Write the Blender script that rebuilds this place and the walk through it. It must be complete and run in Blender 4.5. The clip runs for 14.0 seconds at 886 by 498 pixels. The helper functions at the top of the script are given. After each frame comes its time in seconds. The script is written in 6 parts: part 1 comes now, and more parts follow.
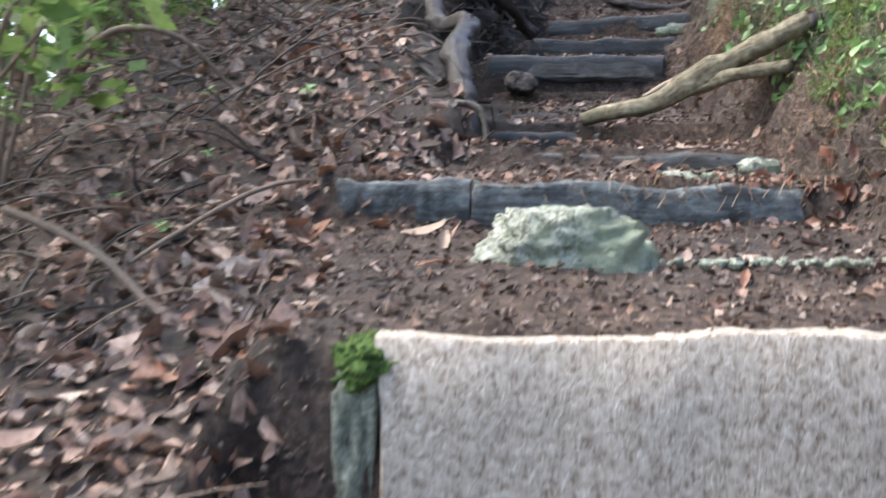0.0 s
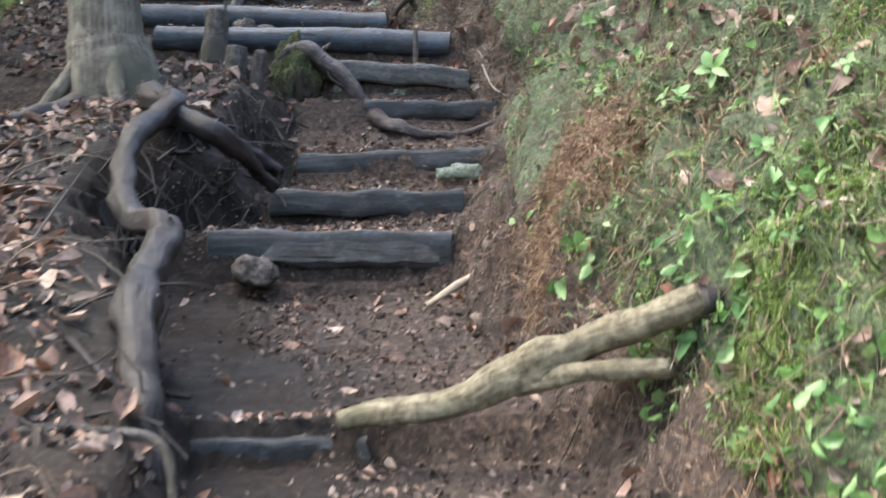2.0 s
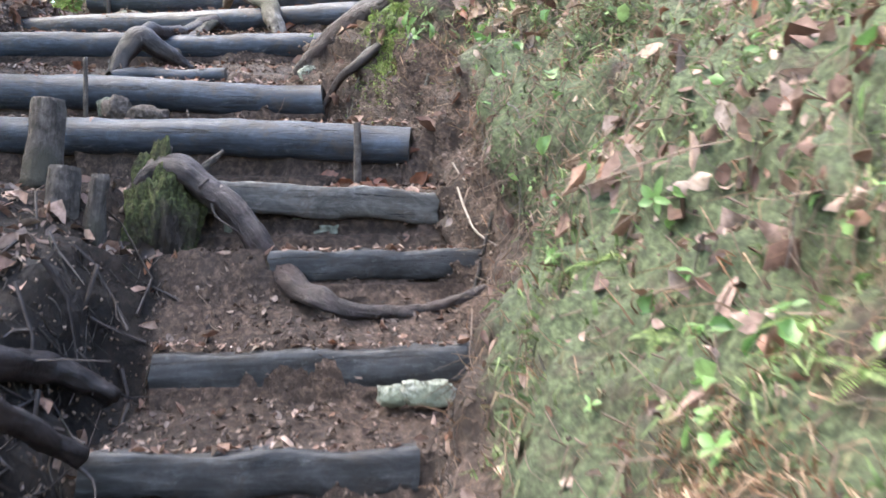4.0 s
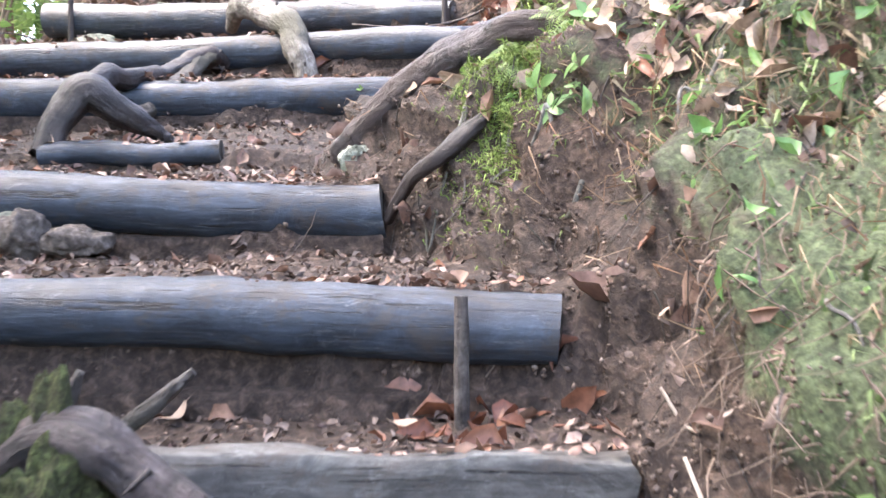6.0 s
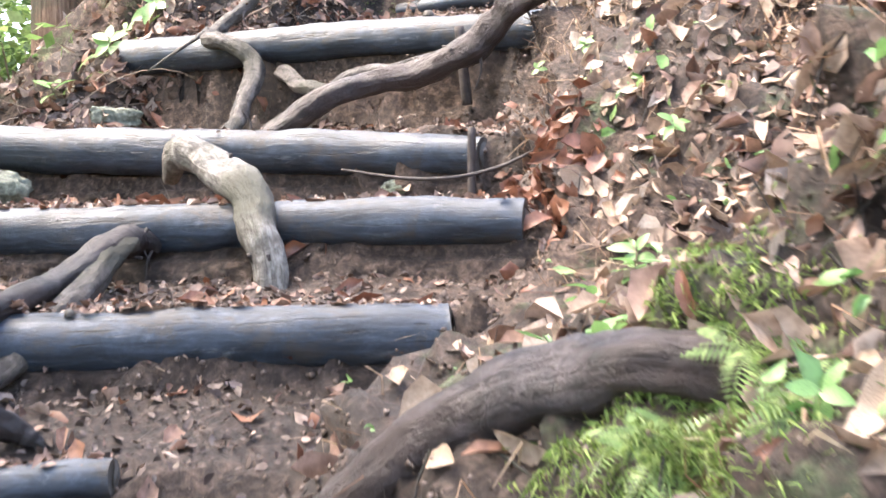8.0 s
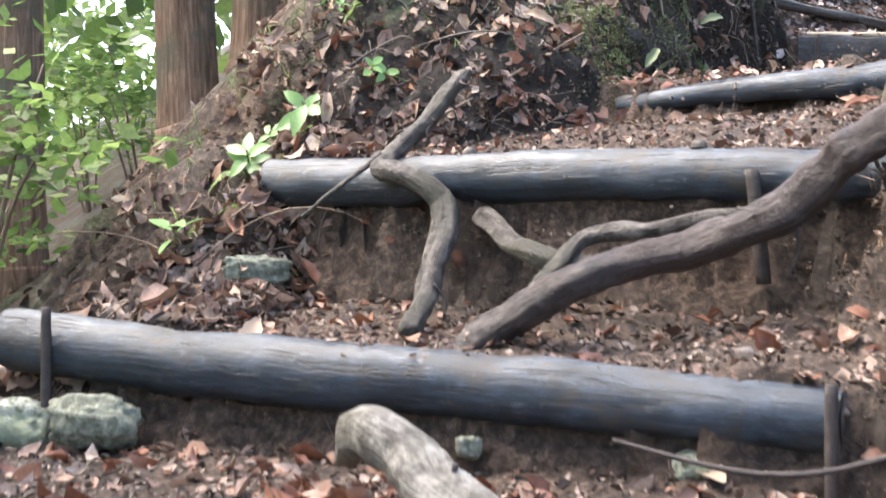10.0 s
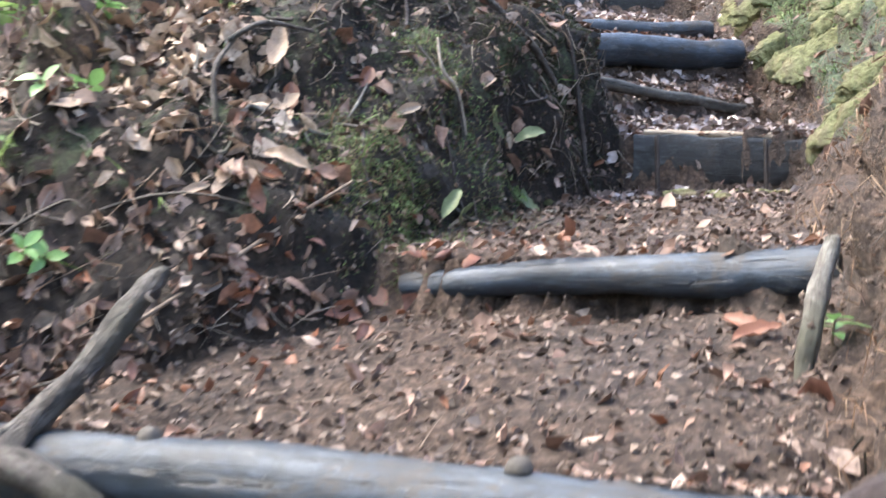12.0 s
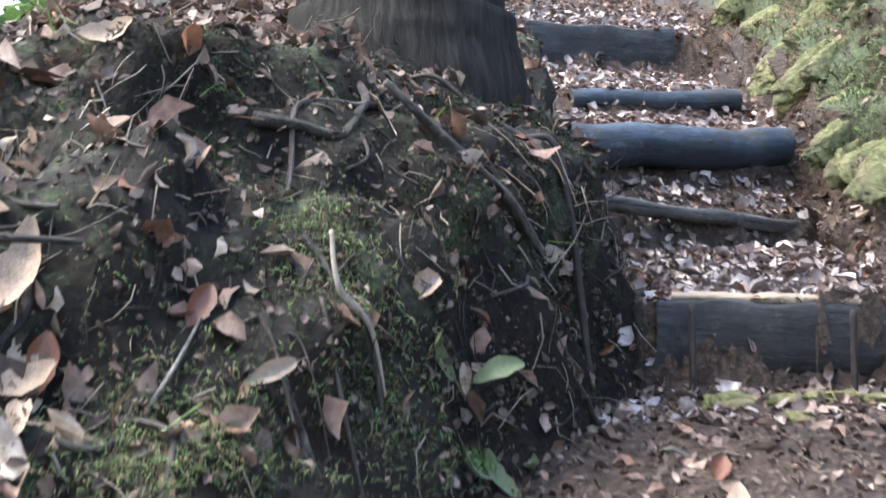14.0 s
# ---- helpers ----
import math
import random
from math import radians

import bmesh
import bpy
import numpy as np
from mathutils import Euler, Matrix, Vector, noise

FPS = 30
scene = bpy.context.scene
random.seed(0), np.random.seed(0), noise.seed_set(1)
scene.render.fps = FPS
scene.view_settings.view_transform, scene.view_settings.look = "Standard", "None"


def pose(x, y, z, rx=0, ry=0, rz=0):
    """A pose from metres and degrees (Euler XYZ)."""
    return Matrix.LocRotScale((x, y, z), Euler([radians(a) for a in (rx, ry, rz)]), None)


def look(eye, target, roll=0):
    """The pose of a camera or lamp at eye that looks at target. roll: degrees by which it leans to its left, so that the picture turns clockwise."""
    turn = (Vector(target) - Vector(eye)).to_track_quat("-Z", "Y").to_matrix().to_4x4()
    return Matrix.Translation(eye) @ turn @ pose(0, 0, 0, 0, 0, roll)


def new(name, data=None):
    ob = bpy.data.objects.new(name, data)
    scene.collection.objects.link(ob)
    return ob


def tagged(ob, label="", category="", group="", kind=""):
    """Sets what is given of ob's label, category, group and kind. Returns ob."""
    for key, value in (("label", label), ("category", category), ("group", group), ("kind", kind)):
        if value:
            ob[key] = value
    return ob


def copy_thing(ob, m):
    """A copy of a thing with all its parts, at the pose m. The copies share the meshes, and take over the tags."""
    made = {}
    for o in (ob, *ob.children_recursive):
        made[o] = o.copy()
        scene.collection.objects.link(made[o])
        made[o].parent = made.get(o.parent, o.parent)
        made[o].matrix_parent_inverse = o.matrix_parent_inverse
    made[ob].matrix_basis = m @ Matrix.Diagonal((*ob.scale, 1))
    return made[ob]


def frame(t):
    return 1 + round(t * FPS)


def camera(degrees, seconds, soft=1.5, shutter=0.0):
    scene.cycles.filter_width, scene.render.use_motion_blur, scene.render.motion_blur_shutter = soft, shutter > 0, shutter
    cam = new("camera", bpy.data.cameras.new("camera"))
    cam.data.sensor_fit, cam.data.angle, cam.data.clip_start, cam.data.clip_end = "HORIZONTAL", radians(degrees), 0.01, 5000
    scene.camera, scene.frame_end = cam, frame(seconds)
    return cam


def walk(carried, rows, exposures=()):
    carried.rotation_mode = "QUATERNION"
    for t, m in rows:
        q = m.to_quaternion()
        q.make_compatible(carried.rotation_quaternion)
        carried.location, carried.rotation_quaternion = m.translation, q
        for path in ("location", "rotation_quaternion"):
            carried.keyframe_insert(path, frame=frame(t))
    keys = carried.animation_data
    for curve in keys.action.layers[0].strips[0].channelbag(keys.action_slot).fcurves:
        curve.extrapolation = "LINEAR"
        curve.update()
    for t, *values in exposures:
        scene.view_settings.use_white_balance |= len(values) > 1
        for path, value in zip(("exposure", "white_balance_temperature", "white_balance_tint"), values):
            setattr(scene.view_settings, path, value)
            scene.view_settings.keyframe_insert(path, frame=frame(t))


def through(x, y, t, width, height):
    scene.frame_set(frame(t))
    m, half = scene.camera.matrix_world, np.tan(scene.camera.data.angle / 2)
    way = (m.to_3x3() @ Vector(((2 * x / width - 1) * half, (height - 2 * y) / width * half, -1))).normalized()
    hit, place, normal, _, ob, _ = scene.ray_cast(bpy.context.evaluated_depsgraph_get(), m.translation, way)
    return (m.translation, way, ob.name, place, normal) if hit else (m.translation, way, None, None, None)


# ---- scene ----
# camera: seconds, place in metres, yaw, pitch and roll in degrees
cam = camera(39.4, 14.0, soft=1.6, shutter=0.4)
ROWS = [
    (0, -0.070, 0.002, 1.383, -0.63, 0.15, 0.11),
    (0.5, -0.068, 0.534, 1.627, -5.24, 0.43, 0.18),
    (1, 0.017, 0.998, 1.841, -8.79, 0.55, 0.30),
    (1.5, 0.045, 1.519, 2.071, -10.53, 0.51, 0.33),
    (2, 0.191, 1.956, 2.371, -11.57, 0.47, 0.51),
    (2.5, 0.425, 2.544, 2.595, -12.77, 0.19, 0.41),
    (3, 0.585, 3.205, 2.838, -12.94, 0.13, 0.46),
    (3.2, 0.649, 3.415, 2.932, -12.88, 0.22, 0.45),
    (5.3, 0.879, 5.868, 3.632, -10.64, -0.17, 0.27),
    (5.5, 0.889, 6.101, 3.714, -10.67, -0.08, 0.27),
    (6, 0.997, 6.618, 3.798, -10.74, -0.19, 0.40),
    (6.5, 1.075, 7.155, 3.906, -10.79, -0.13, 0.30),
    (7, 1.108, 7.522, 4.182, -10.89, 0.20, 0.46),
    (7.2, 1.132, 7.616, 4.264, -11.01, 0.27, 0.42),
    (9.3, 1.247, 9.190, 4.785, -7.42, 0.46, 0.24),
    (9.5, 1.229, 9.310, 4.853, -6.31, 0.46, 0.24),
    (10, 1.076, 9.593, 5.117, -5.05, 0.45, 0.23),
    (10.5, 1.104, 9.824, 5.236, -5.03, 0.32, 0.43),
    (11, 1.218, 10.175, 5.400, -6.63, 0.42, 0.56),
    (11.5, 1.280, 10.577, 5.556, -10.21, 0.35, 0.57),
    (12, 1.478, 10.945, 5.747, -13.53, 0.46, 0.78),
    (12.5, 1.638, 11.350, 5.931, -14.13, 0.50, 0.72),
    (13, 1.757, 11.741, 6.125, -14.00, 0.61, 0.78),
    (13.5, 1.939, 12.169, 6.209, -13.96, 0.60, 0.80),
    (14, 2.016, 12.526, 6.358, -14.29, 0.75, 0.79),
]
walk(cam, [(t, pose(x, y, z, 90 + pitch, roll, yaw)) for t, x, y, z, yaw, pitch, roll in ROWS],
     [(0, 2.35, 6500, 10), (0.5, 2.55, 6500, 9), (1.5, 2.6, 6600, 8), (3, 2.85, 6700, 9), (5.5, 3.55, 6700, 18), (7, 3.65, 7000, 16), (9.5, 3.05, 6800, 13), (10.5, 2.95, 6700, 11), (12, 2.85, 6400, 10), (14, 2.72, 6200, 8)])

# ---- world, sun ----
world = bpy.data.worlds.new("world")
scene.world = world
world.use_nodes = True
wn = world.node_tree
sky = wn.nodes.new("ShaderNodeTexSky")
sky.sky_type, sky.sun_disc = "NISHITA", False
sky.sun_elevation, sky.sun_rotation = radians(60), radians(-72)
sky.air_density, sky.dust_density = 1.0, 3.0
wn.links.new(sky.outputs[0], wn.nodes["Background"].inputs[0])
wn.nodes["Background"].inputs[1].default_value = 0.14
sun_data = bpy.data.lights.new("sun", "SUN")
sun_data.energy, sun_data.angle, sun_data.color = 1.5, radians(50), (1.0, 0.96, 0.88)
sun = new("sun", sun_data)
sun.matrix_world = look((-6.5, 9.1, 14), (0, 7, 2))


# ---- materials ----
def node_material(name):
    m = bpy.data.materials.new(name)
    m.use_nodes = True
    return m, m.node_tree, m.node_tree.nodes["Principled BSDF"]


def ramp(nt, colours, spots=None):
    r = nt.nodes.new("ShaderNodeValToRGB")
    n = len(colours)
    spots = spots or [i / (n - 1) for i in range(n)]
    while len(r.color_ramp.elements) < n:
        r.color_ramp.elements.new(0.5)
    for e, c, s in zip(r.color_ramp.elements, colours, spots):
        e.position = s
        e.color = (*c, 1)
    return r


def noise_node(nt, scale, detail=6, rough=0.6, coords=None, distortion=0.0):
    n = nt.nodes.new("ShaderNodeTexNoise")
    n.inputs["Scale"].default_value, n.inputs["Detail"].default_value = scale, detail
    n.inputs["Roughness"].default_value, n.inputs["Distortion"].default_value = rough, distortion
    if coords:
        nt.links.new(coords, n.inputs["Vector"])
    return n


def stretched(nt, sx, sy, sz):
    """Object coordinates scaled along the axes."""
    tc = nt.nodes.new("ShaderNodeTexCoord")
    mp = nt.nodes.new("ShaderNodeMapping")
    mp.inputs["Scale"].default_value = (sx, sy, sz)
    nt.links.new(tc.outputs["Object"], mp.inputs["Vector"])
    return mp.outputs[0]


def bark_coords(nt, sx, sy, sz):
    """Coordinates round and along a tube, scaled."""
    at = nt.nodes.new("ShaderNodeAttribute")
    at.attribute_name = "bark"
    mp = nt.nodes.new("ShaderNodeMapping")
    mp.inputs["Scale"].default_value = (sx, sy, sz)
    nt.links.new(at.outputs["Vector"], mp.inputs["Vector"])
    return mp.outputs[0]


def mixed(nt, fac, a, b, blend="MIX"):
    mx = nt.nodes.new("ShaderNodeMix")
    mx.data_type, mx.blend_type = "RGBA", blend
    for sock, v in ((mx.inputs[0], fac), (mx.inputs[6], a), (mx.inputs[7], b)):
        if isinstance(v, (int, float)):
            sock.default_value = v
        elif isinstance(v, tuple):
            sock.default_value = (*v, 1)
        else:
            nt.links.new(v, sock)
    return mx.outputs[2]


def bump(nt, bsdf, height, strength, distance):
    b = nt.nodes.new("ShaderNodeBump")
    b.inputs["Strength"].default_value, b.inputs["Distance"].default_value = strength, distance
    nt.links.new(height, b.inputs["Height"])
    nt.links.new(b.outputs[0], bsdf.inputs["Normal"])


def surface(name, colours, scale=(8, 8, 8), grain=6, rough=0.8, relief=0.6, depth=0.01, spots=None, spec=0.5, stain=None, wet=0.0, bark=False, blotch=0.0):
    """A two-scale surface: grain noise in stretched coordinates, broad stains, relief."""
    m, nt, p = node_material(name)
    co = bark_coords(nt, *scale) if bark else stretched(nt, *scale)
    fine = noise_node(nt, grain, 8, 0.65, co, 0.4 if bark else 0.0)
    big = noise_node(nt, 1.3, 4, 0.6, stretched(nt, 2.2, 2.2, 2.2))
    r = ramp(nt, colours, spots)
    relief_from = fine.outputs[0]
    if blotch:
        patchy = noise_node(nt, blotch, 7, 0.7, stretched(nt, 1, 1, 1), 0.3)
        mx = nt.nodes.new("ShaderNodeMix")
        mx.inputs[0].default_value = 0.6
        nt.links.new(fine.outputs[0], mx.inputs[2])
        nt.links.new(patchy.outputs[0], mx.inputs[3])
        relief_from = mx.outputs[0]
    nt.links.new(relief_from, r.inputs[0])
    col = r.outputs[0]
    if stain:
        sr = ramp(nt, [(0, 0, 0), (1, 1, 1)], [0.48, 0.62])
        nt.links.new(big.outputs[0], sr.inputs[0])
        col = mixed(nt, sr.outputs[0], col, stain)
    nt.links.new(col, p.inputs["Base Color"])
    rr = ramp(nt, [(rough - wet,) * 3, (min(1, rough + 0.12),) * 3], [0.35, 0.65])
    nt.links.new(big.outputs[0], rr.inputs[0])
    nt.links.new(rr.outputs[0], p.inputs["Roughness"])
    p.inputs["Specular IOR Level"].default_value = spec
    bump(nt, p, relief_from, relief, depth)
    return m


def leaf_material(name, colours, spots=None, rough=0.55, through=0.15, spec=0.4):
    """Leaves: colour by island, blotches inside each leaf."""
    m, nt, p = node_material(name)
    geo = nt.nodes.new("ShaderNodeNewGeometry")
    r = ramp(nt, colours, spots)
    nt.links.new(geo.outputs["Random Per Island"], r.inputs[0])
    n = noise_node(nt, 45, 4, 0.6)
    tc = nt.nodes.new("ShaderNodeTexCoord")
    nt.links.new(tc.outputs["Object"], n.inputs["Vector"])
    nr = ramp(nt, [(0.55, 0.5, 0.45), (1.15, 1.12, 1.08)], [0.35, 0.65])
    nt.links.new(n.outputs[0], nr.inputs[0])
    nt.links.new(mixed(nt, 1.0, r.outputs[0], nr.outputs[0], "MULTIPLY"), p.inputs["Base Color"])
    p.inputs["Roughness"].default_value = rough
    p.inputs["Specular IOR Level"].default_value = spec
    if through:
        p.inputs["Subsurface Weight"].default_value = 0.0
        tl = nt.nodes.new("ShaderNodeBsdfTranslucent")
        nt.links.new(r.outputs[0], tl.inputs[0])
        mx = nt.nodes.new("ShaderNodeMixShader")
        mx.inputs[0].default_value = through
        nt.links.new(p.outputs[0], mx.inputs[1])
        nt.links.new(tl.outputs[0], mx.inputs[2])
        nt.links.new(mx.outputs[0], nt.nodes["Material Output"].inputs[0])
    return m


def ground_material():
    """Damp soil with leaf crumbs; moss where the growth attribute says so."""
    m, nt, p = node_material("forest_soil")
    co = stretched(nt, 1, 1, 1)
    crumbs = noise_node(nt, 38, 9, 0.7, co, 0.4)
    soil = ramp(nt, [(0.016, 0.011, 0.009), (0.055, 0.039, 0.031), (0.12, 0.086, 0.069), (0.25, 0.19, 0.155)], [0.3, 0.48, 0.6, 0.75])
    nt.links.new(crumbs.outputs[0], soil.inputs[0])
    broad = noise_node(nt, 1.6, 5, 0.6, co)
    tint = ramp(nt, [(0.6, 0.57, 0.55), (1.15, 1.09, 1.02)], [0.35, 0.65])
    nt.links.new(broad.outputs[0], tint.inputs[0])
    col = mixed(nt, 1.0, soil.outputs[0], tint.outputs[0], "MULTIPLY")
    # black soil plus the shade over mound and hollow, multiplied into the colour
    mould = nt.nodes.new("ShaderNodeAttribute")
    mould.attribute_name = "humus_shade"
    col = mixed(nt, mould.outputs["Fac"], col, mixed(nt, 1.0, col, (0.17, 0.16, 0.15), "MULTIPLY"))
    att = nt.nodes.new("ShaderNodeAttribute")
    att.attribute_name = "growth"
    mossy = noise_node(nt, 60, 8, 0.7, co)
    green = ramp(nt, [(0.022, 0.022, 0.012), (0.075, 0.098, 0.048), (0.19, 0.235, 0.115)], [0.3, 0.5, 0.72])
    nt.links.new(mossy.outputs[0], green.inputs[0])
    patch = noise_node(nt, 5.5, 6, 0.65, co)
    mul = nt.nodes.new("ShaderNodeMath")
    mul.operation = "MULTIPLY_ADD"
    nt.links.new(att.outputs["Fac"], mul.inputs[0])
    mul.inputs[1].default_value = 1.0
    off = nt.nodes.new("ShaderNodeMath")
    off.operation = "SUBTRACT"
    nt.links.new(patch.outputs[0], off.inputs[0])
    off.inputs[1].default_value = 0.95
    nt.links.new(off.outputs[0], mul.inputs[2])
    sharp = ramp(nt, [(0, 0, 0), (1, 1, 1)], [0.0, 0.16])
    nt.links.new(mul.outputs[0], sharp.inputs[0])
    nt.links.new(mixed(nt, sharp.outputs[0], col, green.outputs[0]), p.inputs["Base Color"])
    rr = ramp(nt, [(0.55,) * 3, (0.95,) * 3], [0.38, 0.6])
    nt.links.new(broad.outputs[0], rr.inputs[0])
    nt.links.new(rr.outputs[0], p.inputs["Roughness"])
    p.inputs["Specular IOR Level"].default_value = 0.35
    bump(nt, p, crumbs.outputs[0], 0.9, 0.03)
    return m


M_SOIL = ground_material()
def timber_material(name, tones, mud_tone, scuff_tone, rough):
    """Wet weathered timber: blotches, long grain, drying cracks, mud and pale scuffs."""
    m, nt, p = node_material(name)
    grain = noise_node(nt, 5, 9, 0.7, stretched(nt, 1.0, 11, 11), 0.5)
    blotch = noise_node(nt, 7, 9, 0.75, stretched(nt, 1.1, 2.0, 2.0), 0.8)
    both = nt.nodes.new("ShaderNodeMix")
    both.inputs[0].default_value = 0.6
    nt.links.new(grain.outputs[0], both.inputs[2])
    nt.links.new(blotch.outputs[0], both.inputs[3])
    col = ramp(nt, tones, [0.36, 0.47, 0.56, 0.7])
    nt.links.new(both.outputs[0], col.inputs[0])
    mud = noise_node(nt, 5, 9, 0.78, stretched(nt, 1, 1.6, 1.6), 0.5)
    mudmask = ramp(nt, [(0, 0, 0), (0.85, 0.85, 0.85)], [0.53, 0.62])
    nt.links.new(mud.outputs[0], mudmask.inputs[0])
    c1 = mixed(nt, mudmask.outputs[0], col.outputs[0], mud_tone)
    scuff = noise_node(nt, 13, 9, 0.78, stretched(nt, 0.8, 2.0, 2.0), 0.6)
    scmask = ramp(nt, [(0, 0, 0), (0.75, 0.75, 0.75)], [0.58, 0.68])
    nt.links.new(scuff.outputs[0], scmask.inputs[0])
    c2 = mixed(nt, scmask.outputs[0], c1, scuff_tone)
    crack = noise_node(nt, 4, 4, 0.6, stretched(nt, 0.55, 22, 22), 1.2)
    cmask = ramp(nt, [(1, 1, 1), (0, 0, 0)], [0.33, 0.4])
    nt.links.new(crack.outputs[0], cmask.inputs[0])
    nt.links.new(mixed(nt, cmask.outputs[0], c2, (0.004, 0.004, 0.004)), p.inputs["Base Color"])
    rr = ramp(nt, [(rough,) * 3, (min(0.95, rough + 0.3),) * 3], [0.4, 0.62])
    nt.links.new(mud.outputs[0], rr.inputs[0])
    nt.links.new(rr.outputs[0], p.inputs["Roughness"])
    p.inputs["Specular IOR Level"].default_value = 0.5
    high = nt.nodes.new("ShaderNodeMath")
    high.operation = "SUBTRACT"
    nt.links.new(both.outputs[0], high.inputs[0])
    nt.links.new(cmask.outputs[0], high.inputs[1])
    bump(nt, p, high.outputs[0], 0.6, 0.014)
    return m


M_LOG = timber_material("wet_dark_log", [(0.004, 0.006, 0.009), (0.016, 0.024, 0.035), (0.034, 0.048, 0.068), (0.09, 0.115, 0.145)], (0.05, 0.043, 0.038), (0.17, 0.185, 0.19), 0.34)
M_WORN = timber_material("worn_plank_face", [(0.015, 0.014, 0.013), (0.05, 0.047, 0.042), (0.1, 0.096, 0.086), (0.19, 0.185, 0.17)], (0.07, 0.056, 0.046), (0.22, 0.22, 0.2), 0.5)
M_LOG_END = surface("log_cut_end", [(0.03, 0.025, 0.022), (0.1, 0.085, 0.07)], (14, 14, 14), 5, 0.7, 0.5, 0.006)
M_PLANK = timber_material("weathered_plank", [(0.004, 0.004, 0.005), (0.015, 0.016, 0.017), (0.035, 0.037, 0.039), (0.09, 0.094, 0.094)], (0.03, 0.025, 0.021), (0.12, 0.124, 0.12), 0.42)
M_PALE_WOOD = surface("pale_bare_wood", [(0.16, 0.12, 0.08), (0.36, 0.28, 0.2), (0.5, 0.42, 0.32)], (3, 14, 14), 5, 0.75, 0.5, 0.006)
M_ROOT = surface("bare_root", [(0.012, 0.01, 0.009), (0.052, 0.042, 0.037), (0.12, 0.104, 0.092), (0.24, 0.222, 0.204)], (11, 11, 2.2), 5, 0.6, 1.0, 0.04, [0.38, 0.48, 0.57, 0.69], 0.4, (0.045, 0.042, 0.03), 0.15, bark=True, blotch=24)
M_ROOT_PALE = surface("bleached_root", [(0.035, 0.03, 0.025), (0.13, 0.115, 0.098), (0.27, 0.255, 0.225), (0.42, 0.41, 0.38)], (15, 15, 2.6), 6, 0.65, 1.0, 0.025, [0.36, 0.48, 0.58, 0.7], 0.4, (0.09, 0.085, 0.062), 0.1, bark=True, blotch=20)
M_ROOT_WET = surface("wet_root", [(0.008, 0.006, 0.006), (0.036, 0.027, 0.026), (0.085, 0.066, 0.063), (0.17, 0.145, 0.145)], (13, 13, 1.6), 5, 0.42, 1.0, 0.04, [0.36, 0.48, 0.58, 0.7], 0.5, (0.045, 0.028, 0.024), 0.1, bark=True, blotch=20)
M_ROOT_BLACK = surface("black_wet_root", [(0.003, 0.0025, 0.0025), (0.012, 0.009, 0.0085), (0.034, 0.025, 0.024), (0.11, 0.09, 0.095)], (13, 13, 1.6), 5, 0.42, 0.9, 0.02, [0.36, 0.49, 0.61, 0.74], 0.45, (0.02, 0.012, 0.01), 0.08, bark=True, blotch=20)
M_ROOT_DARK = surface("dark_root", [(0.012, 0.01, 0.009), (0.04, 0.031, 0.028), (0.1, 0.08, 0.072)], (13, 13, 1.6), 5, 0.6, 0.7, 0.012, [0.3, 0.5, 0.75], 0.4, bark=True, blotch=26)
M_BARK = surface("cedar_bark", [(0.05, 0.03, 0.02), (0.17, 0.105, 0.072), (0.34, 0.235, 0.17)], (9, 9, 0.8), 5, 0.85, 0.9, 0.03, [0.3, 0.5, 0.75], 0.3, (0.09, 0.085, 0.06), bark=True)
M_BARK_PALE = surface("pale_bark", [(0.03, 0.025, 0.02), (0.11, 0.095, 0.075), (0.19, 0.17, 0.135), (0.3, 0.27, 0.22)], (9, 9, 0.8), 5, 0.85, 0.9, 0.03, [0.36, 0.47, 0.57, 0.72], 0.3, (0.08, 0.075, 0.055), bark=True, blotch=9)
# mound trunk stands against the light: its shade is put into these colours
M_BARK_SHADED = surface("shaded_bark", [(0.006, 0.005, 0.005), (0.02, 0.017, 0.015), (0.05, 0.044, 0.038)], (9, 9, 0.8), 5, 0.85, 0.9, 0.03, [0.3, 0.5, 0.75], 0.3, bark=True)
M_CONCRETE = surface("weathered_concrete", [(0.24, 0.185, 0.14), (0.42, 0.355, 0.285), (0.54, 0.47, 0.39), (0.72, 0.66, 0.58)], (22, 22, 9), 6, 0.9, 1.0, 0.02, [0.4, 0.475, 0.55, 0.66], 0.3, blotch=42)
M_STONE = surface("lichen_stone", [(0.06, 0.062, 0.045), (0.3, 0.32, 0.25), (0.52, 0.55, 0.46), (0.78, 0.79, 0.72)], (18, 18, 18), 5, 0.9, 1.0, 0.05, [0.38, 0.47, 0.54, 0.66], 0.3, (0.36, 0.4, 0.28), blotch=34)
M_GREY_STONE = surface("grey_stone", [(0.045, 0.047, 0.036), (0.14, 0.15, 0.115), (0.3, 0.31, 0.25)], (10, 10, 10), 5, 0.75, 0.8, 0.012, [0.3, 0.5, 0.72], 0.35)
M_MOSS = leaf_material("moss_blades", [(0.05, 0.07, 0.03), (0.12, 0.185, 0.075), (0.24, 0.34, 0.15), (0.14, 0.15, 0.085), (0.24, 0.2, 0.14), (0.1, 0.07, 0.045)], None, 0.7, 0.3, 0.2)
M_LITTER = leaf_material("fallen_leaves", [(0.085, 0.048, 0.038), (0.19, 0.115, 0.086), (0.26, 0.175, 0.145), (0.38, 0.285, 0.24), (0.2, 0.085, 0.045), (0.47, 0.385, 0.33), (0.12, 0.07, 0.056)], [0, 0.2, 0.45, 0.66, 0.76, 0.92, 1], 0.6, 0.1, 0.35)
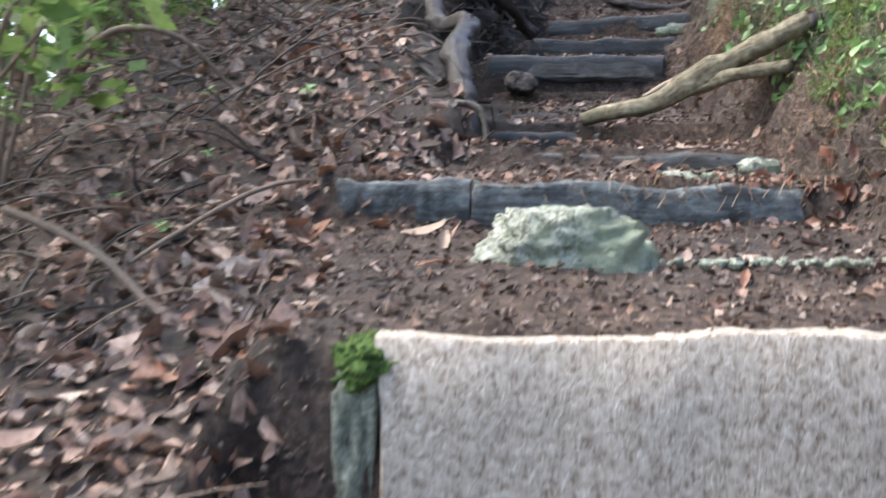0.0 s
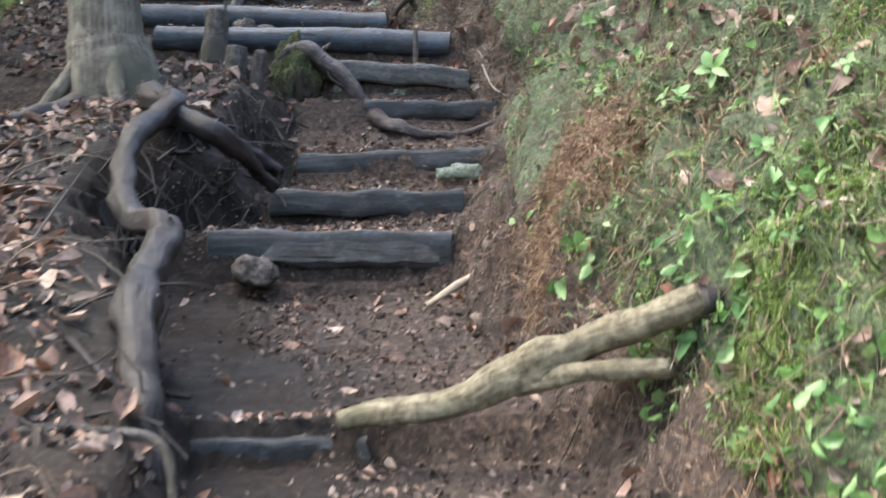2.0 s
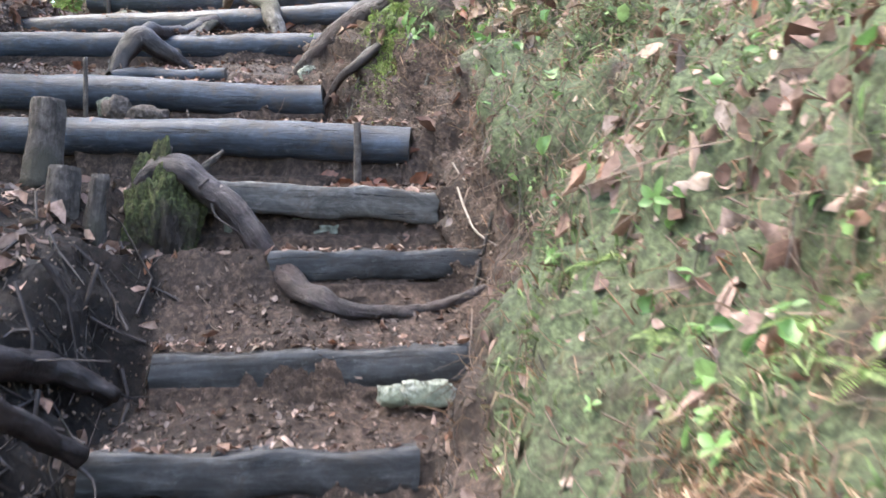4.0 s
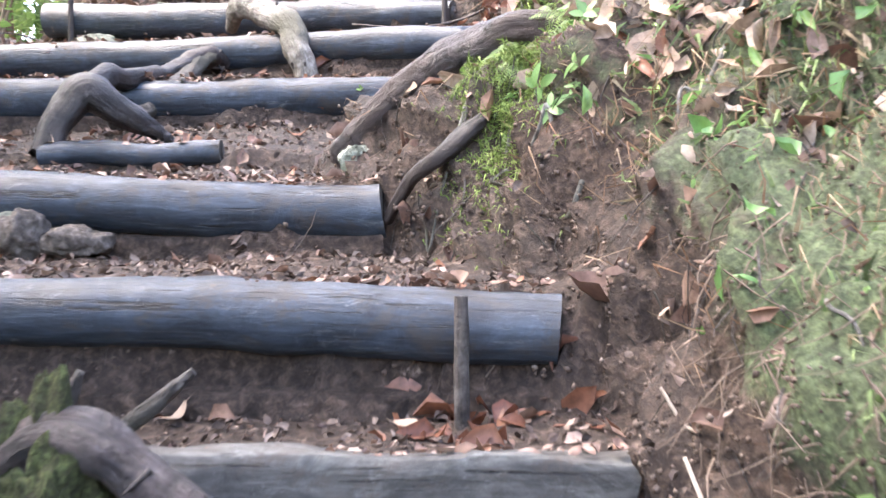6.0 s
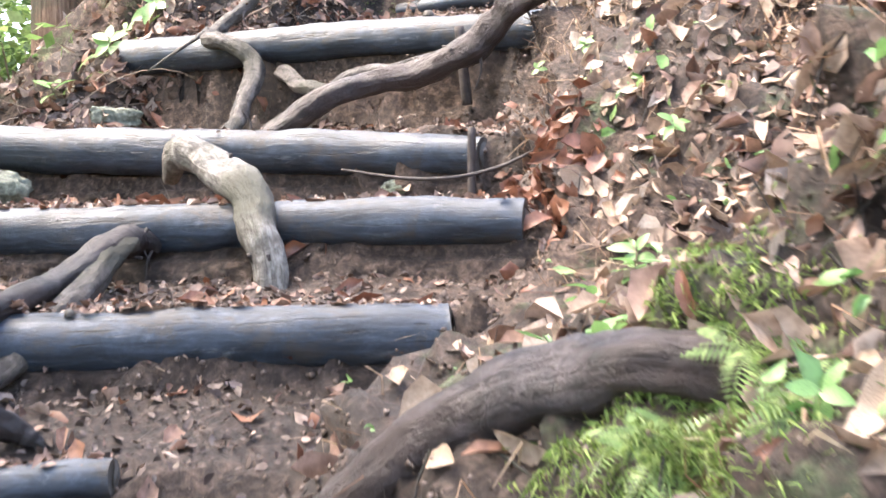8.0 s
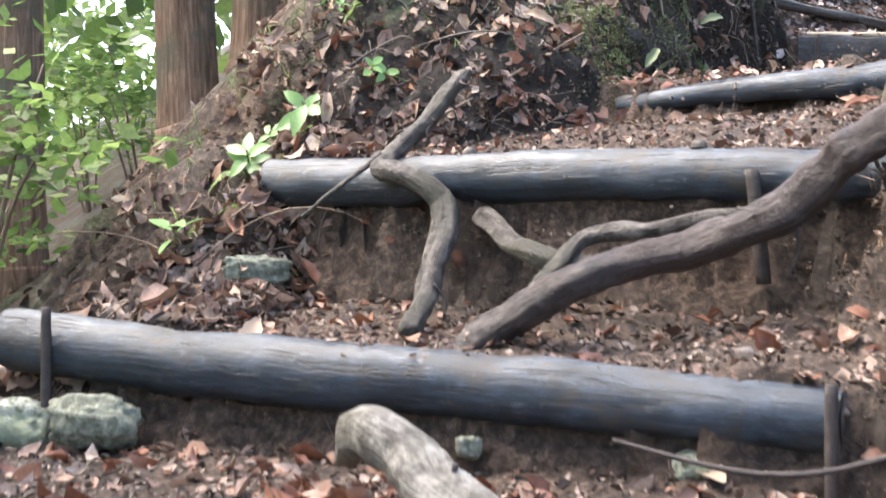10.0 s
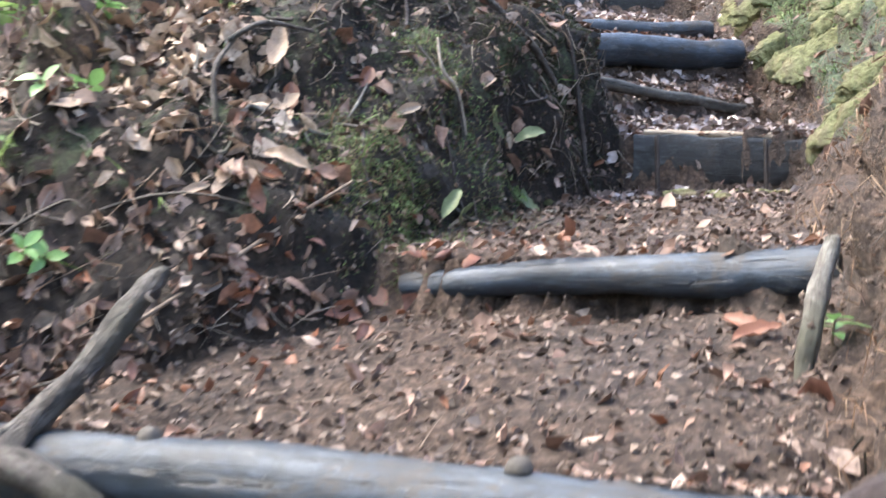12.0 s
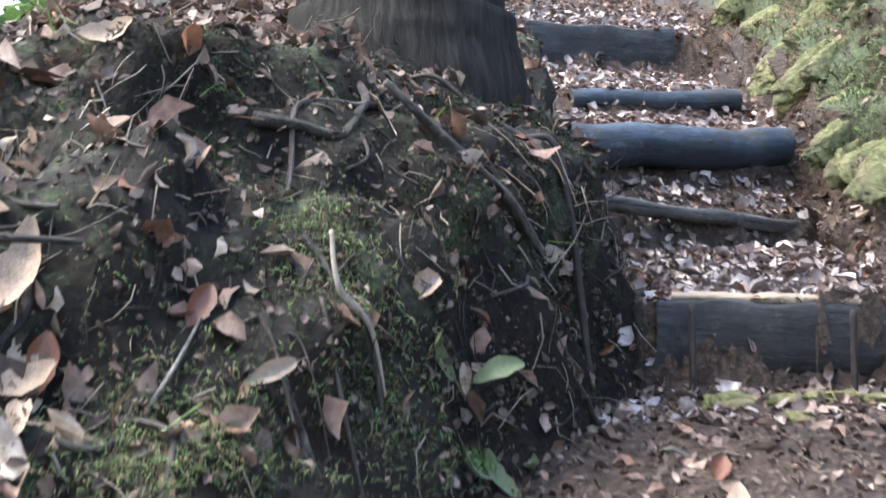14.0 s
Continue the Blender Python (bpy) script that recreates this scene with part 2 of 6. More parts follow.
M_LITTER_DARK = leaf_material("rotten_leaves", [(0.025, 0.018, 0.015), (0.07, 0.049, 0.04), (0.13, 0.096, 0.082), (0.22, 0.175, 0.15), (0.08, 0.052, 0.044)], None, 0.65, 0.05, 0.3)
M_GREEN = leaf_material("green_leaves", [(0.09, 0.2, 0.06), (0.16, 0.32, 0.1), (0.26, 0.42, 0.16)], None, 0.4, 0.3, 0.5)
M_FERN = leaf_material("fern_green", [(0.08, 0.14, 0.035), (0.15, 0.25, 0.07), (0.24, 0.34, 0.11)], None, 0.5, 0.3, 0.4)
M_CROWN = leaf_material("canopy_leaves", [(0.07, 0.13, 0.04), (0.14, 0.23, 0.07), (0.24, 0.33, 0.11)], None, 0.5, 0.5, 0.4)
M_STRAW = leaf_material("dead_fern", [(0.13, 0.075, 0.045), (0.24, 0.15, 0.095), (0.4, 0.31, 0.22), (0.17, 0.085, 0.05)], None, 0.7, 0.2, 0.3)
M_PALE_LEAF = leaf_material("bleached_leaves", [(0.24, 0.165, 0.12), (0.37, 0.28, 0.215), (0.5, 0.42, 0.35)], None, 0.6, 0.1, 0.3)
M_DULL_LEAF = leaf_material("dull_green_leaves", [(0.11, 0.15, 0.075), (0.18, 0.22, 0.12)], None, 0.5, 0.15, 0.35)
M_WET_LEAF = leaf_material("wet_pale_leaves", [(0.16, 0.115, 0.105), (0.3, 0.25, 0.24), (0.46, 0.41, 0.41), (0.22, 0.15, 0.13)], None, 0.28, 0.05, 0.6)
M_RED_LEAF = leaf_material("rusty_leaves", [(0.14, 0.052, 0.03), (0.22, 0.095, 0.055), (0.17, 0.08, 0.058)], None, 0.5, 0.1, 0.45)
M_WHITE_ROOT = surface("rootlet", [(0.1, 0.075, 0.055), (0.3, 0.25, 0.2), (0.48, 0.42, 0.35)], (20, 20, 20), 5, 0.7, 0.4, 0.004)
M_MOSSY_SLAB = surface("mossy_rock", [(0.04, 0.036, 0.022), (0.16, 0.16, 0.07), (0.33, 0.33, 0.16)], (12, 12, 22), 5, 0.85, 1.0, 0.03, [0.36, 0.48, 0.66], 0.3, (0.22, 0.18, 0.11), blotch=14)
M_DULL_MOSS = leaf_material("dull_moss", [(0.011, 0.012, 0.007), (0.027, 0.036, 0.017), (0.058, 0.08, 0.033), (0.03, 0.026, 0.019), (0.085, 0.096, 0.055)], None, 0.7, 0.15, 0.25)
M_ROTTEN = timber_material("rotten_beam", [(0.008, 0.008, 0.008), (0.05, 0.055, 0.056), (0.12, 0.135, 0.135), (0.27, 0.295, 0.28)], (0.05, 0.04, 0.033), (0.3, 0.32, 0.28), 0.6)
M_BROWN_STONE = surface("brown_stone", [(0.02, 0.016, 0.013), (0.08, 0.065, 0.055), (0.2, 0.17, 0.15)], (10, 10, 10), 5, 0.75, 0.8, 0.012, [0.3, 0.5, 0.72], 0.35)
M_CLOD = leaf_material("soil_clods", [(0.03, 0.021, 0.017), (0.08, 0.058, 0.047), (0.14, 0.105, 0.085), (0.24, 0.19, 0.16), (0.1, 0.075, 0.06)], None, 0.85, 0.0, 0.3)
M_BRIGHT_MOSS = leaf_material("bright_moss", [(0.06, 0.09, 0.022), (0.15, 0.23, 0.06), (0.27, 0.38, 0.12), (0.18, 0.22, 0.08)], None, 0.7, 0.3, 0.2)
M_TWIG = surface("dry_twig", [(0.06, 0.042, 0.03), (0.16, 0.115, 0.085), (0.3, 0.23, 0.17)], (20, 20, 20), 5, 0.75, 0.4, 0.004)

# ---- helpers for meshes ----
RNG = np.random.default_rng(7)


def mesh_object(name, verts, faces, material, parent=None, label="", smooth=True):
    me = bpy.data.meshes.new(name)
    me.from_pydata([tuple(map(float, v)) for v in verts], [], [tuple(int(i) for i in f) for f in faces])
    me.materials.append(material)
    if smooth:
        me.polygons.foreach_set("use_smooth", [True] * len(me.polygons))
    if isinstance(verts, BarkVerts):
        att = me.attributes.new("bark", "FLOAT_VECTOR", "POINT")
        att.data.foreach_set("vector", [float(q) for g in verts.grain for q in g])
    me.update()
    ob = new(name, me)
    ob.parent = parent
    if label:
        ob["label"] = label
    return ob


def lump(p, scale, seed=0.0):
    return noise.noise(Vector((p[0] * scale + seed, p[1] * scale - seed, p[2] * scale + 3 * seed)))


class BarkVerts(list):
    """Tube vertices that carry their own coordinates round and along the tube."""
    grain = ()


def smooth_path(points, steps):
    """Catmull-Rom through rows of x, y, z, radius."""
    pts = np.array([points[0], *points, points[-1]], float)
    out = []
    for i in range(1, len(pts) - 2):
        a, b, c, d = pts[i - 1:i + 3]
        for t in np.linspace(0, 1, steps, endpoint=False):
            out.append(0.5 * (2 * b + (c - a) * t + (2 * a - 5 * b + 4 * c - d) * t ** 2 + (3 * b - a - 3 * c + d) * t ** 3))
    out.append(pts[-2])
    return [[float(q) for q in row] for row in out]


def tube(points, sides=10, steps=6, rough=0.12, seed=0.0, caps=True, wander=0.0):
    """Verts and faces of a knobbly tapered tube through rows of x, y, z, radius."""
    path = smooth_path(points, steps)
    for i, row in enumerate(path):
        if wander and 0 < i < len(path) - 1:
            q = Vector(row[:3]) * 7
            for k in range(3):
                row[k] += noise.noise(q + Vector((seed + 9.1 * k, 0, seed))) * row[3] * wander
            row[3] *= 1 + 0.4 * wander * noise.noise(q * 1.9 + Vector((0, seed, 0)))
    verts, faces, bark, run = BarkVerts(), [], [], 0.0
    up = Vector((0.13, 0.21, 1)).normalized()
    for i, row in enumerate(path):
        d = Vector(path[min(i + 1, len(path) - 1)][:3]) - Vector(path[max(i - 1, 0)][:3])
        d.normalize()
        side = d.cross(up) if i == 0 else side - d * side.dot(d)
        if side.length < 0.2:
            side = d.cross(Vector((1, 0, 0)))
        side.normalize()
        over = side.cross(d)
        for k in range(sides):
            a = 2 * math.pi * k / sides
            v = Vector(row[:3]) + row[3] * (side * math.cos(a) + over * math.sin(a))
            c, q = math.cos(a), math.sin(a)
            n1 = noise.noise(Vector((c * 0.9 + seed, q * 0.9 - seed, run / max(row[3], 0.01) * 0.22)))
            n2 = noise.noise(Vector((c * 2.4 - seed, q * 2.4 + seed, run / max(row[3], 0.01) * 0.12)))
            n3 = noise.noise(Vector((c * 5 + seed, q * 5, run * 9)))
            n4 = noise.noise(Vector((c * 3 + 2 * seed, q * 3, run * 28)))
            f = n1 * rough + n2 * rough * 0.75 + n3 * rough * 0.35 + n4 * rough * 0.25
            verts.append(v + (side * c + over * q) * row[3] * f)
            bark.append((c * row[3], q * row[3], run + seed))
        if i + 1 < len(path):
            run += (Vector(path[i + 1][:3]) - Vector(row[:3])).length
        if i:
            for k in range(sides):
                b, c = (i - 1) * sides, i * sides
                faces.append((b + k, b + (k + 1) % sides, c + (k + 1) % sides, c + k))
    if caps:
        faces.append(tuple(range(sides))[::-1])
        faces.append(tuple(range((len(path) - 1) * sides, len(path) * sides)))
    verts.grain = bark
    return verts, faces


# ---- the stairs: left end, right end (x, y), tread height, height of the ground before it ----
STEPS = [
    (-0.20, 2.52, 1.40, 2.55, 1.20, 0.70),
    (-0.36, 3.98, 1.12, 3.96, 1.60, 1.46),
    (0.10, 4.66, 1.20, 4.66, 1.775, 1.69),
    (0.10, 5.32, 0.80, 5.28, 1.93, 1.82),
    (0.26, 7.02, 1.26, 6.94, 2.47, 2.24),
    (0.55, 7.64, 1.44, 7.54, 2.67, 2.54),
    (0.72, 8.17, 1.74, 7.92, 2.91, 2.76),
    (1.10, 8.46, 1.83, 8.42, 3.20, 3.06),
    (0.85, 8.70, 1.72, 8.66, 3.42, 3.22),
    (0.00, 9.40, 1.69, 9.02, 3.70, 3.46),
    (-0.10, 9.98, 1.43, 9.76, 3.95, 3.78),
    (0.50, 10.52, 1.03, 10.48, 4.09, 4.03),
    (-0.10, 11.10, 1.75, 10.86, 4.36, 4.20),
    (-0.10, 12.10, 2.00, 11.25, 4.61, 4.43),
    (0.235, 12.93, 2.04, 11.90, 4.86, 4.67),
    (0.84, 13.79, 2.45, 12.50, 5.385, 4.98),
    (2.08, 14.06, 2.97, 13.42, 5.75, 5.62),
    (3.44, 15.74, 4.14, 15.59, 6.22, 6.00),
    (3.52, 16.36, 4.50, 16.70, 6.52, 6.40),
    (3.60, 16.78, 4.52, 16.95, 6.86, 6.68),
    (4.02, 17.90, 4.85, 17.95, 7.15, 7.03),
    (4.10, 19.00, 5.10, 19.05, 7.66, 7.42),
]


def stair_height(x, y):
    """The trodden ground of the stairs, tread by tread."""
    lo_y, lo_z = np.full_like(x, -6.0), np.full_like(x, -1.2)
    z = np.full_like(x, np.nan)
    for ax, ay, bx, by, tread, base in STEPS:
        f = np.clip((x - ax) / (bx - ax), -0.25, 1.25)
        yi = ay + f * (by - ay)
        k = np.clip((y - lo_y) / np.maximum(yi - 0.02 - lo_y, 0.01), 0, 1)
        here = np.isnan(z) & (y < yi - 0.02)
        z[here] = (lo_z + k * (base - lo_z))[here]
        riser = np.isnan(z) & (y < yi + 0.03)
        z[riser] = (base + (tread - base) * (y - yi + 0.02) / 0.05)[riser]
        lo_y, lo_z = yi + 0.03, np.full_like(x, tread)
    rest = np.isnan(z)
    z[rest] = (lo_z + (y - lo_y) * 0.36)[rest]
    return z


SMOOTH = [(-40, -11), (-6, -1.2), (2.0, 0.95), (3.2, 1.3), (4.3, 1.66), (5.3, 1.93), (6.9, 2.36), (8.0, 2.85), (8.7, 3.25), (9.4, 3.66), (10.3, 4.0), (11.0, 4.28),
          (12.0, 4.72), (12.3, 4.9), (12.7, 5.2), (13.2, 5.48), (14.2, 5.8), (15.6, 6.08), (16.5, 6.5), (17.2, 6.92), (18.5, 7.35), (20, 7.95), (45, 17)]
LEFT_EDGE = [(-40, -0.6), (2.5, -0.4), (3.9, -0.45), (4.4, -0.1), (4.8, 0.14), (5.3, 0.18), (5.8, 0.16), (6.3, -0.02), (7.0, 0.02), (7.35, 0.25), (7.6, 0.48), (8.15, 0.7), (8.75, 0.78), (8.95, 0.1), (9.4, -0.3), (11.0, -0.4),
             (12.0, -0.1), (12.6, 0.15), (12.9, 0.5), (13.2, 0.8), (13.5, 0.95), (13.75, 1.35), (14.0, 1.98), (14.5, 2.35), (15.0, 2.82), (15.7, 3.38), (16.3, 3.48), (17.5, 3.62), (19, 3.85), (45, 9)]
RIGHT_EDGE = [(-40, 1.8), (2.4, 1.5), (3.9, 1.25), (4.7, 1.2), (6.0, 1.18), (7.0, 1.3), (7.9, 1.68), (8.6, 1.78), (9.2, 1.74), (9.7, 1.46), (10.1, 1.33), (10.4, 1.3), (10.7, 1.75), (11.1, 1.95), (12.0, 2.15), (12.3, 2.2),
              (12.55, 2.38), (12.9, 2.58), (13.4, 2.9), (13.8, 3.02), (14.5, 3.5), (15.7, 4.2), (16.4, 4.5), (17.0, 4.6), (17.6, 4.85), (19, 5.2), (45, 11)]
LEDGE = [(-40, 0.0), (4.3, 0.0), (4.8, 0.18), (5.4, 0.32), (5.9, 0.38), (6.7, 0.4), (7.3, 0.46), (8.0, 0.36), (8.7, 0.26), (8.95, 0.06), (9.5, 0.0), (12.3, 0.0), (12.6, -0.25), (12.9, -0.34), (13.2, -0.41), (13.5, -0.36), (13.75, -0.2), (13.95, 0.1), (14.1, 0.3), (14.5, 0.55),
         (15.0, 0.95), (15.5, 0.95), (16.1, 0.72), (17.2, 0.5), (19, 0.5), (45, 0.5)]
# how far the left shoulder reaches before the hillside falls away, and how steeply it falls
SHOULDER = [(-40, 2.2), (7, 1.6), (9, 0.8), (12, 0.2), (13.2, 0.05), (13.7, 0.45), (14.2, 0.85), (14.6, 1.15), (15.3, 1.6), (16, 1.8), (45, 2.5)]
FALL = [(-40, 0.6), (8, 0.7), (11, 0.8), (13, 0.75), (14, 1.0), (16, 1.2), (45, 1.2)]
MID = [(-40, 1.25), (9.6, 1.25), (9.95, 0.5), (10.15, 0.3), (10.8, 0.2), (11.1, 0.5), (11.8, 0.8), (12.3, 0.8), (14, 1.0), (45, 1.0)]
CAP = [(-40, 0.6), (9.6, 0.6), (9.95, 0.28), (10.2, 0.22), (10.7, 0.16), (11.1, 0.2), (11.8, 0.35), (12.3, 0.45), (13.5, 0.6), (45, 0.5)]
BANK_STEEP = [(-40, 1.9), (3.5, 2.0), (9, 2.6), (9.6, 2.2), (10.2, 2.0), (10.6, 1.2), (11.2, 1.2), (12.2, 2.0), (13.5, 1.5), (15, 1.0), (16.5, 1.1), (45, 0.9)]


def along(table, y):
    t = np.array(table, float)
    return np.interp(y, t[:, 0], t[:, 1])


def bank_rise(d, steep, cap, mid):
    """Height of the right bank at d metres into it: a steep face, then a shelving slope."""
    foot = cap / steep
    face = np.minimum(d, foot) * steep
    return face + np.clip(d - foot, 0, 0.7) * mid + np.maximum(d - foot - 0.7, 0) * 0.62


def ground_height(x, y):
    xl, xr, zs = along(LEFT_EDGE, y), along(RIGHT_EDGE, y), along(SMOOTH, y)
    z = stair_height(x, y)
    right = np.maximum(x - xr, 0)
    blend = np.clip(right / 0.12, 0, 1)
    z = np.where(x > xr, z * (1 - blend) + zs * blend + bank_rise(right, along(BANK_STEEP, y), along(CAP, y), along(MID, y)), z)
    d = np.maximum(xl - x, 0)
    h = along(LEDGE, y)
    sheer = np.where(h < 0, 1.0, along([(-40, 0.78), (12, 0.78), (12.1, 0.45), (15.2, 0.45), (16.2, 0.5), (17, 0.8), (45, 0.85)], y))
    rise = h * (sheer * np.clip(d / along([(-40, 0.14), (5, 0.14), (6, 0.26), (8.5, 0.26), (9, 0.14), (45, 0.14)], y), 0, 1) + (1 - sheer) * np.clip(d / 0.7, 0, 1))
    sh, fall = along(SHOULDER, y), along(FALL, y)
    over = np.maximum(d - sh, 0)
    left = zs + rise - 0.1 * np.minimum(d, sh) - fall * np.minimum(over, 1.5) - 0.62 * np.clip(over - 1.5, 0, 16)
    blend = np.clip(d / along([(-40, 0.1), (12.3, 0.1), (12.8, 0.55), (13.6, 0.55), (13.85, 0.1), (45, 0.1)], y), 0, 1)
    return np.where(x < xl, z * (1 - blend) + left * blend, z)


def spaced(pairs):
    out = []
    for a, b, s in pairs:
        out += list(np.arange(a, b, s))
    return np.array(out + [pairs[-1][1]])


def fbm(x, y, z, scale, octaves=4):
    out = np.empty(len(x))
    for i in range(len(x)):
        out[i] = noise.fractal(Vector((x[i] * scale, y[i] * scale, z[i] * scale)), 1.0, 2.0, octaves)
    return out


def near_mound(x, y):
    d = along(LEFT_EDGE, y) - x
    upper = np.clip((y - 13.9) / 0.3, 0, 1) * np.clip((17 - y) / 0.5, 0, 1) * np.clip(2.2 - d, 0, 1)
    lower = np.clip((y - 5) / 0.5, 0, 1) * np.clip((8.9 - y) / 0.3, 0, 1) * np.clip(0.7 - d, 0, 0.7)
    return np.clip(d / 0.1, 0, 1) * (upper + lower)


def build_ground():
    ys = spaced([(-40, -4, 3), (-4, 1.2, 0.3), (1.2, 17.4, 0.03), (17.4, 20, 0.08), (20, 24, 0.4), (24, 45, 3)])
    rows = []
    left = -np.geomspace(1.6, 40, 26)[::-1]
    near_left = np.arange(-1.55, 0, 0.03)
    mid = np.linspace(0, 1, 46)
    near_right = np.arange(0.022, 1.2, 0.022)
    right = np.geomspace(1.25, 30, 24)
    for y in ys:
        xl, xr = along(LEFT_EDGE, y), along(RIGHT_EDGE, y)
        rows.append(np.concatenate([xl + left, xl + near_left, xl + mid * (xr - xl), xr + near_right, xr + right]))
    X = np.array(rows)
    Y = np.repeat(ys[:, None], X.shape[1], 1)
    Z = ground_height(X.ravel(), Y.ravel()).reshape(X.shape)
    # soften the plan's corners a little, then roughen
    n = X.shape[0]
    gy, gx = np.gradient(Z, axis=0) / np.maximum(np.gradient(Y, axis=0), 0.01), np.gradient(Z, axis=1) / np.maximum(np.gradient(X, axis=1), 0.005)
    steep = np.clip(np.hypot(gx, np.clip(gy, -1, 1)) / 1.6, 0, 1)
    x, y, z = X.ravel(), Y.ravel(), Z.ravel()
    mound = near_mound(x, y)
    big = fbm(x, y, z, 2.3, 3) * (0.012 + 0.075 * steep.ravel() + 0.06 * mound)
    fine_extra = fbm(x + 9, y, z, 6.5, 3) * 0.05 * mound
    clods = 0.034 + 0.036 * np.clip((y - 8) / 0.6, 0, 1) * np.clip((14 - y) / 0.5, 0, 1)
    ledges = np.abs(np.sin(9 * (0.55 * x - 0.35 * y + 0.8 * z) + 2 * np.sin(3 * y))) * 0.075 * np.clip((y - 15.6) / 0.4, 0, 1) * (x > along(RIGHT_EDGE, y) + 0.1) * (y < 21)
    face = np.clip((x - along(RIGHT_EDGE, y)) / 0.15, 0, 1) * np.clip(1.6 - (x - along(RIGHT_EDGE, y)), 0, 1) * np.clip((12 - y) / 0.5, 0, 1) * (y > 1)
    big += (fbm(x * 1.0 + 4, y, z * 0.45, 6.0, 3) * 0.07 + fbm(x, y + 7, z, 2.6, 2) * 0.06) * face
    fine = fbm(x, y, z, 11, 4) * (0.008 + clods * steep.ravel()) + ledges
    bumps = (big + fine + fine_extra).reshape(X.shape)
    norm = np.sqrt(1 + gx ** 2)
    X2, Z2 = X - gx / norm * bumps, Z + bumps / norm
    cols = X.shape[1]
    Y2 = Y - np.clip(gy, -1.5, 1.5) * bumps * 0.35 * (np.abs(gy) > 0.8)
    verts = np.stack([X2.ravel(), Y2.ravel(), Z2.ravel()], 1)
    i = (np.arange(n - 1)[:, None] * cols + np.arange(cols - 1)[None, :]).ravel()
    faces = np.stack([i, i + 1, i + cols + 1, i + cols], 1)
    me = bpy.data.meshes.new("ground")
    me.vertices.add(len(verts))
    me.vertices.foreach_set("co", verts.ravel())
    me.loops.add(faces.size)
    me.loops.foreach_set("vertex_index", faces.ravel())
    me.polygons.add(len(faces))
    me.polygons.foreach_set("loop_start", np.arange(0, faces.size, 4))
    me.polygons.foreach_set("loop_total", np.full(len(faces), 4))
    me.update(calc_edges=True)
    me.polygons.foreach_set("use_smooth", np.ones(len(faces), bool))
    grow = growth(X, Y).ravel()
    att = me.attributes.new("growth", "FLOAT", "POINT")
    att.data.foreach_set("value", grow.astype(np.float32))
    hum = me.attributes.new("humus_shade", "FLOAT", "POINT")
    hum.data.foreach_set("value", humus_shade(X, Y).ravel().astype(np.float32))
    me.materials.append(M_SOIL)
    ob = new("ground", me)
    tagged(ob, "damp brown forest soil hillside with a stepped footpath and mossy banks", "ground", "", "structure")
    return verts, faces


def humus_shade(x, y):
    """Soil darkening, black leaf mould with shade painted in: the root mound and the hollow under the lower tree."""
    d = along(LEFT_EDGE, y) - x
    # path edge beside the hollow: wet soil, with the hollow's shade painted in
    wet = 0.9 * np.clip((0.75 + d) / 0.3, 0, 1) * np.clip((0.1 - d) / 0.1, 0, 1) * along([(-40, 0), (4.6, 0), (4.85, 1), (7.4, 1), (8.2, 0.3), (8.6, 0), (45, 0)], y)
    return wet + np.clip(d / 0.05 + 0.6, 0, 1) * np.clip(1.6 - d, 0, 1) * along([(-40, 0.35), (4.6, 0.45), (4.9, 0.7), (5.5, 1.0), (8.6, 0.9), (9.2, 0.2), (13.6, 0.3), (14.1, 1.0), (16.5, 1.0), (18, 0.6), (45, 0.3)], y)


def growth(x, y):
    """Where moss grows: the cut bank beside the lower stairs, patches above, the root mound."""
    xl, xr = along(LEFT_EDGE, y), along(RIGHT_EDGE, y)
    d = x - xr
    bank = np.clip((d - 0.05) / 0.15, 0, 1) * along([(-40, 0.4), (2, 0.5), (3.8, 0.74), (5, 0.7), (6, 0.62), (7, 0.66), (8.6, 0.66), (9.2, 0.5), (9.8, 0.45), (12, 0.35), (13.5, 0.3), (15, 0.5), (16.3, 0.62), (45, 0.5)], y)
    mound = np.clip((xl - x) / 0.1, 0, 1) * along([(-40, 0.2), (7, 0.3), (13.5, 0.2), (14.1, 0.4), (15, 0.42), (17, 0.42), (45, 0.4)], y)
    return bank + mound


GV, GF = build_ground()
TRI_A, TRI_B, TRI_C = GV[GF[:, 0]], GV[GF[:, 1]], GV[GF[:, 3]]
CELL_N = np.cross(TRI_B - TRI_A, TRI_C - TRI_A)
CELL_AREA = np.linalg.norm(CELL_N, axis=1)
CELL_N = CELL_N / np.maximum(CELL_AREA, 1e-9)[:, None]
CELL_MID = (TRI_A + GV[GF[:, 2]]) / 2


def ground_spots(count, weight):
    """Random places on the ground with their normals; weight takes x, y, normal z, of each cell."""
    w = CELL_AREA * weight(CELL_MID[:, 0], CELL_MID[:, 1], CELL_N[:, 2])
    w = w / w.sum()
    k = RNG.choice(len(w), count, p=w)
    u, v = RNG.random((2, count, 1))
    return TRI_A[k] + u * (TRI_B - TRI_A)[k] + v * (TRI_C - TRI_A)[k], CELL_N[k]


def ground_at(x, y):
    """Height of the built ground near x, y."""
    k = np.argmin((CELL_MID[:, 0] - x) ** 2 + (CELL_MID[:, 1] - y) ** 2)
    return float(CELL_MID[k, 2])

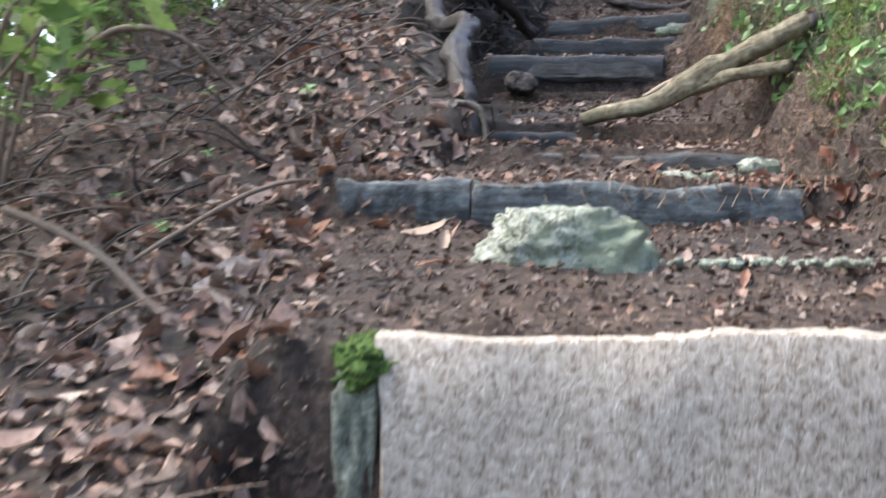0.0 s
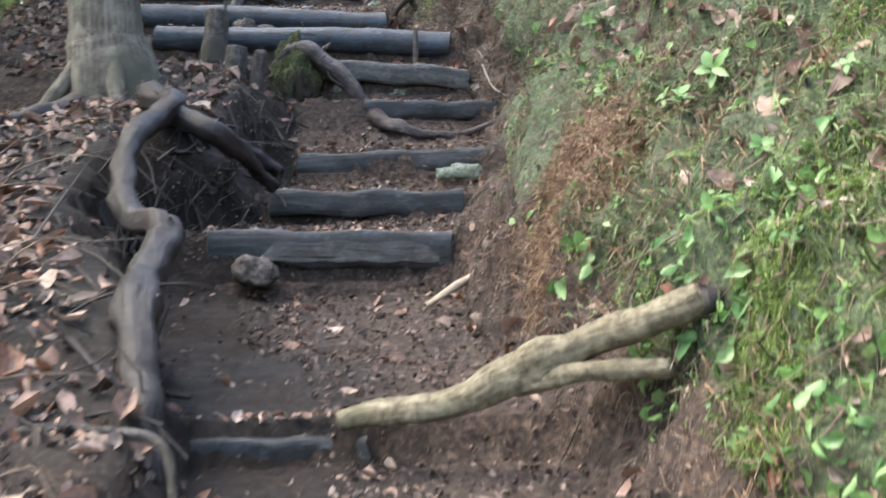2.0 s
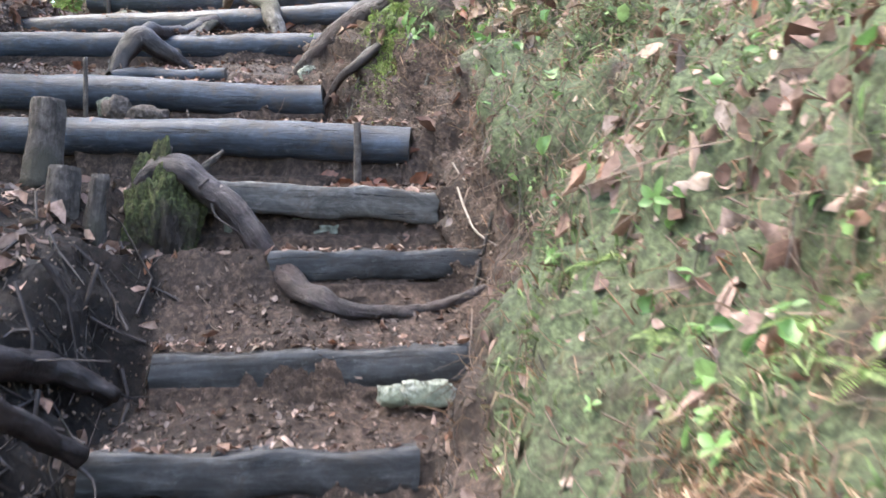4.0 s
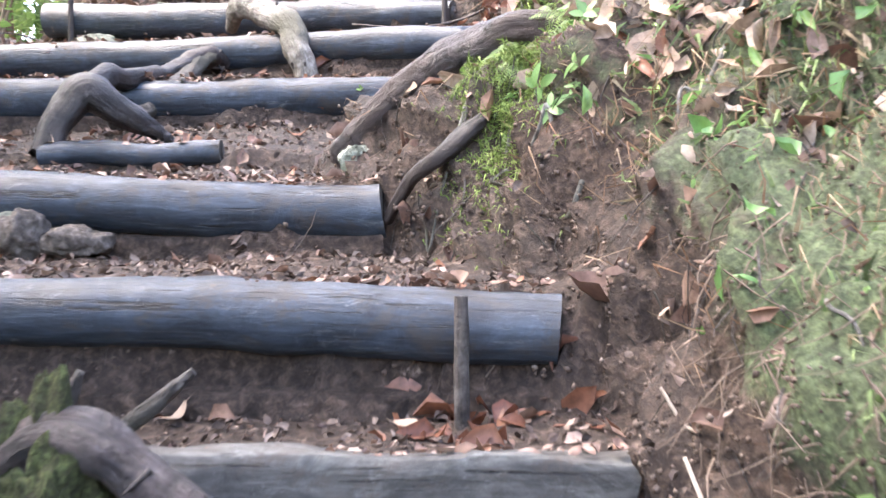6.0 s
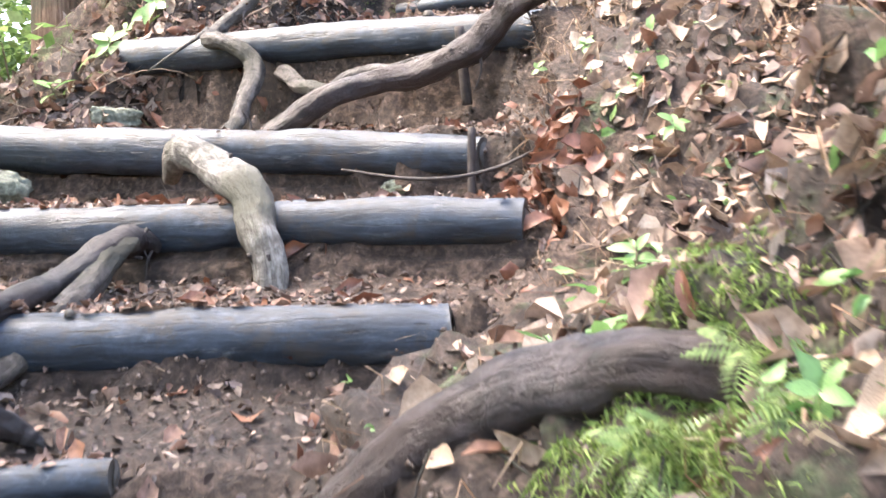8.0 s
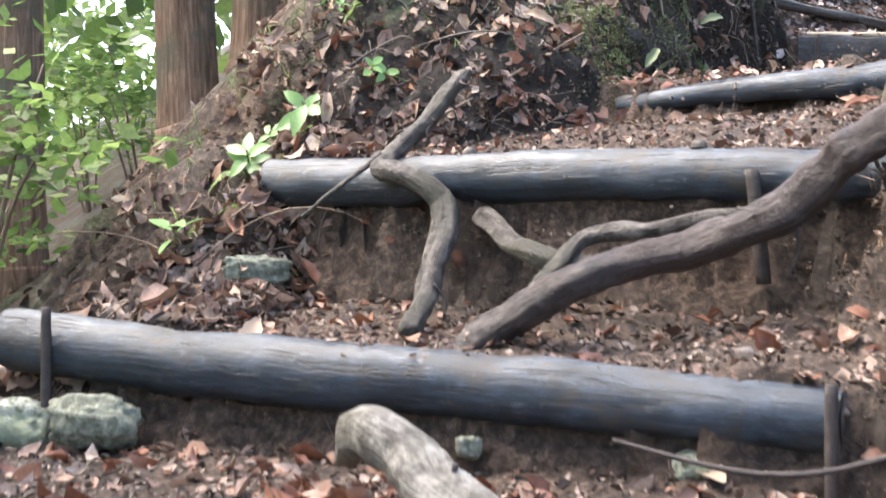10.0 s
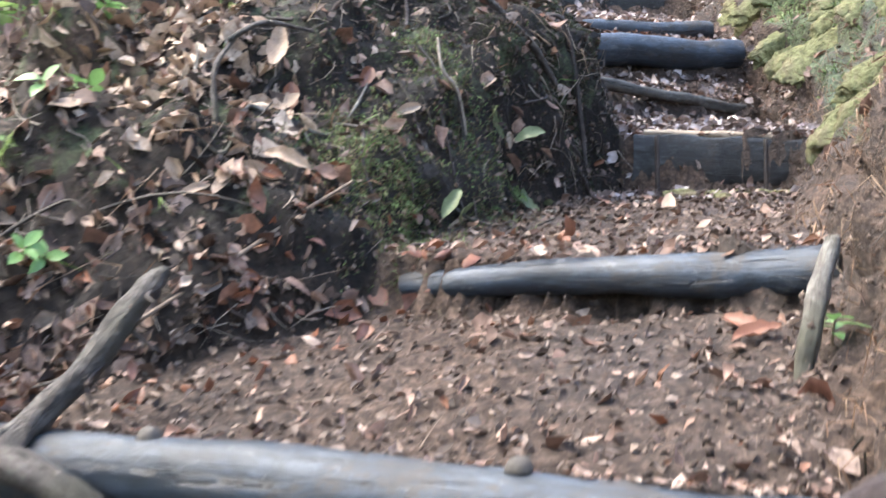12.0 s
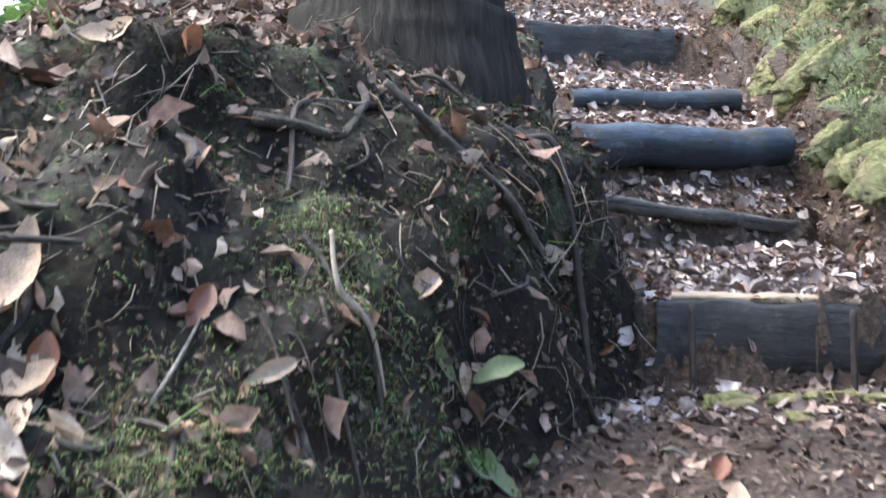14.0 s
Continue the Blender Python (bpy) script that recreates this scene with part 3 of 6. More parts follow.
# ---- raw soil under the step timbers ----
def soil_riser(ax, ay, bx, by, tread, base, seed):
    """A lumpy face of cut earth below one timber."""
    n, m = max(12, int((bx - ax) / 0.02)), 12
    verts, faces = [], []
    for i in range(n + 1):
        for j in range(m + 1):
            u, w = i / n, j / m
            x, y, z = ax + u * (bx - ax), ay + u * (by - ay), base - 0.04 + w * (tread - base - 0.05)
            q = Vector((x, y, z))
            out = 0.045 - 0.05 * w + 0.03 * noise.fractal(q * 6, 1.0, 2.0, 3) + 0.02 * noise.fractal(q * 19 + Vector((seed, 0, 0)), 1.0, 2.0, 3)
            verts.append((x, y + 0.005 - max(0.0, out) - 0.03 * (base + 0.05 > z), z))
    for i in range(n):
        for j in range(m):
            a = i * (m + 1) + j
            faces.append((a, a + m + 1, a + m + 2, a + 1))
    ob = mesh_object("ground_riser", verts, faces, M_SOIL)
    return tagged(ob, "crumbling cut earth below a step timber", "ground", "", "structure")


for k, row in enumerate(STEPS[4:17]):
    if row[4] - row[5] > 0.14:
        soil_riser(*row, k)

# ---- the steps ----
LOGS = []


def log_step(a, b, ra, rb, label, seed, knots=(), material=None):
    """A round timber from a to b: barked body, sawn ends, knots."""
    a, b = Vector(a), Vector(b)
    LOGS.append((a, b, ra, rb))
    thing = new("log_step")
    thing.location = (a + b) / 2
    length = (b - a).length
    thing.rotation_euler = (b - a).to_track_quat("X", "Z").to_euler()
    rows = [(-length / 2 + length * k / 8, 0.006 * math.sin(k * 1.7 + seed), 0.006 * math.cos(k * 1.1 + seed), (ra + (rb - ra) * k / 8) * (1 + 0.025 * math.sin(k * 2.3 + seed * 3))) for k in range(9)]
    rows[0] = (rows[0][0], rows[0][1], rows[0][2], ra * 0.97)
    v, f = tube(rows, 22, 9, 0.075, seed, False, 0.08)
    mesh_object("timber", v, f, material or M_LOG, thing)
    for s, r in ((-1, ra), (1, rb)):
        n = 22
        vs = [(s * (length / 2 - 0.004 + 0.006), 0, 0)] + [(s * (length / 2 + 0.002), r * 0.62 * math.cos(2 * math.pi * k / n), r * 0.62 * math.sin(2 * math.pi * k / n)) for k in range(n)]
        src = v[:n] if s < 0 else v[-n:]
        vs += [tuple(q) for q in src]
        fs = [(0, 1 + k, 1 + (k + 1) % n) for k in range(n)] + [(1 + k, 1 + n + k, 1 + n + (k + 1) % n, 1 + (k + 1) % n) for k in range(n)]
        mesh_object("sawn_end", vs, fs, M_LOG_END, thing, "rough sawn end grain")
    for along_x, angle, r in knots:
        c = Vector((along_x * length / 2, math.cos(angle) * ra * 0.92, math.sin(angle) * ra * 0.92))
        out = Vector((0, math.cos(angle), math.sin(angle)))
        kv, kf = tube([(*c, r * 1.25), (*(c + out * r * 0.7), r), (*(c + out * r * 1.1), r * 0.55)], 10, 3, 0.15, seed)
        mesh_object("knot", kv, kf, M_LOG_END, thing, "dark stub of a cut branch")
    return tagged(thing, label, "log step", "stair timbers")


def plank_step(a, b, height, depth, label, seed, material=None, ragged=1.0, patch=None):
    """A squared timber on edge from a to b (top front corners), with worn edges."""
    a, b = Vector(a), Vector(b)
    thing = new("plank_step")
    thing.location = (a + b) / 2
    length = (b - a).length
    thing.rotation_euler = (b - a).to_track_quat("X", "Z").to_euler()
    n, prof = (90 if ragged > 1 else 40), [(0, -0.008), (0.008, 0), (depth - 0.008, 0), (depth, -0.008), (depth, -height + 0.006), (depth - 0.006, -height), (0.006, -height), (0, -height + 0.008), (-0.003, -height * 0.6), (-0.003, -height * 0.3)]
    verts, faces = [], []
    m = len(prof)
    for i in range(n + 1):
        x = -length / 2 + length * i / n
        for j, (py, pz) in enumerate(prof):
            q = (x + seed, py * 4, pz * 4)
            w = (0.012 if 0 < i < n else 0.016) * min(1, height / 0.09) * max(ragged, 1.0)
            crumb = (ragged - 1) * 0.022 * (lump((x, py, pz), 15, seed) + 0.8 * lump((x, py, pz), 45, seed)) if ragged > 1 else 0.006 * lump((x, py * 3, pz * 3), 30, seed)
            py, pz = py + crumb, pz + crumb * 0.9
            verts.append((x + (lump(q, 9, seed) * 0.02 if i in (0, n) else 0), py + lump(q, 6, seed) * w, pz + lump(q, 5, seed + 2) * w + 0.006 * min(1, height / 0.12) * math.sin(14 * i / n + seed)))
    for i in range(n):
        for j in range(m):
            faces.append((i * m + j, i * m + (j + 1) % m, (i + 1) * m + (j + 1) % m, (i + 1) * m + j))
    for ends in (verts[:m], verts[n * m:]):
        mesh_object("sawn_end", ends, [tuple(range(m))], M_LOG_END if material is not M_CONCRETE else M_CONCRETE, thing)
    mesh_object("board", verts, faces, material or M_PLANK, thing)
    if patch:
        x0, x1, z0, z1 = patch
        pv, pf = [], []
        k = 14
        for i in range(k + 1):
            x = x0 + (x1 - x0) * i / k
            thin = min(1, 0.25 + 3 * math.sin(math.pi * i / k))
            for z in (z0 + 0.006 * math.sin(i * 1.9 + seed), z0 + (z1 - z0) * thin / 2, z0 + (z1 - z0) * thin + 0.008 * math.sin(i * 1.3)):
                pv.append((x, -0.013 + 0.002 * lump((x, z, 0), 20), z))
        for i in range(k):
            for j in range(2):
                pf.append((i * 3 + j, i * 3 + j + 1, i * 3 + j + 4, i * 3 + j + 3))
        mesh_object("worn_face", pv, pf, M_WORN, thing, "paler worn patch on the board")
    return tagged(thing, label, "plank step", "stair timbers")


def stake(x, y, z0, z1, r, label="thin dark stake driven in before a step", lean=(0, 0), material=None):
    v, f = tube([(0, 0, 0, r), (lean[0] * 0.5, lean[1] * 0.5, (z1 - z0) * 0.5, r * 0.96), (*lean, z1 - z0, r * 0.9)], 9, 4, 0.12, x)
    ob = mesh_object("stake", v, f, material or M_ROOT)
    ob.location = (x, y, z0)
    return tagged(ob, label, "stake", "step stakes")


# concrete block, rotten beam and half-buried boards at the foot of the stairs
plank_step((-0.17, 2.5, 1.21), (1.5, 2.53, 1.22), 0.56, 0.22, "pale weathered concrete block forming the lowest step", 1.3, M_CONCRETE)
plank_step((-0.36, 3.96, 1.615), (0.06, 3.95, 1.612), 0.13, 0.07, "grey crumbling end piece of a low step", 2.1, M_ROTTEN, 1.5)
plank_step((0.065, 3.94, 1.612), (1.12, 3.92, 1.585), 0.15, 0.11, "blackened rotten beam across the leafy path", 2.7, M_ROTTEN, 1.4)
plank_step((0.12, 4.655, 1.755), (1.2, 4.655, 1.748), 0.075, 0.06, "half-buried soil-stained board in the trodden path", 3.4, M_WORN)
plank_step((0.14, 5.3, 1.9), (0.66, 5.28, 1.893), 0.09, 0.06, "half-buried wet board below a pale branch", 4.4)
plank_step((0.26, 7.0, 2.495), (1.25, 6.92, 2.485), 0.145, 0.06, "dark plank riser with a paler worn patch", 5.2, None, 1.0, (-0.28, 0.44, -0.125, -0.045))
plank_step((0.55, 7.62, 2.695), (1.43, 7.52, 2.69), 0.12, 0.06, "dark wet plank riser strewn with leaves", 6.1)
plank_step((0.72, 8.15, 2.9), (1.66, 7.93, 2.93), 0.115, 0.07, "weathered grey plank riser with a split end", 7.7)
plank_step((1.66, 7.94, 2.935), (1.8, 7.9, 2.94), 0.08, 0.06, "short broken stub of a plank in the bank", 7.2)
plank_step((1.1, 8.45, 3.215), (1.83, 8.41, 3.225), 0.1, 0.06, "low dark board between root and bank", 8.3)
plank_step((0.84, 8.66, 3.47), (1.72, 8.64, 3.43), 0.115, 0.09, "notched square timber spanning a hollow", 9.9, M_WORN)

log_step((0.0, 9.4, 3.69), (1.69, 9.02, 3.632), 0.072, 0.072, "wet dark round log with pale scars near its end", 1.1, [(0.2, 2.2, 0.012)])
log_step((-0.12, 9.99, 3.93), (1.44, 9.77, 3.885), 0.078, 0.07, "wet dark round log across the steps", 2.3)
log_step((0.5, 10.54, 4.08), (1.04, 10.49, 4.085), 0.04, 0.036, "thin dark log half sunk in the leaf litter", 3.9)
log_step((-0.1, 11.12, 4.3), (1.75, 10.88, 4.31), 0.075, 0.07, "smooth wet blue-black log under a root", 4.8, [(0.1, 2.0, 0.01)])
log_step((-0.1, 12.12, 4.56), (2.02, 11.27, 4.58), 0.075, 0.062, "cracked dark log crossed by a thick root", 5.5)
log_step((0.235, 12.93, 4.9), (2.05, 11.9, 4.8), 0.085, 0.066, "long dark log held by stakes at both ends", 6.4)
log_step((0.87, 13.765, 5.375), (2.5, 12.47, 5.325), 0.078, 0.068, "thick grey log with cut branch stubs", 7.9, [(-0.24, 1.75, 0.02), (0.45, 1.65, 0.02)])
log_step((2.13, 14.08, 5.685), (2.98, 13.41, 5.71), 0.036, 0.058, "smooth dark log sunk in the landing", 8.8)
plank_step((3.45, 15.73, 6.255), (4.14, 15.58, 6.225), 0.2, 0.06, "dark board riser with a pale split top edge", 10.4)
plank_step((3.5, 15.735, 6.275), (4.02, 15.625, 6.255), 0.032, 0.055, "pale split strip of wood on a riser", 11.4, M_PALE_WOOD)
plank_step((3.52, 16.34, 6.585), (4.5, 16.68, 6.50), 0.05, 0.05, "thin pale slanting board buried in leaves", 12.2, M_WORN)
log_step((3.58, 16.77, 6.79), (4.54, 16.95, 6.8), 0.085, 0.08, "broad dark log riser shining wet on top", 9.7)
log_step((4.0, 17.92, 7.11), (4.88, 17.97, 7.13), 0.055, 0.055, "dark log riser by fallen red leaves", 10.9)
plank_step((4.12, 19.0, 7.7), (5.06, 19.05, 7.69), 0.25, 0.07, "broad dark board at the top of the stairs", 13.3)

stake(1.47, 8.93, 3.42, 3.70, 0.016, "pale weathered stake pinning a log")
stake(0.42, 9.82, 3.80, 4.06, 0.011, "thin iron-grey stake pinning a log")
stake(2.0, 11.83, 4.62, 4.88, 0.014, "thin black stake driven in before a step", (0, 0), M_ROOT_DARK)
stake(0.36, 12.76, 4.68, 5.0, 0.014, "thin black stake driven in before a step", (0, 0), M_ROOT_DARK)
stake(2.16, 12.64, 5.05, 5.34, 0.02, "short grey stake under a thick log", (-0.03, 0), M_ROOT_DARK)
stake(3.52, 15.66, 5.98, 6.24, 0.01, "thin black stake before a board riser", (0, 0), M_ROOT_DARK)
stake(3.95, 15.55, 5.98, 6.22, 0.01, "thin black stake before a board riser", (0, 0), M_ROOT_DARK)
stake(0.55, 8.5, 3.1, 3.45, 0.03, "pale broken stake beside a mossy stump")


# ---- roots and branches ----
M_BRANCH = surface("peeling_branch", [(0.04, 0.03, 0.018), (0.13, 0.108, 0.066), (0.24, 0.205, 0.135), (0.4, 0.355, 0.26)], (13, 13, 1.8), 5, 0.75, 0.9, 0.018, [0.36, 0.47, 0.57, 0.7], 0.4, (0.11, 0.1, 0.055), bark=True, blotch=26)

def root(points, label, seed, material=None, name="tree_root", category="root", sides=18, rough=0.3):
    c = np.array(points)[:, :3].mean(0)
    v, f = tube(points, sides, 10, rough, seed, True, 0.4 if points[len(points) // 2][3] > 0.018 else 0.3)
    moved = BarkVerts(Vector(q) - Vector(c) for q in v)
    moved.grain = v.grain
    ob = mesh_object(name, moved, f, material or M_ROOT)
    ob.location = c
    rnd = random.Random(seed)
    if category == "root" and points[len(points) // 2][3] > 0.03:
        for k in range(5):
            q = v[rnd.randrange(sides, len(v) - sides)]
            d = Vector((rnd.uniform(-1, 1), rnd.uniform(-1, 0.2), rnd.uniform(-1.2, -0.1))) * rnd.uniform(0.05, 0.12)
            side = Vector((rnd.uniform(-0.03, 0.03), rnd.uniform(-0.03, 0.03), 0))
            q = Vector(q) - Vector(c)
            rv, rf = tube([(*(q - d * 0.15), 0.006), (*(q + d * 0.4 + side), 0.0045), (*(q + d), 0.002)], 5, 3, 0.1, k)
            mesh_object("rootlet", rv, rf, M_ROOT_DARK, ob)
    return tagged(ob, label, category, "exposed roots" if category == "root" else "")


root([(0.0, 7.75, 3.12, 0.07), (0.12, 7.31, 3.03, 0.05), (0.0, 6.95, 2.88, 0.045), (-0.04, 6.6, 2.7, 0.042), (0.0, 6.2, 2.52, 0.045), (0.11, 5.92, 2.48, 0.05), (0.08, 5.65, 2.37, 0.052), (0.05, 5.4, 2.25, 0.058), (0.06, 5.2, 2.1, 0.056), (0.08, 5.05, 1.95, 0.048), (0.1, 4.95, 1.76, 0.04)],
     "thick wet black-brown root snaking down beside the path", 0.7, M_ROOT_BLACK)
root([(-0.5, 4.97, 1.92, 0.007), (-0.3, 4.94, 1.95, 0.01), (-0.16, 4.95, 1.985, 0.014), (0.0, 4.92, 1.975, 0.013), (0.12, 4.87, 1.95, 0.014), (0.15, 4.82, 1.85, 0.011), (0.14, 4.79, 1.7, 0.008)], "thin grey root looping over the leafy edge", 1.9)
root([(0.12, 7.3, 3.0, 0.05), (0.3, 7.2, 2.9, 0.045), (0.45, 7.4, 2.8, 0.035), (0.56, 7.55, 2.7, 0.03)], "dark root bridging a hollow under the tree", 2.6, M_ROOT_BLACK)
root([(0.1, 7.4, 3.02, 0.05), (0.28, 7.6, 2.95, 0.045), (0.45, 7.9, 2.9, 0.04), (0.62, 8.0, 2.8, 0.03)], "dark gnarled root above the stair edge", 3.1, M_ROOT_BLACK)
root([(-0.3, 7.9, 3.1, 0.06), (-0.55, 7.5, 2.98, 0.04), (-0.9, 7.2, 2.85, 0.025)], "dark root running into the leaf litter", 3.5, M_ROOT_DARK)
root([(0.66, 8.68, 3.42, 0.04), (0.74, 8.63, 3.5, 0.048), (0.84, 8.58, 3.49, 0.05), (0.95, 8.55, 3.4, 0.048), (1.05, 8.52, 3.27, 0.046), (1.15, 8.47, 3.14, 0.042), (1.26, 8.3, 3.06, 0.032), (1.42, 8.26, 3.02, 0.026), (1.58, 8.28, 3.02, 0.02), (1.72, 8.22, 3.07, 0.016), (1.84, 8.15, 3.13, 0.01)],
     "brown root curving from a stump across a step", 4.2, M_ROOT_WET)
root([(0.5, 10.55, 4.06, 0.05), (0.56, 10.6, 4.2, 0.05), (0.62, 10.62, 4.27, 0.055), (0.72, 10.62, 4.23, 0.045), (0.84, 10.66, 4.16, 0.025), (0.9, 10.66, 4.12, 0.01)], "dark wet root knee over a sunken log", 5.3, M_ROOT_BLACK)
root([(0.6, 10.66, 4.26, 0.035), (0.66, 10.85, 4.36, 0.04), (0.74, 10.95, 4.37, 0.035), (0.85, 11.25, 4.43, 0.04), (0.98, 11.5, 4.52, 0.045), (1.06, 11.62, 4.52, 0.04)], "dark forked root lying across a log", 5.9, M_ROOT_BLACK)
root([(0.7, 10.75, 4.2, 0.025), (0.8, 10.95, 4.27, 0.028), (0.92, 11.25, 4.42, 0.03), (1.0, 11.5, 4.53, 0.03)], "grey root arm crossing a log", 6.3)
root([(1.1, 12.02, 4.74, 0.028), (1.12, 11.93, 4.79, 0.042), (1.18, 11.8, 4.79, 0.046), (1.26, 11.66, 4.72, 0.051), (1.32, 11.52, 4.65, 0.051), (1.345, 11.43, 4.56, 0.050), (1.36, 11.39, 4.47, 0.046), (1.37, 11.34, 4.34, 0.040)], "thick pale root arching over a dark log", 7.1, M_ROOT_PALE)
root([(1.27, 12.8, 4.92, 0.030), (1.33, 12.98, 5.04, 0.033), (1.385, 13.12, 5.17, 0.037), (1.395, 13.19, 5.26, 0.038), (1.35, 13.22, 5.33, 0.037), (1.27, 13.28, 5.37, 0.033), (1.225, 13.35, 5.4, 0.032), (1.27, 13.41, 5.46, 0.030), (1.38, 13.48, 5.56, 0.029), (1.48, 13.57, 5.69, 0.025), (1.52, 13.62, 5.73, 0.013)],
     "forked grey root climbing over a thick log", 8.3)
root([(1.22, 13.38, 5.44, 0.014), (1.15, 13.34, 5.38, 0.009), (1.05, 13.3, 5.3, 0.006), (0.98, 13.24, 5.24, 0.004)], "thin dry twig off a forked root", 8.8)
root([(1.38, 12.62, 4.86, 0.040), (1.45, 12.6, 4.93, 0.042), (1.62, 12.5, 5.05, 0.044), (1.8, 12.52, 5.11, 0.045), (1.98, 12.52, 5.16, 0.046), (2.14, 12.42, 5.24, 0.048), (2.25, 12.34, 5.34, 0.048), (2.38, 12.28, 5.44, 0.044), (2.52, 12.25, 5.56, 0.040), (2.7, 12.25, 5.7, 0.036)],
     "long thick root sweeping down from the bank", 9.4, M_ROOT_WET)
root([(1.5, 12.62, 4.95, 0.02), (1.64, 12.72, 5.08, 0.025), (1.74, 12.8, 5.17, 0.025), (1.88, 12.72, 5.19, 0.022), (2.05, 12.62, 5.22, 0.018), (2.22, 12.52, 5.25, 0.012)], "thinner root running along the cut soil", 10.1)
root([(1.52, 13.2, 5.24, 0.03), (1.55, 13.05, 5.18, 0.03), (1.62, 12.85, 5.12, 0.03), (1.74, 12.75, 5.1, 0.022)], "reddish root below a thick log", 10.6)
root([(1.36, 10.12, 4.06, 0.03), (1.42, 10.06, 4.11, 0.042), (1.5, 9.98, 4.18, 0.05), (1.6, 9.9, 4.265, 0.052), (1.69, 9.8, 4.325, 0.048), (1.78, 9.68, 4.345, 0.044), (1.88, 9.6, 4.335, 0.04), (2.0, 9.55, 4.32, 0.03), (2.15, 9.5, 4.28, 0.02)], "stout grey-brown root topping the cut bank", 11.2, M_ROOT_WET)
root([(1.44, 9.72, 3.86, 0.014), (1.49, 9.66, 3.95, 0.018), (1.54, 9.6, 4.0, 0.021), (1.61, 9.58, 4.06, 0.022), (1.69, 9.57, 4.12, 0.021), (1.77, 9.54, 4.18, 0.018), (1.88, 9.52, 4.24, 0.014)], "dark root slanting down the bank face", 11.8, M_ROOT_BLACK)
branch = new("fallen_branch")
tagged(branch, "pale fallen branch with a side limb, leaning on the bank", "branch")
for nm, pts, sd in (("main_limb", [(0.58, 5.24, 1.94, 0.03), (0.64, 5.21, 1.955, 0.034), (0.72, 5.16, 1.965, 0.036), (0.86, 5.1, 2.0, 0.042), (0.98, 5.04, 2.065, 0.05), (1.06, 4.99, 2.11, 0.056), (1.15, 4.93, 2.155, 0.044), (1.25, 4.84, 2.2, 0.04), (1.34, 4.76, 2.25, 0.038), (1.4, 4.73, 2.28, 0.034)], 12.6),
                    ("side_limb", [(1.0, 5.02, 2.05, 0.034), (1.1, 4.94, 2.075, 0.03), (1.2, 4.87, 2.09, 0.027), (1.33, 4.77, 2.107, 0.024)], 13.2),
                    ("rotten_tip", [(1.385, 4.735, 2.27, 0.034), (1.45, 4.75, 2.29, 0.028), (1.54, 4.78, 2.31, 0.012)], 13.9)):
    v, f = tube(pts, 16, 9, 0.24, sd, True, 0.3)
    mesh_object(nm, v, f, M_ROOT_DARK if nm == "rotten_tip" else M_BRANCH, branch, "dark rotten tip" if nm == "rotten_tip" else "")
root([(1.06, 6.5, 2.2, 0.012), (1.2, 6.55, 2.28, 0.016), (1.33, 6.6, 2.34, 0.014)], "short pale stick lying below the planks", 14.1, M_PALE_WOOD, "fallen_branch", "branch", 8)
root([(2.66, 13.02, 5.5, 0.014), (2.68, 13.02, 5.6, 0.02), (2.72, 13.05, 5.7, 0.02), (2.76, 13.08, 5.78, 0.014)], "pale stub of a root at the landing edge", 14.7, M_ROOT_PALE)


# ---- trees beside the path ----
def joined(name, verts, faces, material, label, category, kind="stuff", smooth=False):
    me = bpy.data.meshes.new(name)
    me.vertices.add(len(verts))
    me.vertices.foreach_set("co", np.ascontiguousarray(verts, dtype=np.float32).ravel())
    k = faces.shape[1]
    me.loops.add(faces.size)
    me.loops.foreach_set("vertex_index", np.ascontiguousarray(faces, dtype=np.int32).ravel())
    me.polygons.add(len(faces))
    me.polygons.foreach_set("loop_start", np.arange(0, faces.size, k))
    me.polygons.foreach_set("loop_total", np.full(len(faces), k))
    me.update(calc_edges=True)
    if smooth:
        me.polygons.foreach_set("use_smooth", np.ones(len(faces), bool))
    me.materials.append(material)
    return tagged(new(name, me), label, category, "", kind)


def foliage(count, spread, size, seed, flat=0.4):
    """A loose cloud of leaf blades round several boughs; unit radius, uneven outline."""
    rng = np.random.default_rng(seed)
    boughs = rng.normal(0, 0.5, (9, 3)) * np.array([1, 1, 0.75])
    c = boughs[rng.integers(0, 9, count)] + rng.normal(0, 0.22, (count, 3)) * np.array([1, 1, flat])
    d = rng.normal(0, 1, (count, 3))
    d[:, 2] *= 0.4
    d /= np.linalg.norm(d, axis=1)[:, None]
    s = np.cross(d, rng.normal(0, 1, (count, 3)) * 0.4 + np.array([0, 0, 1]))
    s /= np.linalg.norm(s, axis=1)[:, None]
    ln = (size * rng.uniform(0.6, 1.3, count))[:, None]
    v = np.stack([c * spread, c * spread + d * ln * 0.5 + s * ln * 0.28, c * spread + d * ln, c * spread + d * ln * 0.5 - s * ln * 0.28], 1)
    f = np.arange(count * 4).reshape(-1, 4)
    return v.reshape(-1, 3), f


def leafy_mesh(name, v, f, parent):
    ob = joined(name, v, f, M_CROWN, "", "", "")
    ob.parent = parent
    return ob


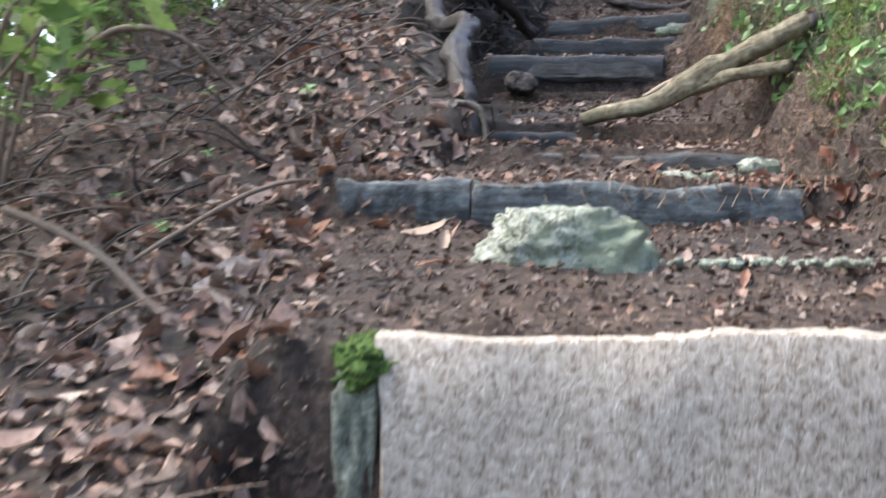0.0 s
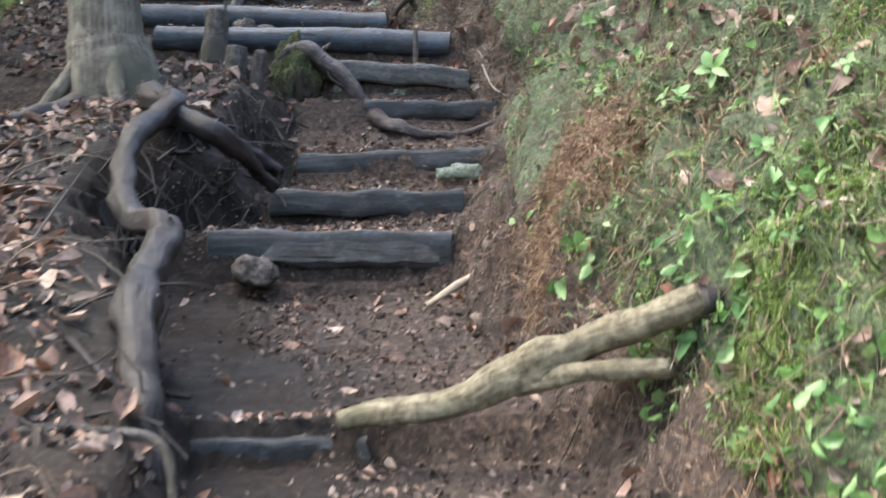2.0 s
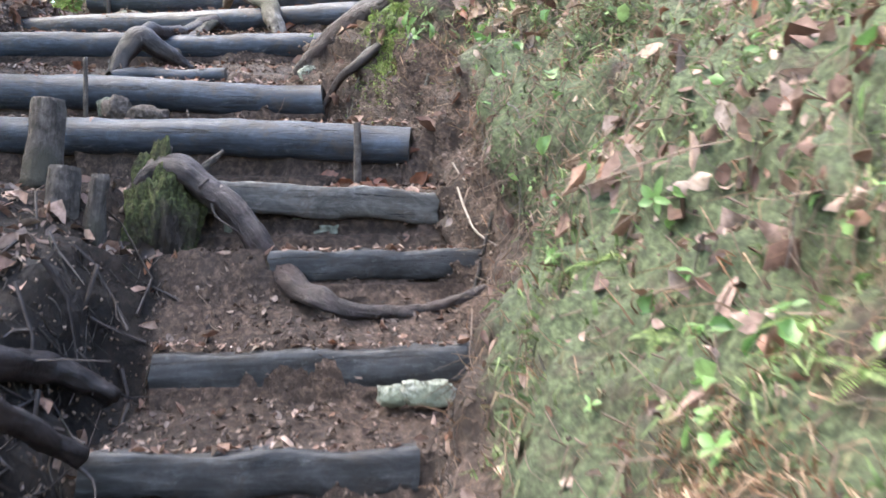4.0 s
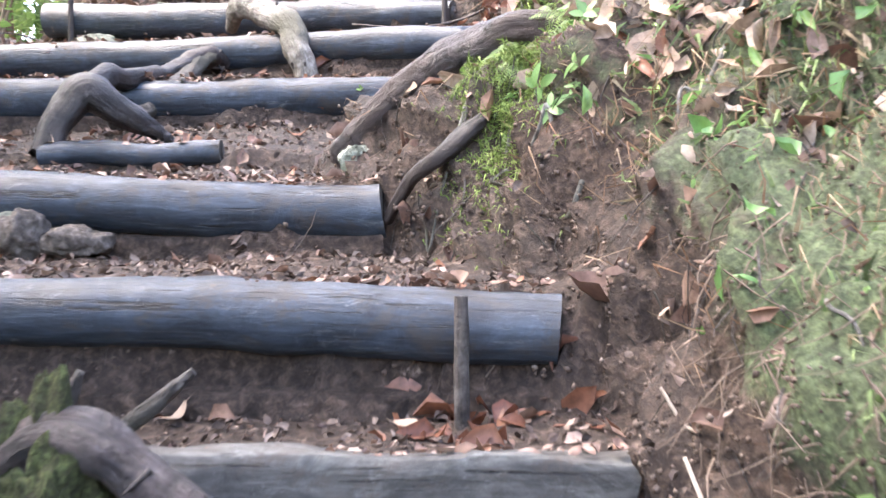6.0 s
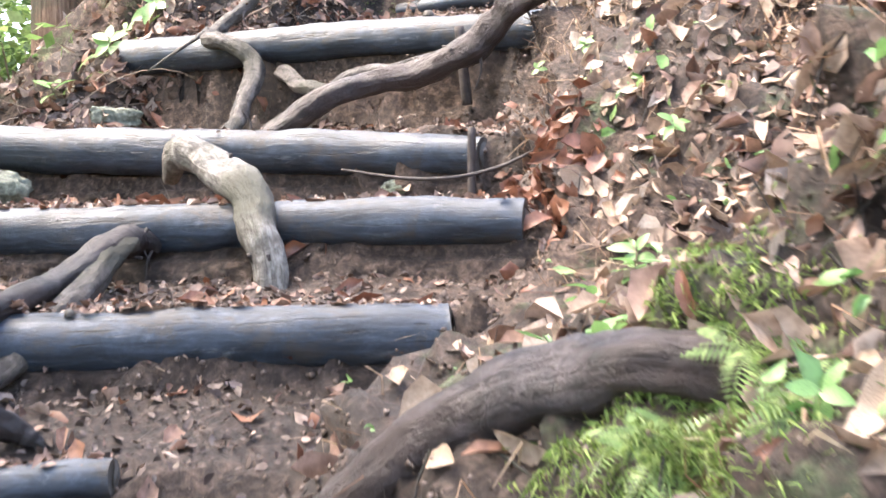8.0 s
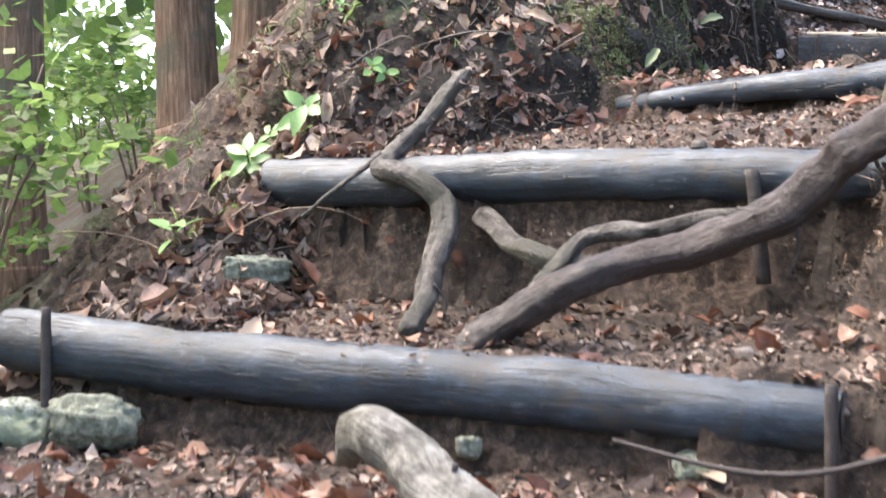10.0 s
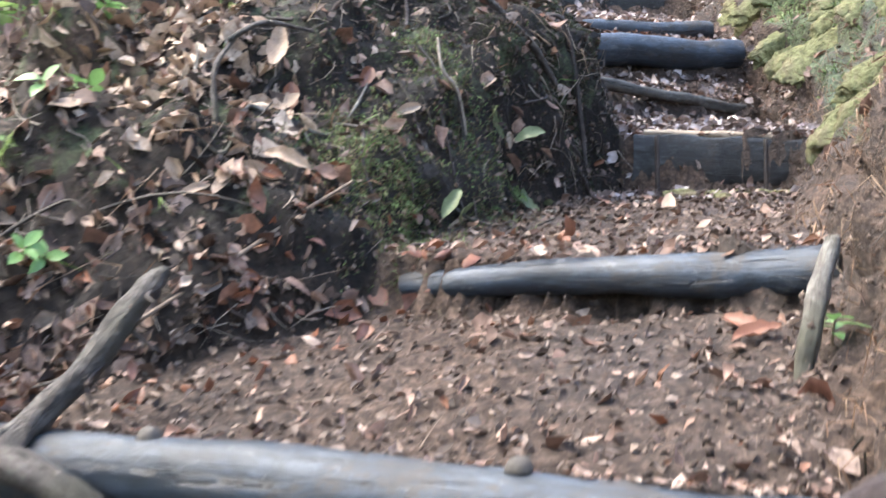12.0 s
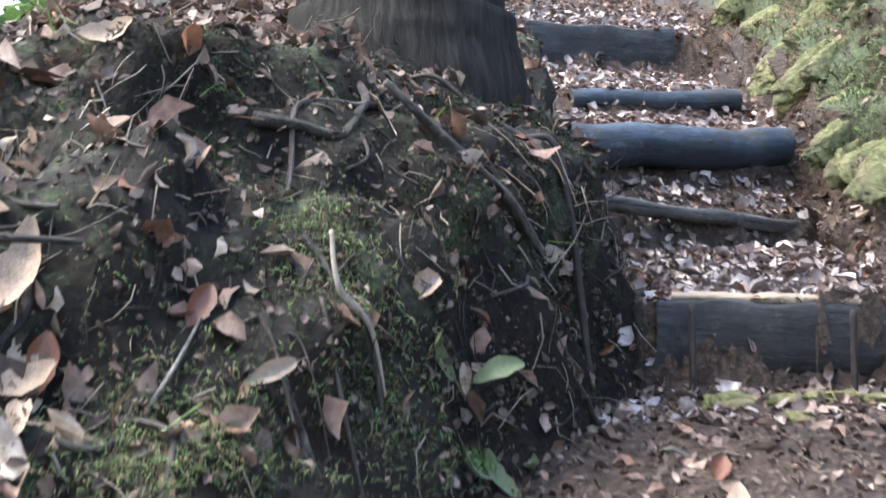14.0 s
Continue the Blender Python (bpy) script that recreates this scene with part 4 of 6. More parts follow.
def trunk_tree(x, y, z, r, height, label, seed, lean=(0.0, 0.0), material=None, flare=1.5, buttress=5, crown=False, crown_base=3.4):
    """A tapered trunk with flared foot and root buttresses; its crown is far overhead."""
    tree = new("tree")
    tree.location = (x, y, z)
    rows = [(0, 0, -0.8, r * flare * 1.25), (0, 0, 0.0, r * flare), (lean[0] * 0.04, lean[1] * 0.04, 0.25, r * (0.5 + flare * 0.5)), (lean[0] * 0.1, lean[1] * 0.1, 0.7, r), (lean[0] * 0.5, lean[1] * 0.5, height * 0.45, r * 0.8), (*lean, height, r * 0.35)]
    v, f = tube(rows, 20, 9, 0.1, seed)
    mesh_object("trunk", v, f, material or M_BARK, tree)
    for k in range(buttress):
        a = 2 * math.pi * (k + 0.3 * math.sin(seed + k)) / buttress
        c, s = math.cos(a), math.sin(a)
        v, f = tube([(c * r * 0.6, s * r * 0.6, 0.3, r * 0.25), (c * r * 1.2, s * r * 1.2, 0.08, r * 0.28), (c * r * 2.1, s * r * 2.1, -0.1, r * 0.2), (c * r * 3, s * r * 3, -0.32, r * 0.1)], 9, 5, 0.2, seed + k)
        mesh_object("buttress_root", v, f, material or M_BARK, tree)
    # limbs and leaves out of view, added overhead to cast soft shade
    if crown:
        rng = random.Random(seed)
        for k in range(7):
            a, reach, h = 3.2 + k * 0.5, rng.uniform(0.4, 1.6), rng.uniform(crown_base, crown_base + 2.6)
            tip = Vector((math.cos(a) * reach + lean[0] * h / height, math.sin(a) * reach, h))
            v, f = tube([(lean[0] * h / height, lean[1] * h / height, h - 0.5, r * 0.25), (*(tip * 0.5 + Vector((0, 0, h * 0.5 - 0.1))), r * 0.15), (*tip, r * 0.06)], 7, 4, 0.1, k)
            limb = mesh_object("limb", v, f, material or M_BARK, tree)
            cv, cf = foliage(520, 0.95, 0.15, int(seed * 10) + k)
            leafy_mesh("crown", cv + np.array(tip), cf, limb)
    return tagged(tree, label, "tree", "trees of the wood")


trunk_tree(-0.17, 8.25, 3.2, 0.165, 13, "grey-brown tree trunk with spreading bare roots", 1.7, (-0.6, 0.3), M_BARK_PALE, 1.4, 5, True, 9.0)
trunk_tree(2.78, 16.05, 6.8, 0.3, 10, "tree trunk darkened by painted shade, standing on a root-bound mound", 2.9, (0.2, 0.3), M_BARK_SHADED, 1.3, 0, True, 6.5)

# ---- leaf litter, joined: nobody could count it ----
def leaf_shape(curl, fold, width):
    """One leaf along +x, one long: 9 verts, 8 faces."""
    xs = (0.0, 0.3, 0.68, 1.0)
    ws = (0.04, 0.5, 0.42, 0.03)
    v = []
    twist, bow = RNG.uniform(-0.5, 0.5), RNG.uniform(-0.15, 0.15)
    for x, w in zip(xs, ws):
        z = curl * (x - 0.5) ** 2 * 1.6
        y = bow * (x - 0.5) ** 2 * 4
        a, b = RNG.uniform(0.65, 1.1, 2)
        v += [(x + RNG.uniform(-0.05, 0.05), y - w * width * a, z + fold * w * a + twist * w * (x - 0.5)), (x, y, z), (x + RNG.uniform(-0.05, 0.05), y + w * width * b, z + fold * w * b - twist * w * (x - 0.5))]
    return np.array(v) - np.array([0.5, 0, 0])


LEAF_FACES = np.array([(r * 3 + c, r * 3 + c + 3, r * 3 + c + 4, r * 3 + c + 1) for r in range(3) for c in range(2)])


def basis(normals, tilt):
    """Random frames whose z is near the normals."""
    n = normals + RNG.normal(0, 1, normals.shape) * tilt[:, None]
    n /= np.linalg.norm(n, axis=1)[:, None]
    t = RNG.normal(0, 1, normals.shape)
    t -= n * (t * n).sum(1)[:, None]
    t /= np.linalg.norm(t, axis=1)[:, None]
    return t, np.cross(n, t), n


def scatter(places, normals, size, tilt, lift, shapes):
    """Verts and faces of one leaf at each place."""
    n = len(places)
    t, b, nn = basis(normals, tilt)
    pick = RNG.integers(0, len(shapes), n)
    local = np.array(shapes)[pick] * size[:, None, None]
    verts = places[:, None] + nn[:, None] * lift[:, None, None] + local[..., :1] * t[:, None] + local[..., 1:2] * b[:, None] + local[..., 2:] * nn[:, None]
    faces = LEAF_FACES[None] + (np.arange(n) * local.shape[1])[:, None, None]
    return verts.reshape(-1, 3), faces.reshape(-1, 4)


DRY = [leaf_shape(RNG.uniform(-0.7, 0.9), RNG.uniform(-0.5, 0.9), RNG.uniform(0.3, 0.8)) for _ in range(40)]


def near(y, a, b):
    return np.clip((y - a) / 0.4, 0, 1) * np.clip((b - y) / 0.4, 0, 1)


def on_floor(x, y, nz):
    xl, xr = along(LEFT_EDGE, y), along(RIGHT_EDGE, y)
    inside = (x > xl - 0.05) & (x < xr + 0.08)
    bare = np.where((y > 4.75) & (y < 7) & (x < xl + 0.36), 0.1, 1.0)
    return near(y, 1.2, 24) * inside * bare * np.clip(nz, 0, 1) ** 2


def on_left(x, y, nz):
    xl = along(LEFT_EDGE, y)
    d = xl - x
    hollow = np.where((y > 5.2) & (y < 8.4) & (d < 0.28), 0.15, 1.0)
    return hollow * near(y, 1.2, 19) * ((d > 0) & (d < 4)) * np.exp(-d / 1.6) * np.clip(nz, 0.03, 1) ** np.where((y > 12.3) & (y < 14), 0.8, 2.2) * np.where((y > 13.6) & (d > 0.85), 3.0, 1.0) * along([(0, 0.8), (7, 0.75), (9, 1), (12, 1.3), (12.6, 4.5), (13.7, 4.0), (13.95, 1.6), (14.3, 0.45), (15.5, 0.4), (17, 0.6)], y)


def on_bank(x, y, nz):
    d = x - along(RIGHT_EDGE, y)
    top = np.where(y > 8, np.clip((d - 0.28) / 0.4, 0.06, 1), np.clip((d - 0.2) / 0.5, 0.2, 1))
    return near(y, 1.2, 19) * ((d > 0) & (d < 3)) * top * np.exp(-d / 1.5) * along([(0, 1.0), (8.2, 1.0), (8.8, 2.2), (11.8, 2.2), (12.2, 1.3), (13.2, 0.6), (13.6, 1.2), (15, 2), (19, 2)], y)


def on_tread(x, y, nz):
    red = 4 * np.exp(-(y - 3.86) ** 2 / 0.004) * ((x > -0.5) & (x < 1.2)) + np.exp(-((x - 1.2) ** 2 + (y - 4.0) ** 2) / 0.03) * 6
    return on_floor(x, y, nz) * (along([(0, 0.5), (3.6, 0.7), (5, 0.3), (7, 0.5), (9, 0.8), (10.2, 1.5), (11.4, 1.8), (12.8, 2.0), (13.4, 0.9), (15, 0.8), (15.7, 3), (19, 3), (24, 1)], y) + red)


def red_slope(x, y, nz):
    d = along(LEFT_EDGE, y) - x
    return near(y, 10.8, 14.4) * ((d > -0.7) & (d < 1.2)) + 0.5 * on_floor(x, y, nz) * near(y, 10, 13)


def high_tread(x, y, nz):
    return on_floor(x, y, nz) * near(y, 15.2, 20)


def bank_top(x, y, nz):
    d = x - along(RIGHT_EDGE, y)
    return near(y, 8.6, 12.6) * ((d > 0.22) & (d < 1.8))


def low_verge(x, y, nz):
    d = along(LEFT_EDGE, y) - x
    return near(y, 1.6, 8) * ((d > np.where(y > 5.0, 0.3, -0.1)) & (d < 2.2)) * np.clip(1.4 - 0.5 * d, 0.2, 1) + 1.3 * near(y, 11.6, 14) * ((d > 0) & (d < 1.2))


def mound_left(x, y, nz):
    return np.exp(-((x - 1.6) ** 2 / 0.06 + (y - 14.5) ** 2 / 0.12))


def leaf_heap(x, y, nz):
    return np.exp(-((x - 1.18) ** 2 / 0.03 + (y - 12.08) ** 2 / 0.02)) + 0.5 * np.exp(-((x - 1.15) ** 2 / 0.02 + (y - 4.1) ** 2 / 0.02)) + 0.5 * np.exp(-((x - 1.5) ** 2 / 0.02 + (y - 8.95) ** 2 / 0.01)) + 0.9 * np.exp(-((x - 2.13) ** 2 / 0.02 + (y - 11.5) ** 2 / 0.05))


for count, weight, lo, hi, tilt, mat, label in (
        (60000, on_floor, 0.005, 0.035, 0.5, M_LITTER_DARK, "dark trodden leaf crumbs covering the steps"),
        (10000, on_tread, 0.008, 0.07, 0.55, M_LITTER, "brown fallen leaves strewn over the steps"),
        (26000, on_left, 0.02, 0.08, 0.5, M_LITTER_DARK, "dark rotting leaves over the sloping verge"),
        (13000, on_left, 0.02, 0.11, 0.55, M_LITTER, "brown fallen leaves over the sloping verge"),
        (6000, on_bank, 0.01, 0.04, 0.5, M_LITTER_DARK, "dark leaf crumbs clinging to the bank"),
        (900, red_slope, 0.03, 0.1, 0.7, M_RED_LEAF, "rust-red leaves on the leafy slope"),
        (4200, high_tread, 0.025, 0.085, 0.45, M_WET_LEAF, "pale wet leaves on the upper treads"),
        (2200, bank_top, 0.05, 0.12, 0.7, M_PALE_LEAF, "large bleached leaves heaped on the bank"),
        (420, mound_left, 0.03, 0.1, 0.8, M_PALE_LEAF, "bleached leaves heaped on the mound's flank"),
        (2600, low_verge, 0.05, 0.13, 0.7, M_LITTER, "large curled leaves heaped on the lower verge"),
        (460, leaf_heap, 0.035, 0.1, 0.9, M_RED_LEAF, "rust-brown leaves heaped over a root and log"),
        (12500, on_bank, 0.025, 0.11, 0.65, M_LITTER, "brown fallen leaves caught on the bank")):
    p, n = ground_spots(count, weight)
    v, f = scatter(p, n, lo + (hi - lo) * RNG.random(count) ** 2, np.full(count, tilt), RNG.uniform(0.002, 0.012, count), DRY)
    joined("leaf_litter", v, f, mat, label, "leaves", "stuff", True)

# moss and fine grass on the bank and mound: short blades
def blades(count, weight, lo, hi, width, material, label, droop=0.6, name="moss"):
    p, n = ground_spots(count, weight)
    size = RNG.uniform(lo, hi, count)
    t, b, nn = basis(n, np.full(count, 0.45))
    up = nn + np.array([0, 0, 0.5])
    up /= np.linalg.norm(up, axis=1)[:, None]
    w = (t * (size * width)[:, None])
    mid = p + up * (size * 0.55)[:, None]
    tip = p + up * (size * 0.8)[:, None] + (b * droop - np.array([0, 0, 0.35 * droop])) * size[:, None] * 0.6
    verts = np.stack([p - w, p + w, mid + w * 0.8, mid - w * 0.8, tip + w * 0.15, tip - w * 0.15], 1)
    faces = np.array([(0, 1, 2, 3), (3, 2, 4, 5)])[None] + (np.arange(count) * 6)[:, None, None]
    return joined(name, verts.reshape(-1, 3), faces.reshape(-1, 4), material, label, "moss")


def mossy(x, y, nz):
    d = x - along(RIGHT_EDGE, y)
    g = growth(x, y)
    patchy = 0.5 + 0.5 * np.sin(x * 5.1 + 2.3 * np.sin(y * 3.7)) * np.sin(y * 4.3 + 1.9 * np.sin(x * 4.1))
    return np.maximum(near(y, 2.2, 10), 1.5 * near(y, 15.8, 18.5)) * ((d > 0.02) & (d < 1.8)) * np.clip(g - 0.3, 0, 1) * (0.05 + patchy ** 3) * along([(0, 1), (4, 2.2), (5.4, 2.2), (6.4, 1.0), (7.3, 1.8), (9.4, 1.8), (9.8, 1), (45, 1)], y)


def mound_moss(x, y, nz):
    d = along(LEFT_EDGE, y) - x
    patchy = 0.5 + 0.5 * np.sin(x * 6.1 + 2.3 * np.sin(y * 5.7)) * np.sin(y * 5.3 + 1.9 * np.sin(x * 4.1))
    return near(y, 13.9, 16.5) * ((d > 0) & (d < 1.4)) * (0.06 + patchy ** 4)


def moss_patch(x, y, nz):
    return np.exp(-((x - 2.08) ** 2 + (y - 14.33) ** 2) / 0.022) + 0.4 * np.exp(-((x - 2.35) ** 2 + (y - 14.75) ** 2) / 0.012) + 0.3 * np.exp(-((x - 2.46) ** 2 + (y - 14.68) ** 2) / 0.02)


blades(36000, mossy, 0.015, 0.055, 0.1, M_MOSS, "bright green moss hanging on the cut bank", 1.4)
blades(30000, mound_moss, 0.005, 0.016, 0.16, M_DULL_MOSS, "dull dark moss covering the root mound", 1.0)


def moss_cushion(x, y, nz):
    d = x - along(RIGHT_EDGE, y)
    hang = 0.5 + 0.5 * np.sin(y * 9 + 2 * np.sin(x * 7))
    return near(y, 3.6, 5.1) * ((d > 0.12) & (d < 0.75)) * (0.03 + hang ** 3) + 1.2 * np.exp(-((x - 1.78) ** 2 / 0.012 + (y - 9.58) ** 2 / 0.015)) + 0.35 * near(y, 2.6, 3.7) * ((d > 0.1) & (d < 0.5)) * hang ** 2


blades(42000, moss_cushion, 0.006, 0.022, 0.11, M_BRIGHT_MOSS, "bright fresh moss hanging beside a fallen branch", 1.6)
blades(9000, moss_patch, 0.008, 0.024, 0.09, M_MOSS, "green moss patches on the root mound", 1.0)


def straw_bank(x, y, nz):
    d = x - along(RIGHT_EDGE, y)
    patchy = 0.5 + 0.5 * np.sin(x * 3.1 + 2.9 * np.sin(y * 2.7)) * np.sin(y * 3.3 + 2.9 * np.sin(x * 3.1))
    return near(y, 2.2, 19) * ((d > 0.05) & (d < 2.2)) * (0.05 + patchy ** 3)


def needle_heap(x, y, nz):
    return np.exp(-((x - 1.45) ** 2 / 0.012 + (y - 5.8) ** 2 / 0.045)) + 0.04 * np.exp(-((x - 1.35) ** 2 / 0.015 + (y - 4.35) ** 2 / 0.03))


blades(10000, straw_bank, 0.025, 0.1, 0.026, M_STRAW, "dry straw and dead fern strands on the bank", 1.6, "dry_grass")
blades(9000, needle_heap, 0.02, 0.07, 0.04, M_STRAW, "rust-brown heap of dead fern on the bank", 1.2, "dry_grass")


def leafy_bank(x, y, nz):
    d = x - along(RIGHT_EDGE, y)
    patchy = 0.5 + 0.5 * np.sin(x * 4.6 + 2.1 * np.sin(y * 4.1)) * np.sin(y * 5.3 + 1.7 * np.sin(x * 5.1))
    return near(y, 2.6, 12) * ((d > 0.12) & (d < 1.8)) * patchy ** 4 * along([(0, 1), (6.3, 1), (7.3, 0.2), (9, 0.2), (9.6, 0.5), (12, 0.6)], y)


p, n = ground_spots(2500, leafy_bank)
v, f = scatter(p, n, 0.015 + 0.055 * RNG.random(2500) ** 2, np.full(2500, 0.7), RNG.uniform(0.01, 0.05, 2500), DRY)
joined("creeping_plants", v, f, M_GREEN, "small green creeping leaves over the mossy bank", "plants", "stuff", True)

# leaf crumbs lying on the tops of the steps
crumb_p = []
for ax, ay, bx, by, tread, base in STEPS[1:]:
    k = int(150 * (bx - ax))
    u, w = RNG.random((k, 1)), RNG.random((k, 1)) ** 2
    crumb_p.append(np.concatenate([ax + u * (bx - ax), ay + u * (by - ay) + 0.005 + 0.09 * w, np.full((k, 1), tread + 0.026) - 0.02 * w], 1))
p = np.concatenate(crumb_p)
v, f = scatter(p, np.tile([0.0, -0.1, 1.0], (len(p), 1)), 0.008 + 0.045 * RNG.random(len(p)) ** 2, np.full(len(p), 0.35), np.zeros(len(p)), DRY)
joined("leaf_litter", v, f, M_LITTER, "leaf scraps lying on the step timbers", "leaves", "stuff", True)


# leaf scraps and dirt caught on top of the logs
log_p, log_n = [], []
for a, b, ra, rb in LOGS:
    d = (b - a).normalized()
    back = Vector((-d.y, d.x, 0)).normalized()
    for k in range(int(230 * (b - a).length)):
        u = RNG.random()
        if noise.noise((a + (b - a) * u) * 3.1) + 0.35 * RNG.random() < 0.12:
            continue
        q = RNG.normal(0.55, 0.45)
        out = back * math.sin(q) + Vector((0, 0, math.cos(q)))
        log_p.append(tuple(a + (b - a) * u + out * (ra + (rb - ra) * u + 0.004)))
        log_n.append(tuple(out))
log_p, log_n = np.array(log_p), np.array(log_n)
for k, (mat, lo, hi, lab) in enumerate(((M_LITTER_DARK, 0.006, 0.03, "dark leaf crumbs lying on the logs"), (M_LITTER, 0.01, 0.055, "brown leaf scraps lying on the logs"))):
    p, n = (log_p[::2], log_n[::2]) if k == 0 else (log_p[1::4], log_n[1::4])
    v, f = scatter(p, n, lo + (hi - lo) * RNG.random(len(p)) ** 2, np.full(len(p), 0.25), np.zeros(len(p)), DRY)
    joined("leaf_litter", v, f, mat, lab, "leaves", "stuff", True)


def on_mound(x, y, nz):
    d = along(LEFT_EDGE, y) - x
    return near(y, 13.8, 17) * ((d > 0) & (d < 1.6))


def mound_straw(x, y, nz):
    d = along(LEFT_EDGE, y) - x
    patchy = 0.5 + 0.5 * np.sin(x * 7.1 + 2.9 * np.sin(y * 5.7)) * np.sin(y * 6.3 + 2.9 * np.sin(x * 6.1))
    return near(y, 13.7, 16.5) * ((d > 0.1) & (d < 2.4)) * (0.05 + patchy ** 3) * np.clip(d, 0.25, 1.2)


p, n = ground_spots(4500, on_mound)
v, f = scatter(p, n, RNG.uniform(0.008, 0.035, 4500), np.full(4500, 0.6), RNG.uniform(0.0, 0.012, 4500), DRY)
joined("leaf_litter", v, f, M_LITTER_DARK, "dark leaf mould crumbs over the root mound", "leaves", "stuff", True)
p, n = ground_spots(900, mound_straw)
v, f = scatter(p, n, 0.025 + 0.085 * RNG.random(900) ** 2, np.full(900, 0.8), RNG.uniform(0.0, 0.02, 900), DRY)
joined("leaf_litter", v, f, M_LITTER, "brown leaves caught in the root mound", "leaves", "stuff", True)
blades(380, mound_straw, 0.03, 0.11, 0.025, M_STRAW, "dry grass and dead strands on the mound", 1.3, "dry_grass")
blades(110, mound_straw, 0.04, 0.11, 0.03, M_FERN, "thin green grass blades on the mound", 1.2, "grass")


# ---- loose clods and crumbs of soil, joined ----
def clods(count, weight, lo, hi, material, label):
    p, n = ground_spots(count, weight)
    t, b, nn = basis(n, np.full(count, 0.8))
    size = (lo + (hi - lo) * RNG.random(count) ** 2.5)[:, None]
    k = RNG.uniform(0.5, 1.2, (6, count, 1))
    verts = np.stack([p + t * size * k[0], p + b * size * k[1], p - t * size * k[2], p - b * size * k[3], p + nn * size * k[4] * 0.8, p - nn * size * k[5] * 0.5], 1)
    tri = np.array([(0, 1, 4), (1, 2, 4), (2, 3, 4), (3, 0, 4), (1, 0, 5), (2, 1, 5), (3, 2, 5), (0, 3, 5)])
    faces = tri[None] + (np.arange(count) * 6)[:, None, None]
    return joined("soil_clods", verts.reshape(-1, 3), faces.reshape(-1, 3), material, label, "soil", "stuff", False)


def raw_soil(x, y, nz):
    d = x - along(RIGHT_EDGE, y)
    return near(y, 2, 20) * ((d > -0.05) & (d < 0.9)) * (1.1 - np.clip(nz, 0, 1)) * np.where((y < 8) & (d > 0.15), 0.15, 1.0)


def riser_soil(x, y, nz):
    dark = np.where((y > 4.75) & (y < 7) & (x < along(LEFT_EDGE, y) + 0.36), 0.15, 1.0)
    return dark * near(y, 2, 20) * (x > along(LEFT_EDGE, y) - 0.7) * (x < along(RIGHT_EDGE, y) + 0.1) * (1.15 - np.clip(nz, 0, 1))


clods(42000, raw_soil, 0.002, 0.01, M_CLOD, "crumbling clods of brown soil on the cut bank")
clods(36000, riser_soil, 0.002, 0.012, M_CLOD, "loose crumbs of soil below the step timbers")


# ---- loose twigs and rootlets, joined ----
def slivers(name, count, weight, lo, hi, radius, material, label, category, hang=0.0, bend=0.25):
    """Thin bent sticks lying on the ground, or hanging from a face."""
    p, n = ground_spots(count, weight)
    t, b, nn = basis(n, np.full(count, 0.25))
    size = RNG.uniform(lo, hi, count)[:, None]
    d = t * (1 - hang) + np.array([0, 0, -1.0]) * hang
    d /= np.linalg.norm(d, axis=1)[:, None]
    side = b * RNG.normal(0, bend, count)[:, None]
    r = radius * RNG.uniform(0.5, 1.3, count)[:, None]
    u = np.cross(d, nn)
    u /= np.maximum(np.linalg.norm(u, axis=1), 1e-6)[:, None]
    w = np.cross(u, d)
    rings = []
    for k, f in enumerate((0.0, 0.35, 0.7, 1.0)):
        c = p + nn * (0.008 + hang * 0.03 * math.sin(f * 2.6)) + d * size * (f - 0.3 * (1 - hang)) + side * size * (f * f - f * 0.4) + RNG.normal(0, 0.02, (count, 3)) * size
        rk = r * (1 - 0.65 * f)
        rings += [c + u * rk, c - u * rk * 0.5 + w * rk * 0.87, c - u * rk * 0.5 - w * rk * 0.87]
    verts = np.stack(rings, 1)
    quads = np.array([(k * 3 + j, k * 3 + (j + 1) % 3, k * 3 + 3 + (j + 1) % 3, k * 3 + 3 + j) for k in range(3) for j in range(3)])
    faces = quads[None] + (np.arange(count) * 12)[:, None, None]
    return joined(name, verts.reshape(-1, 3), faces.reshape(-1, 4), material, label, category, "stuff", True)


def mound_face(x, y, nz):
    d = along(LEFT_EDGE, y) - x
    return near(y, 13.4, 17) * ((d > -0.02) & (d < 0.9)) * (1.3 - np.clip(nz, 0, 1))


def ledge_face(x, y, nz):
    d = along(LEFT_EDGE, y) - x
    return near(y, 4.6, 9) * ((d > -0.02) & (d < 0.4)) * (1.05 - np.clip(nz, 0, 1))


def cut_bank(x, y, nz):
    d = x - along(RIGHT_EDGE, y)
    return near(y, 4.5, 14) * ((d > 0) & (d < 0.8)) * (1.05 - np.clip(nz, 0, 1))


def bank_front(x, y, nz):
    d = x - along(RIGHT_EDGE, y)
    return near(y, 2.6, 9) * ((d > 0.05) & (d < 1.6)) * (1.2 - np.clip(nz, 0, 1))


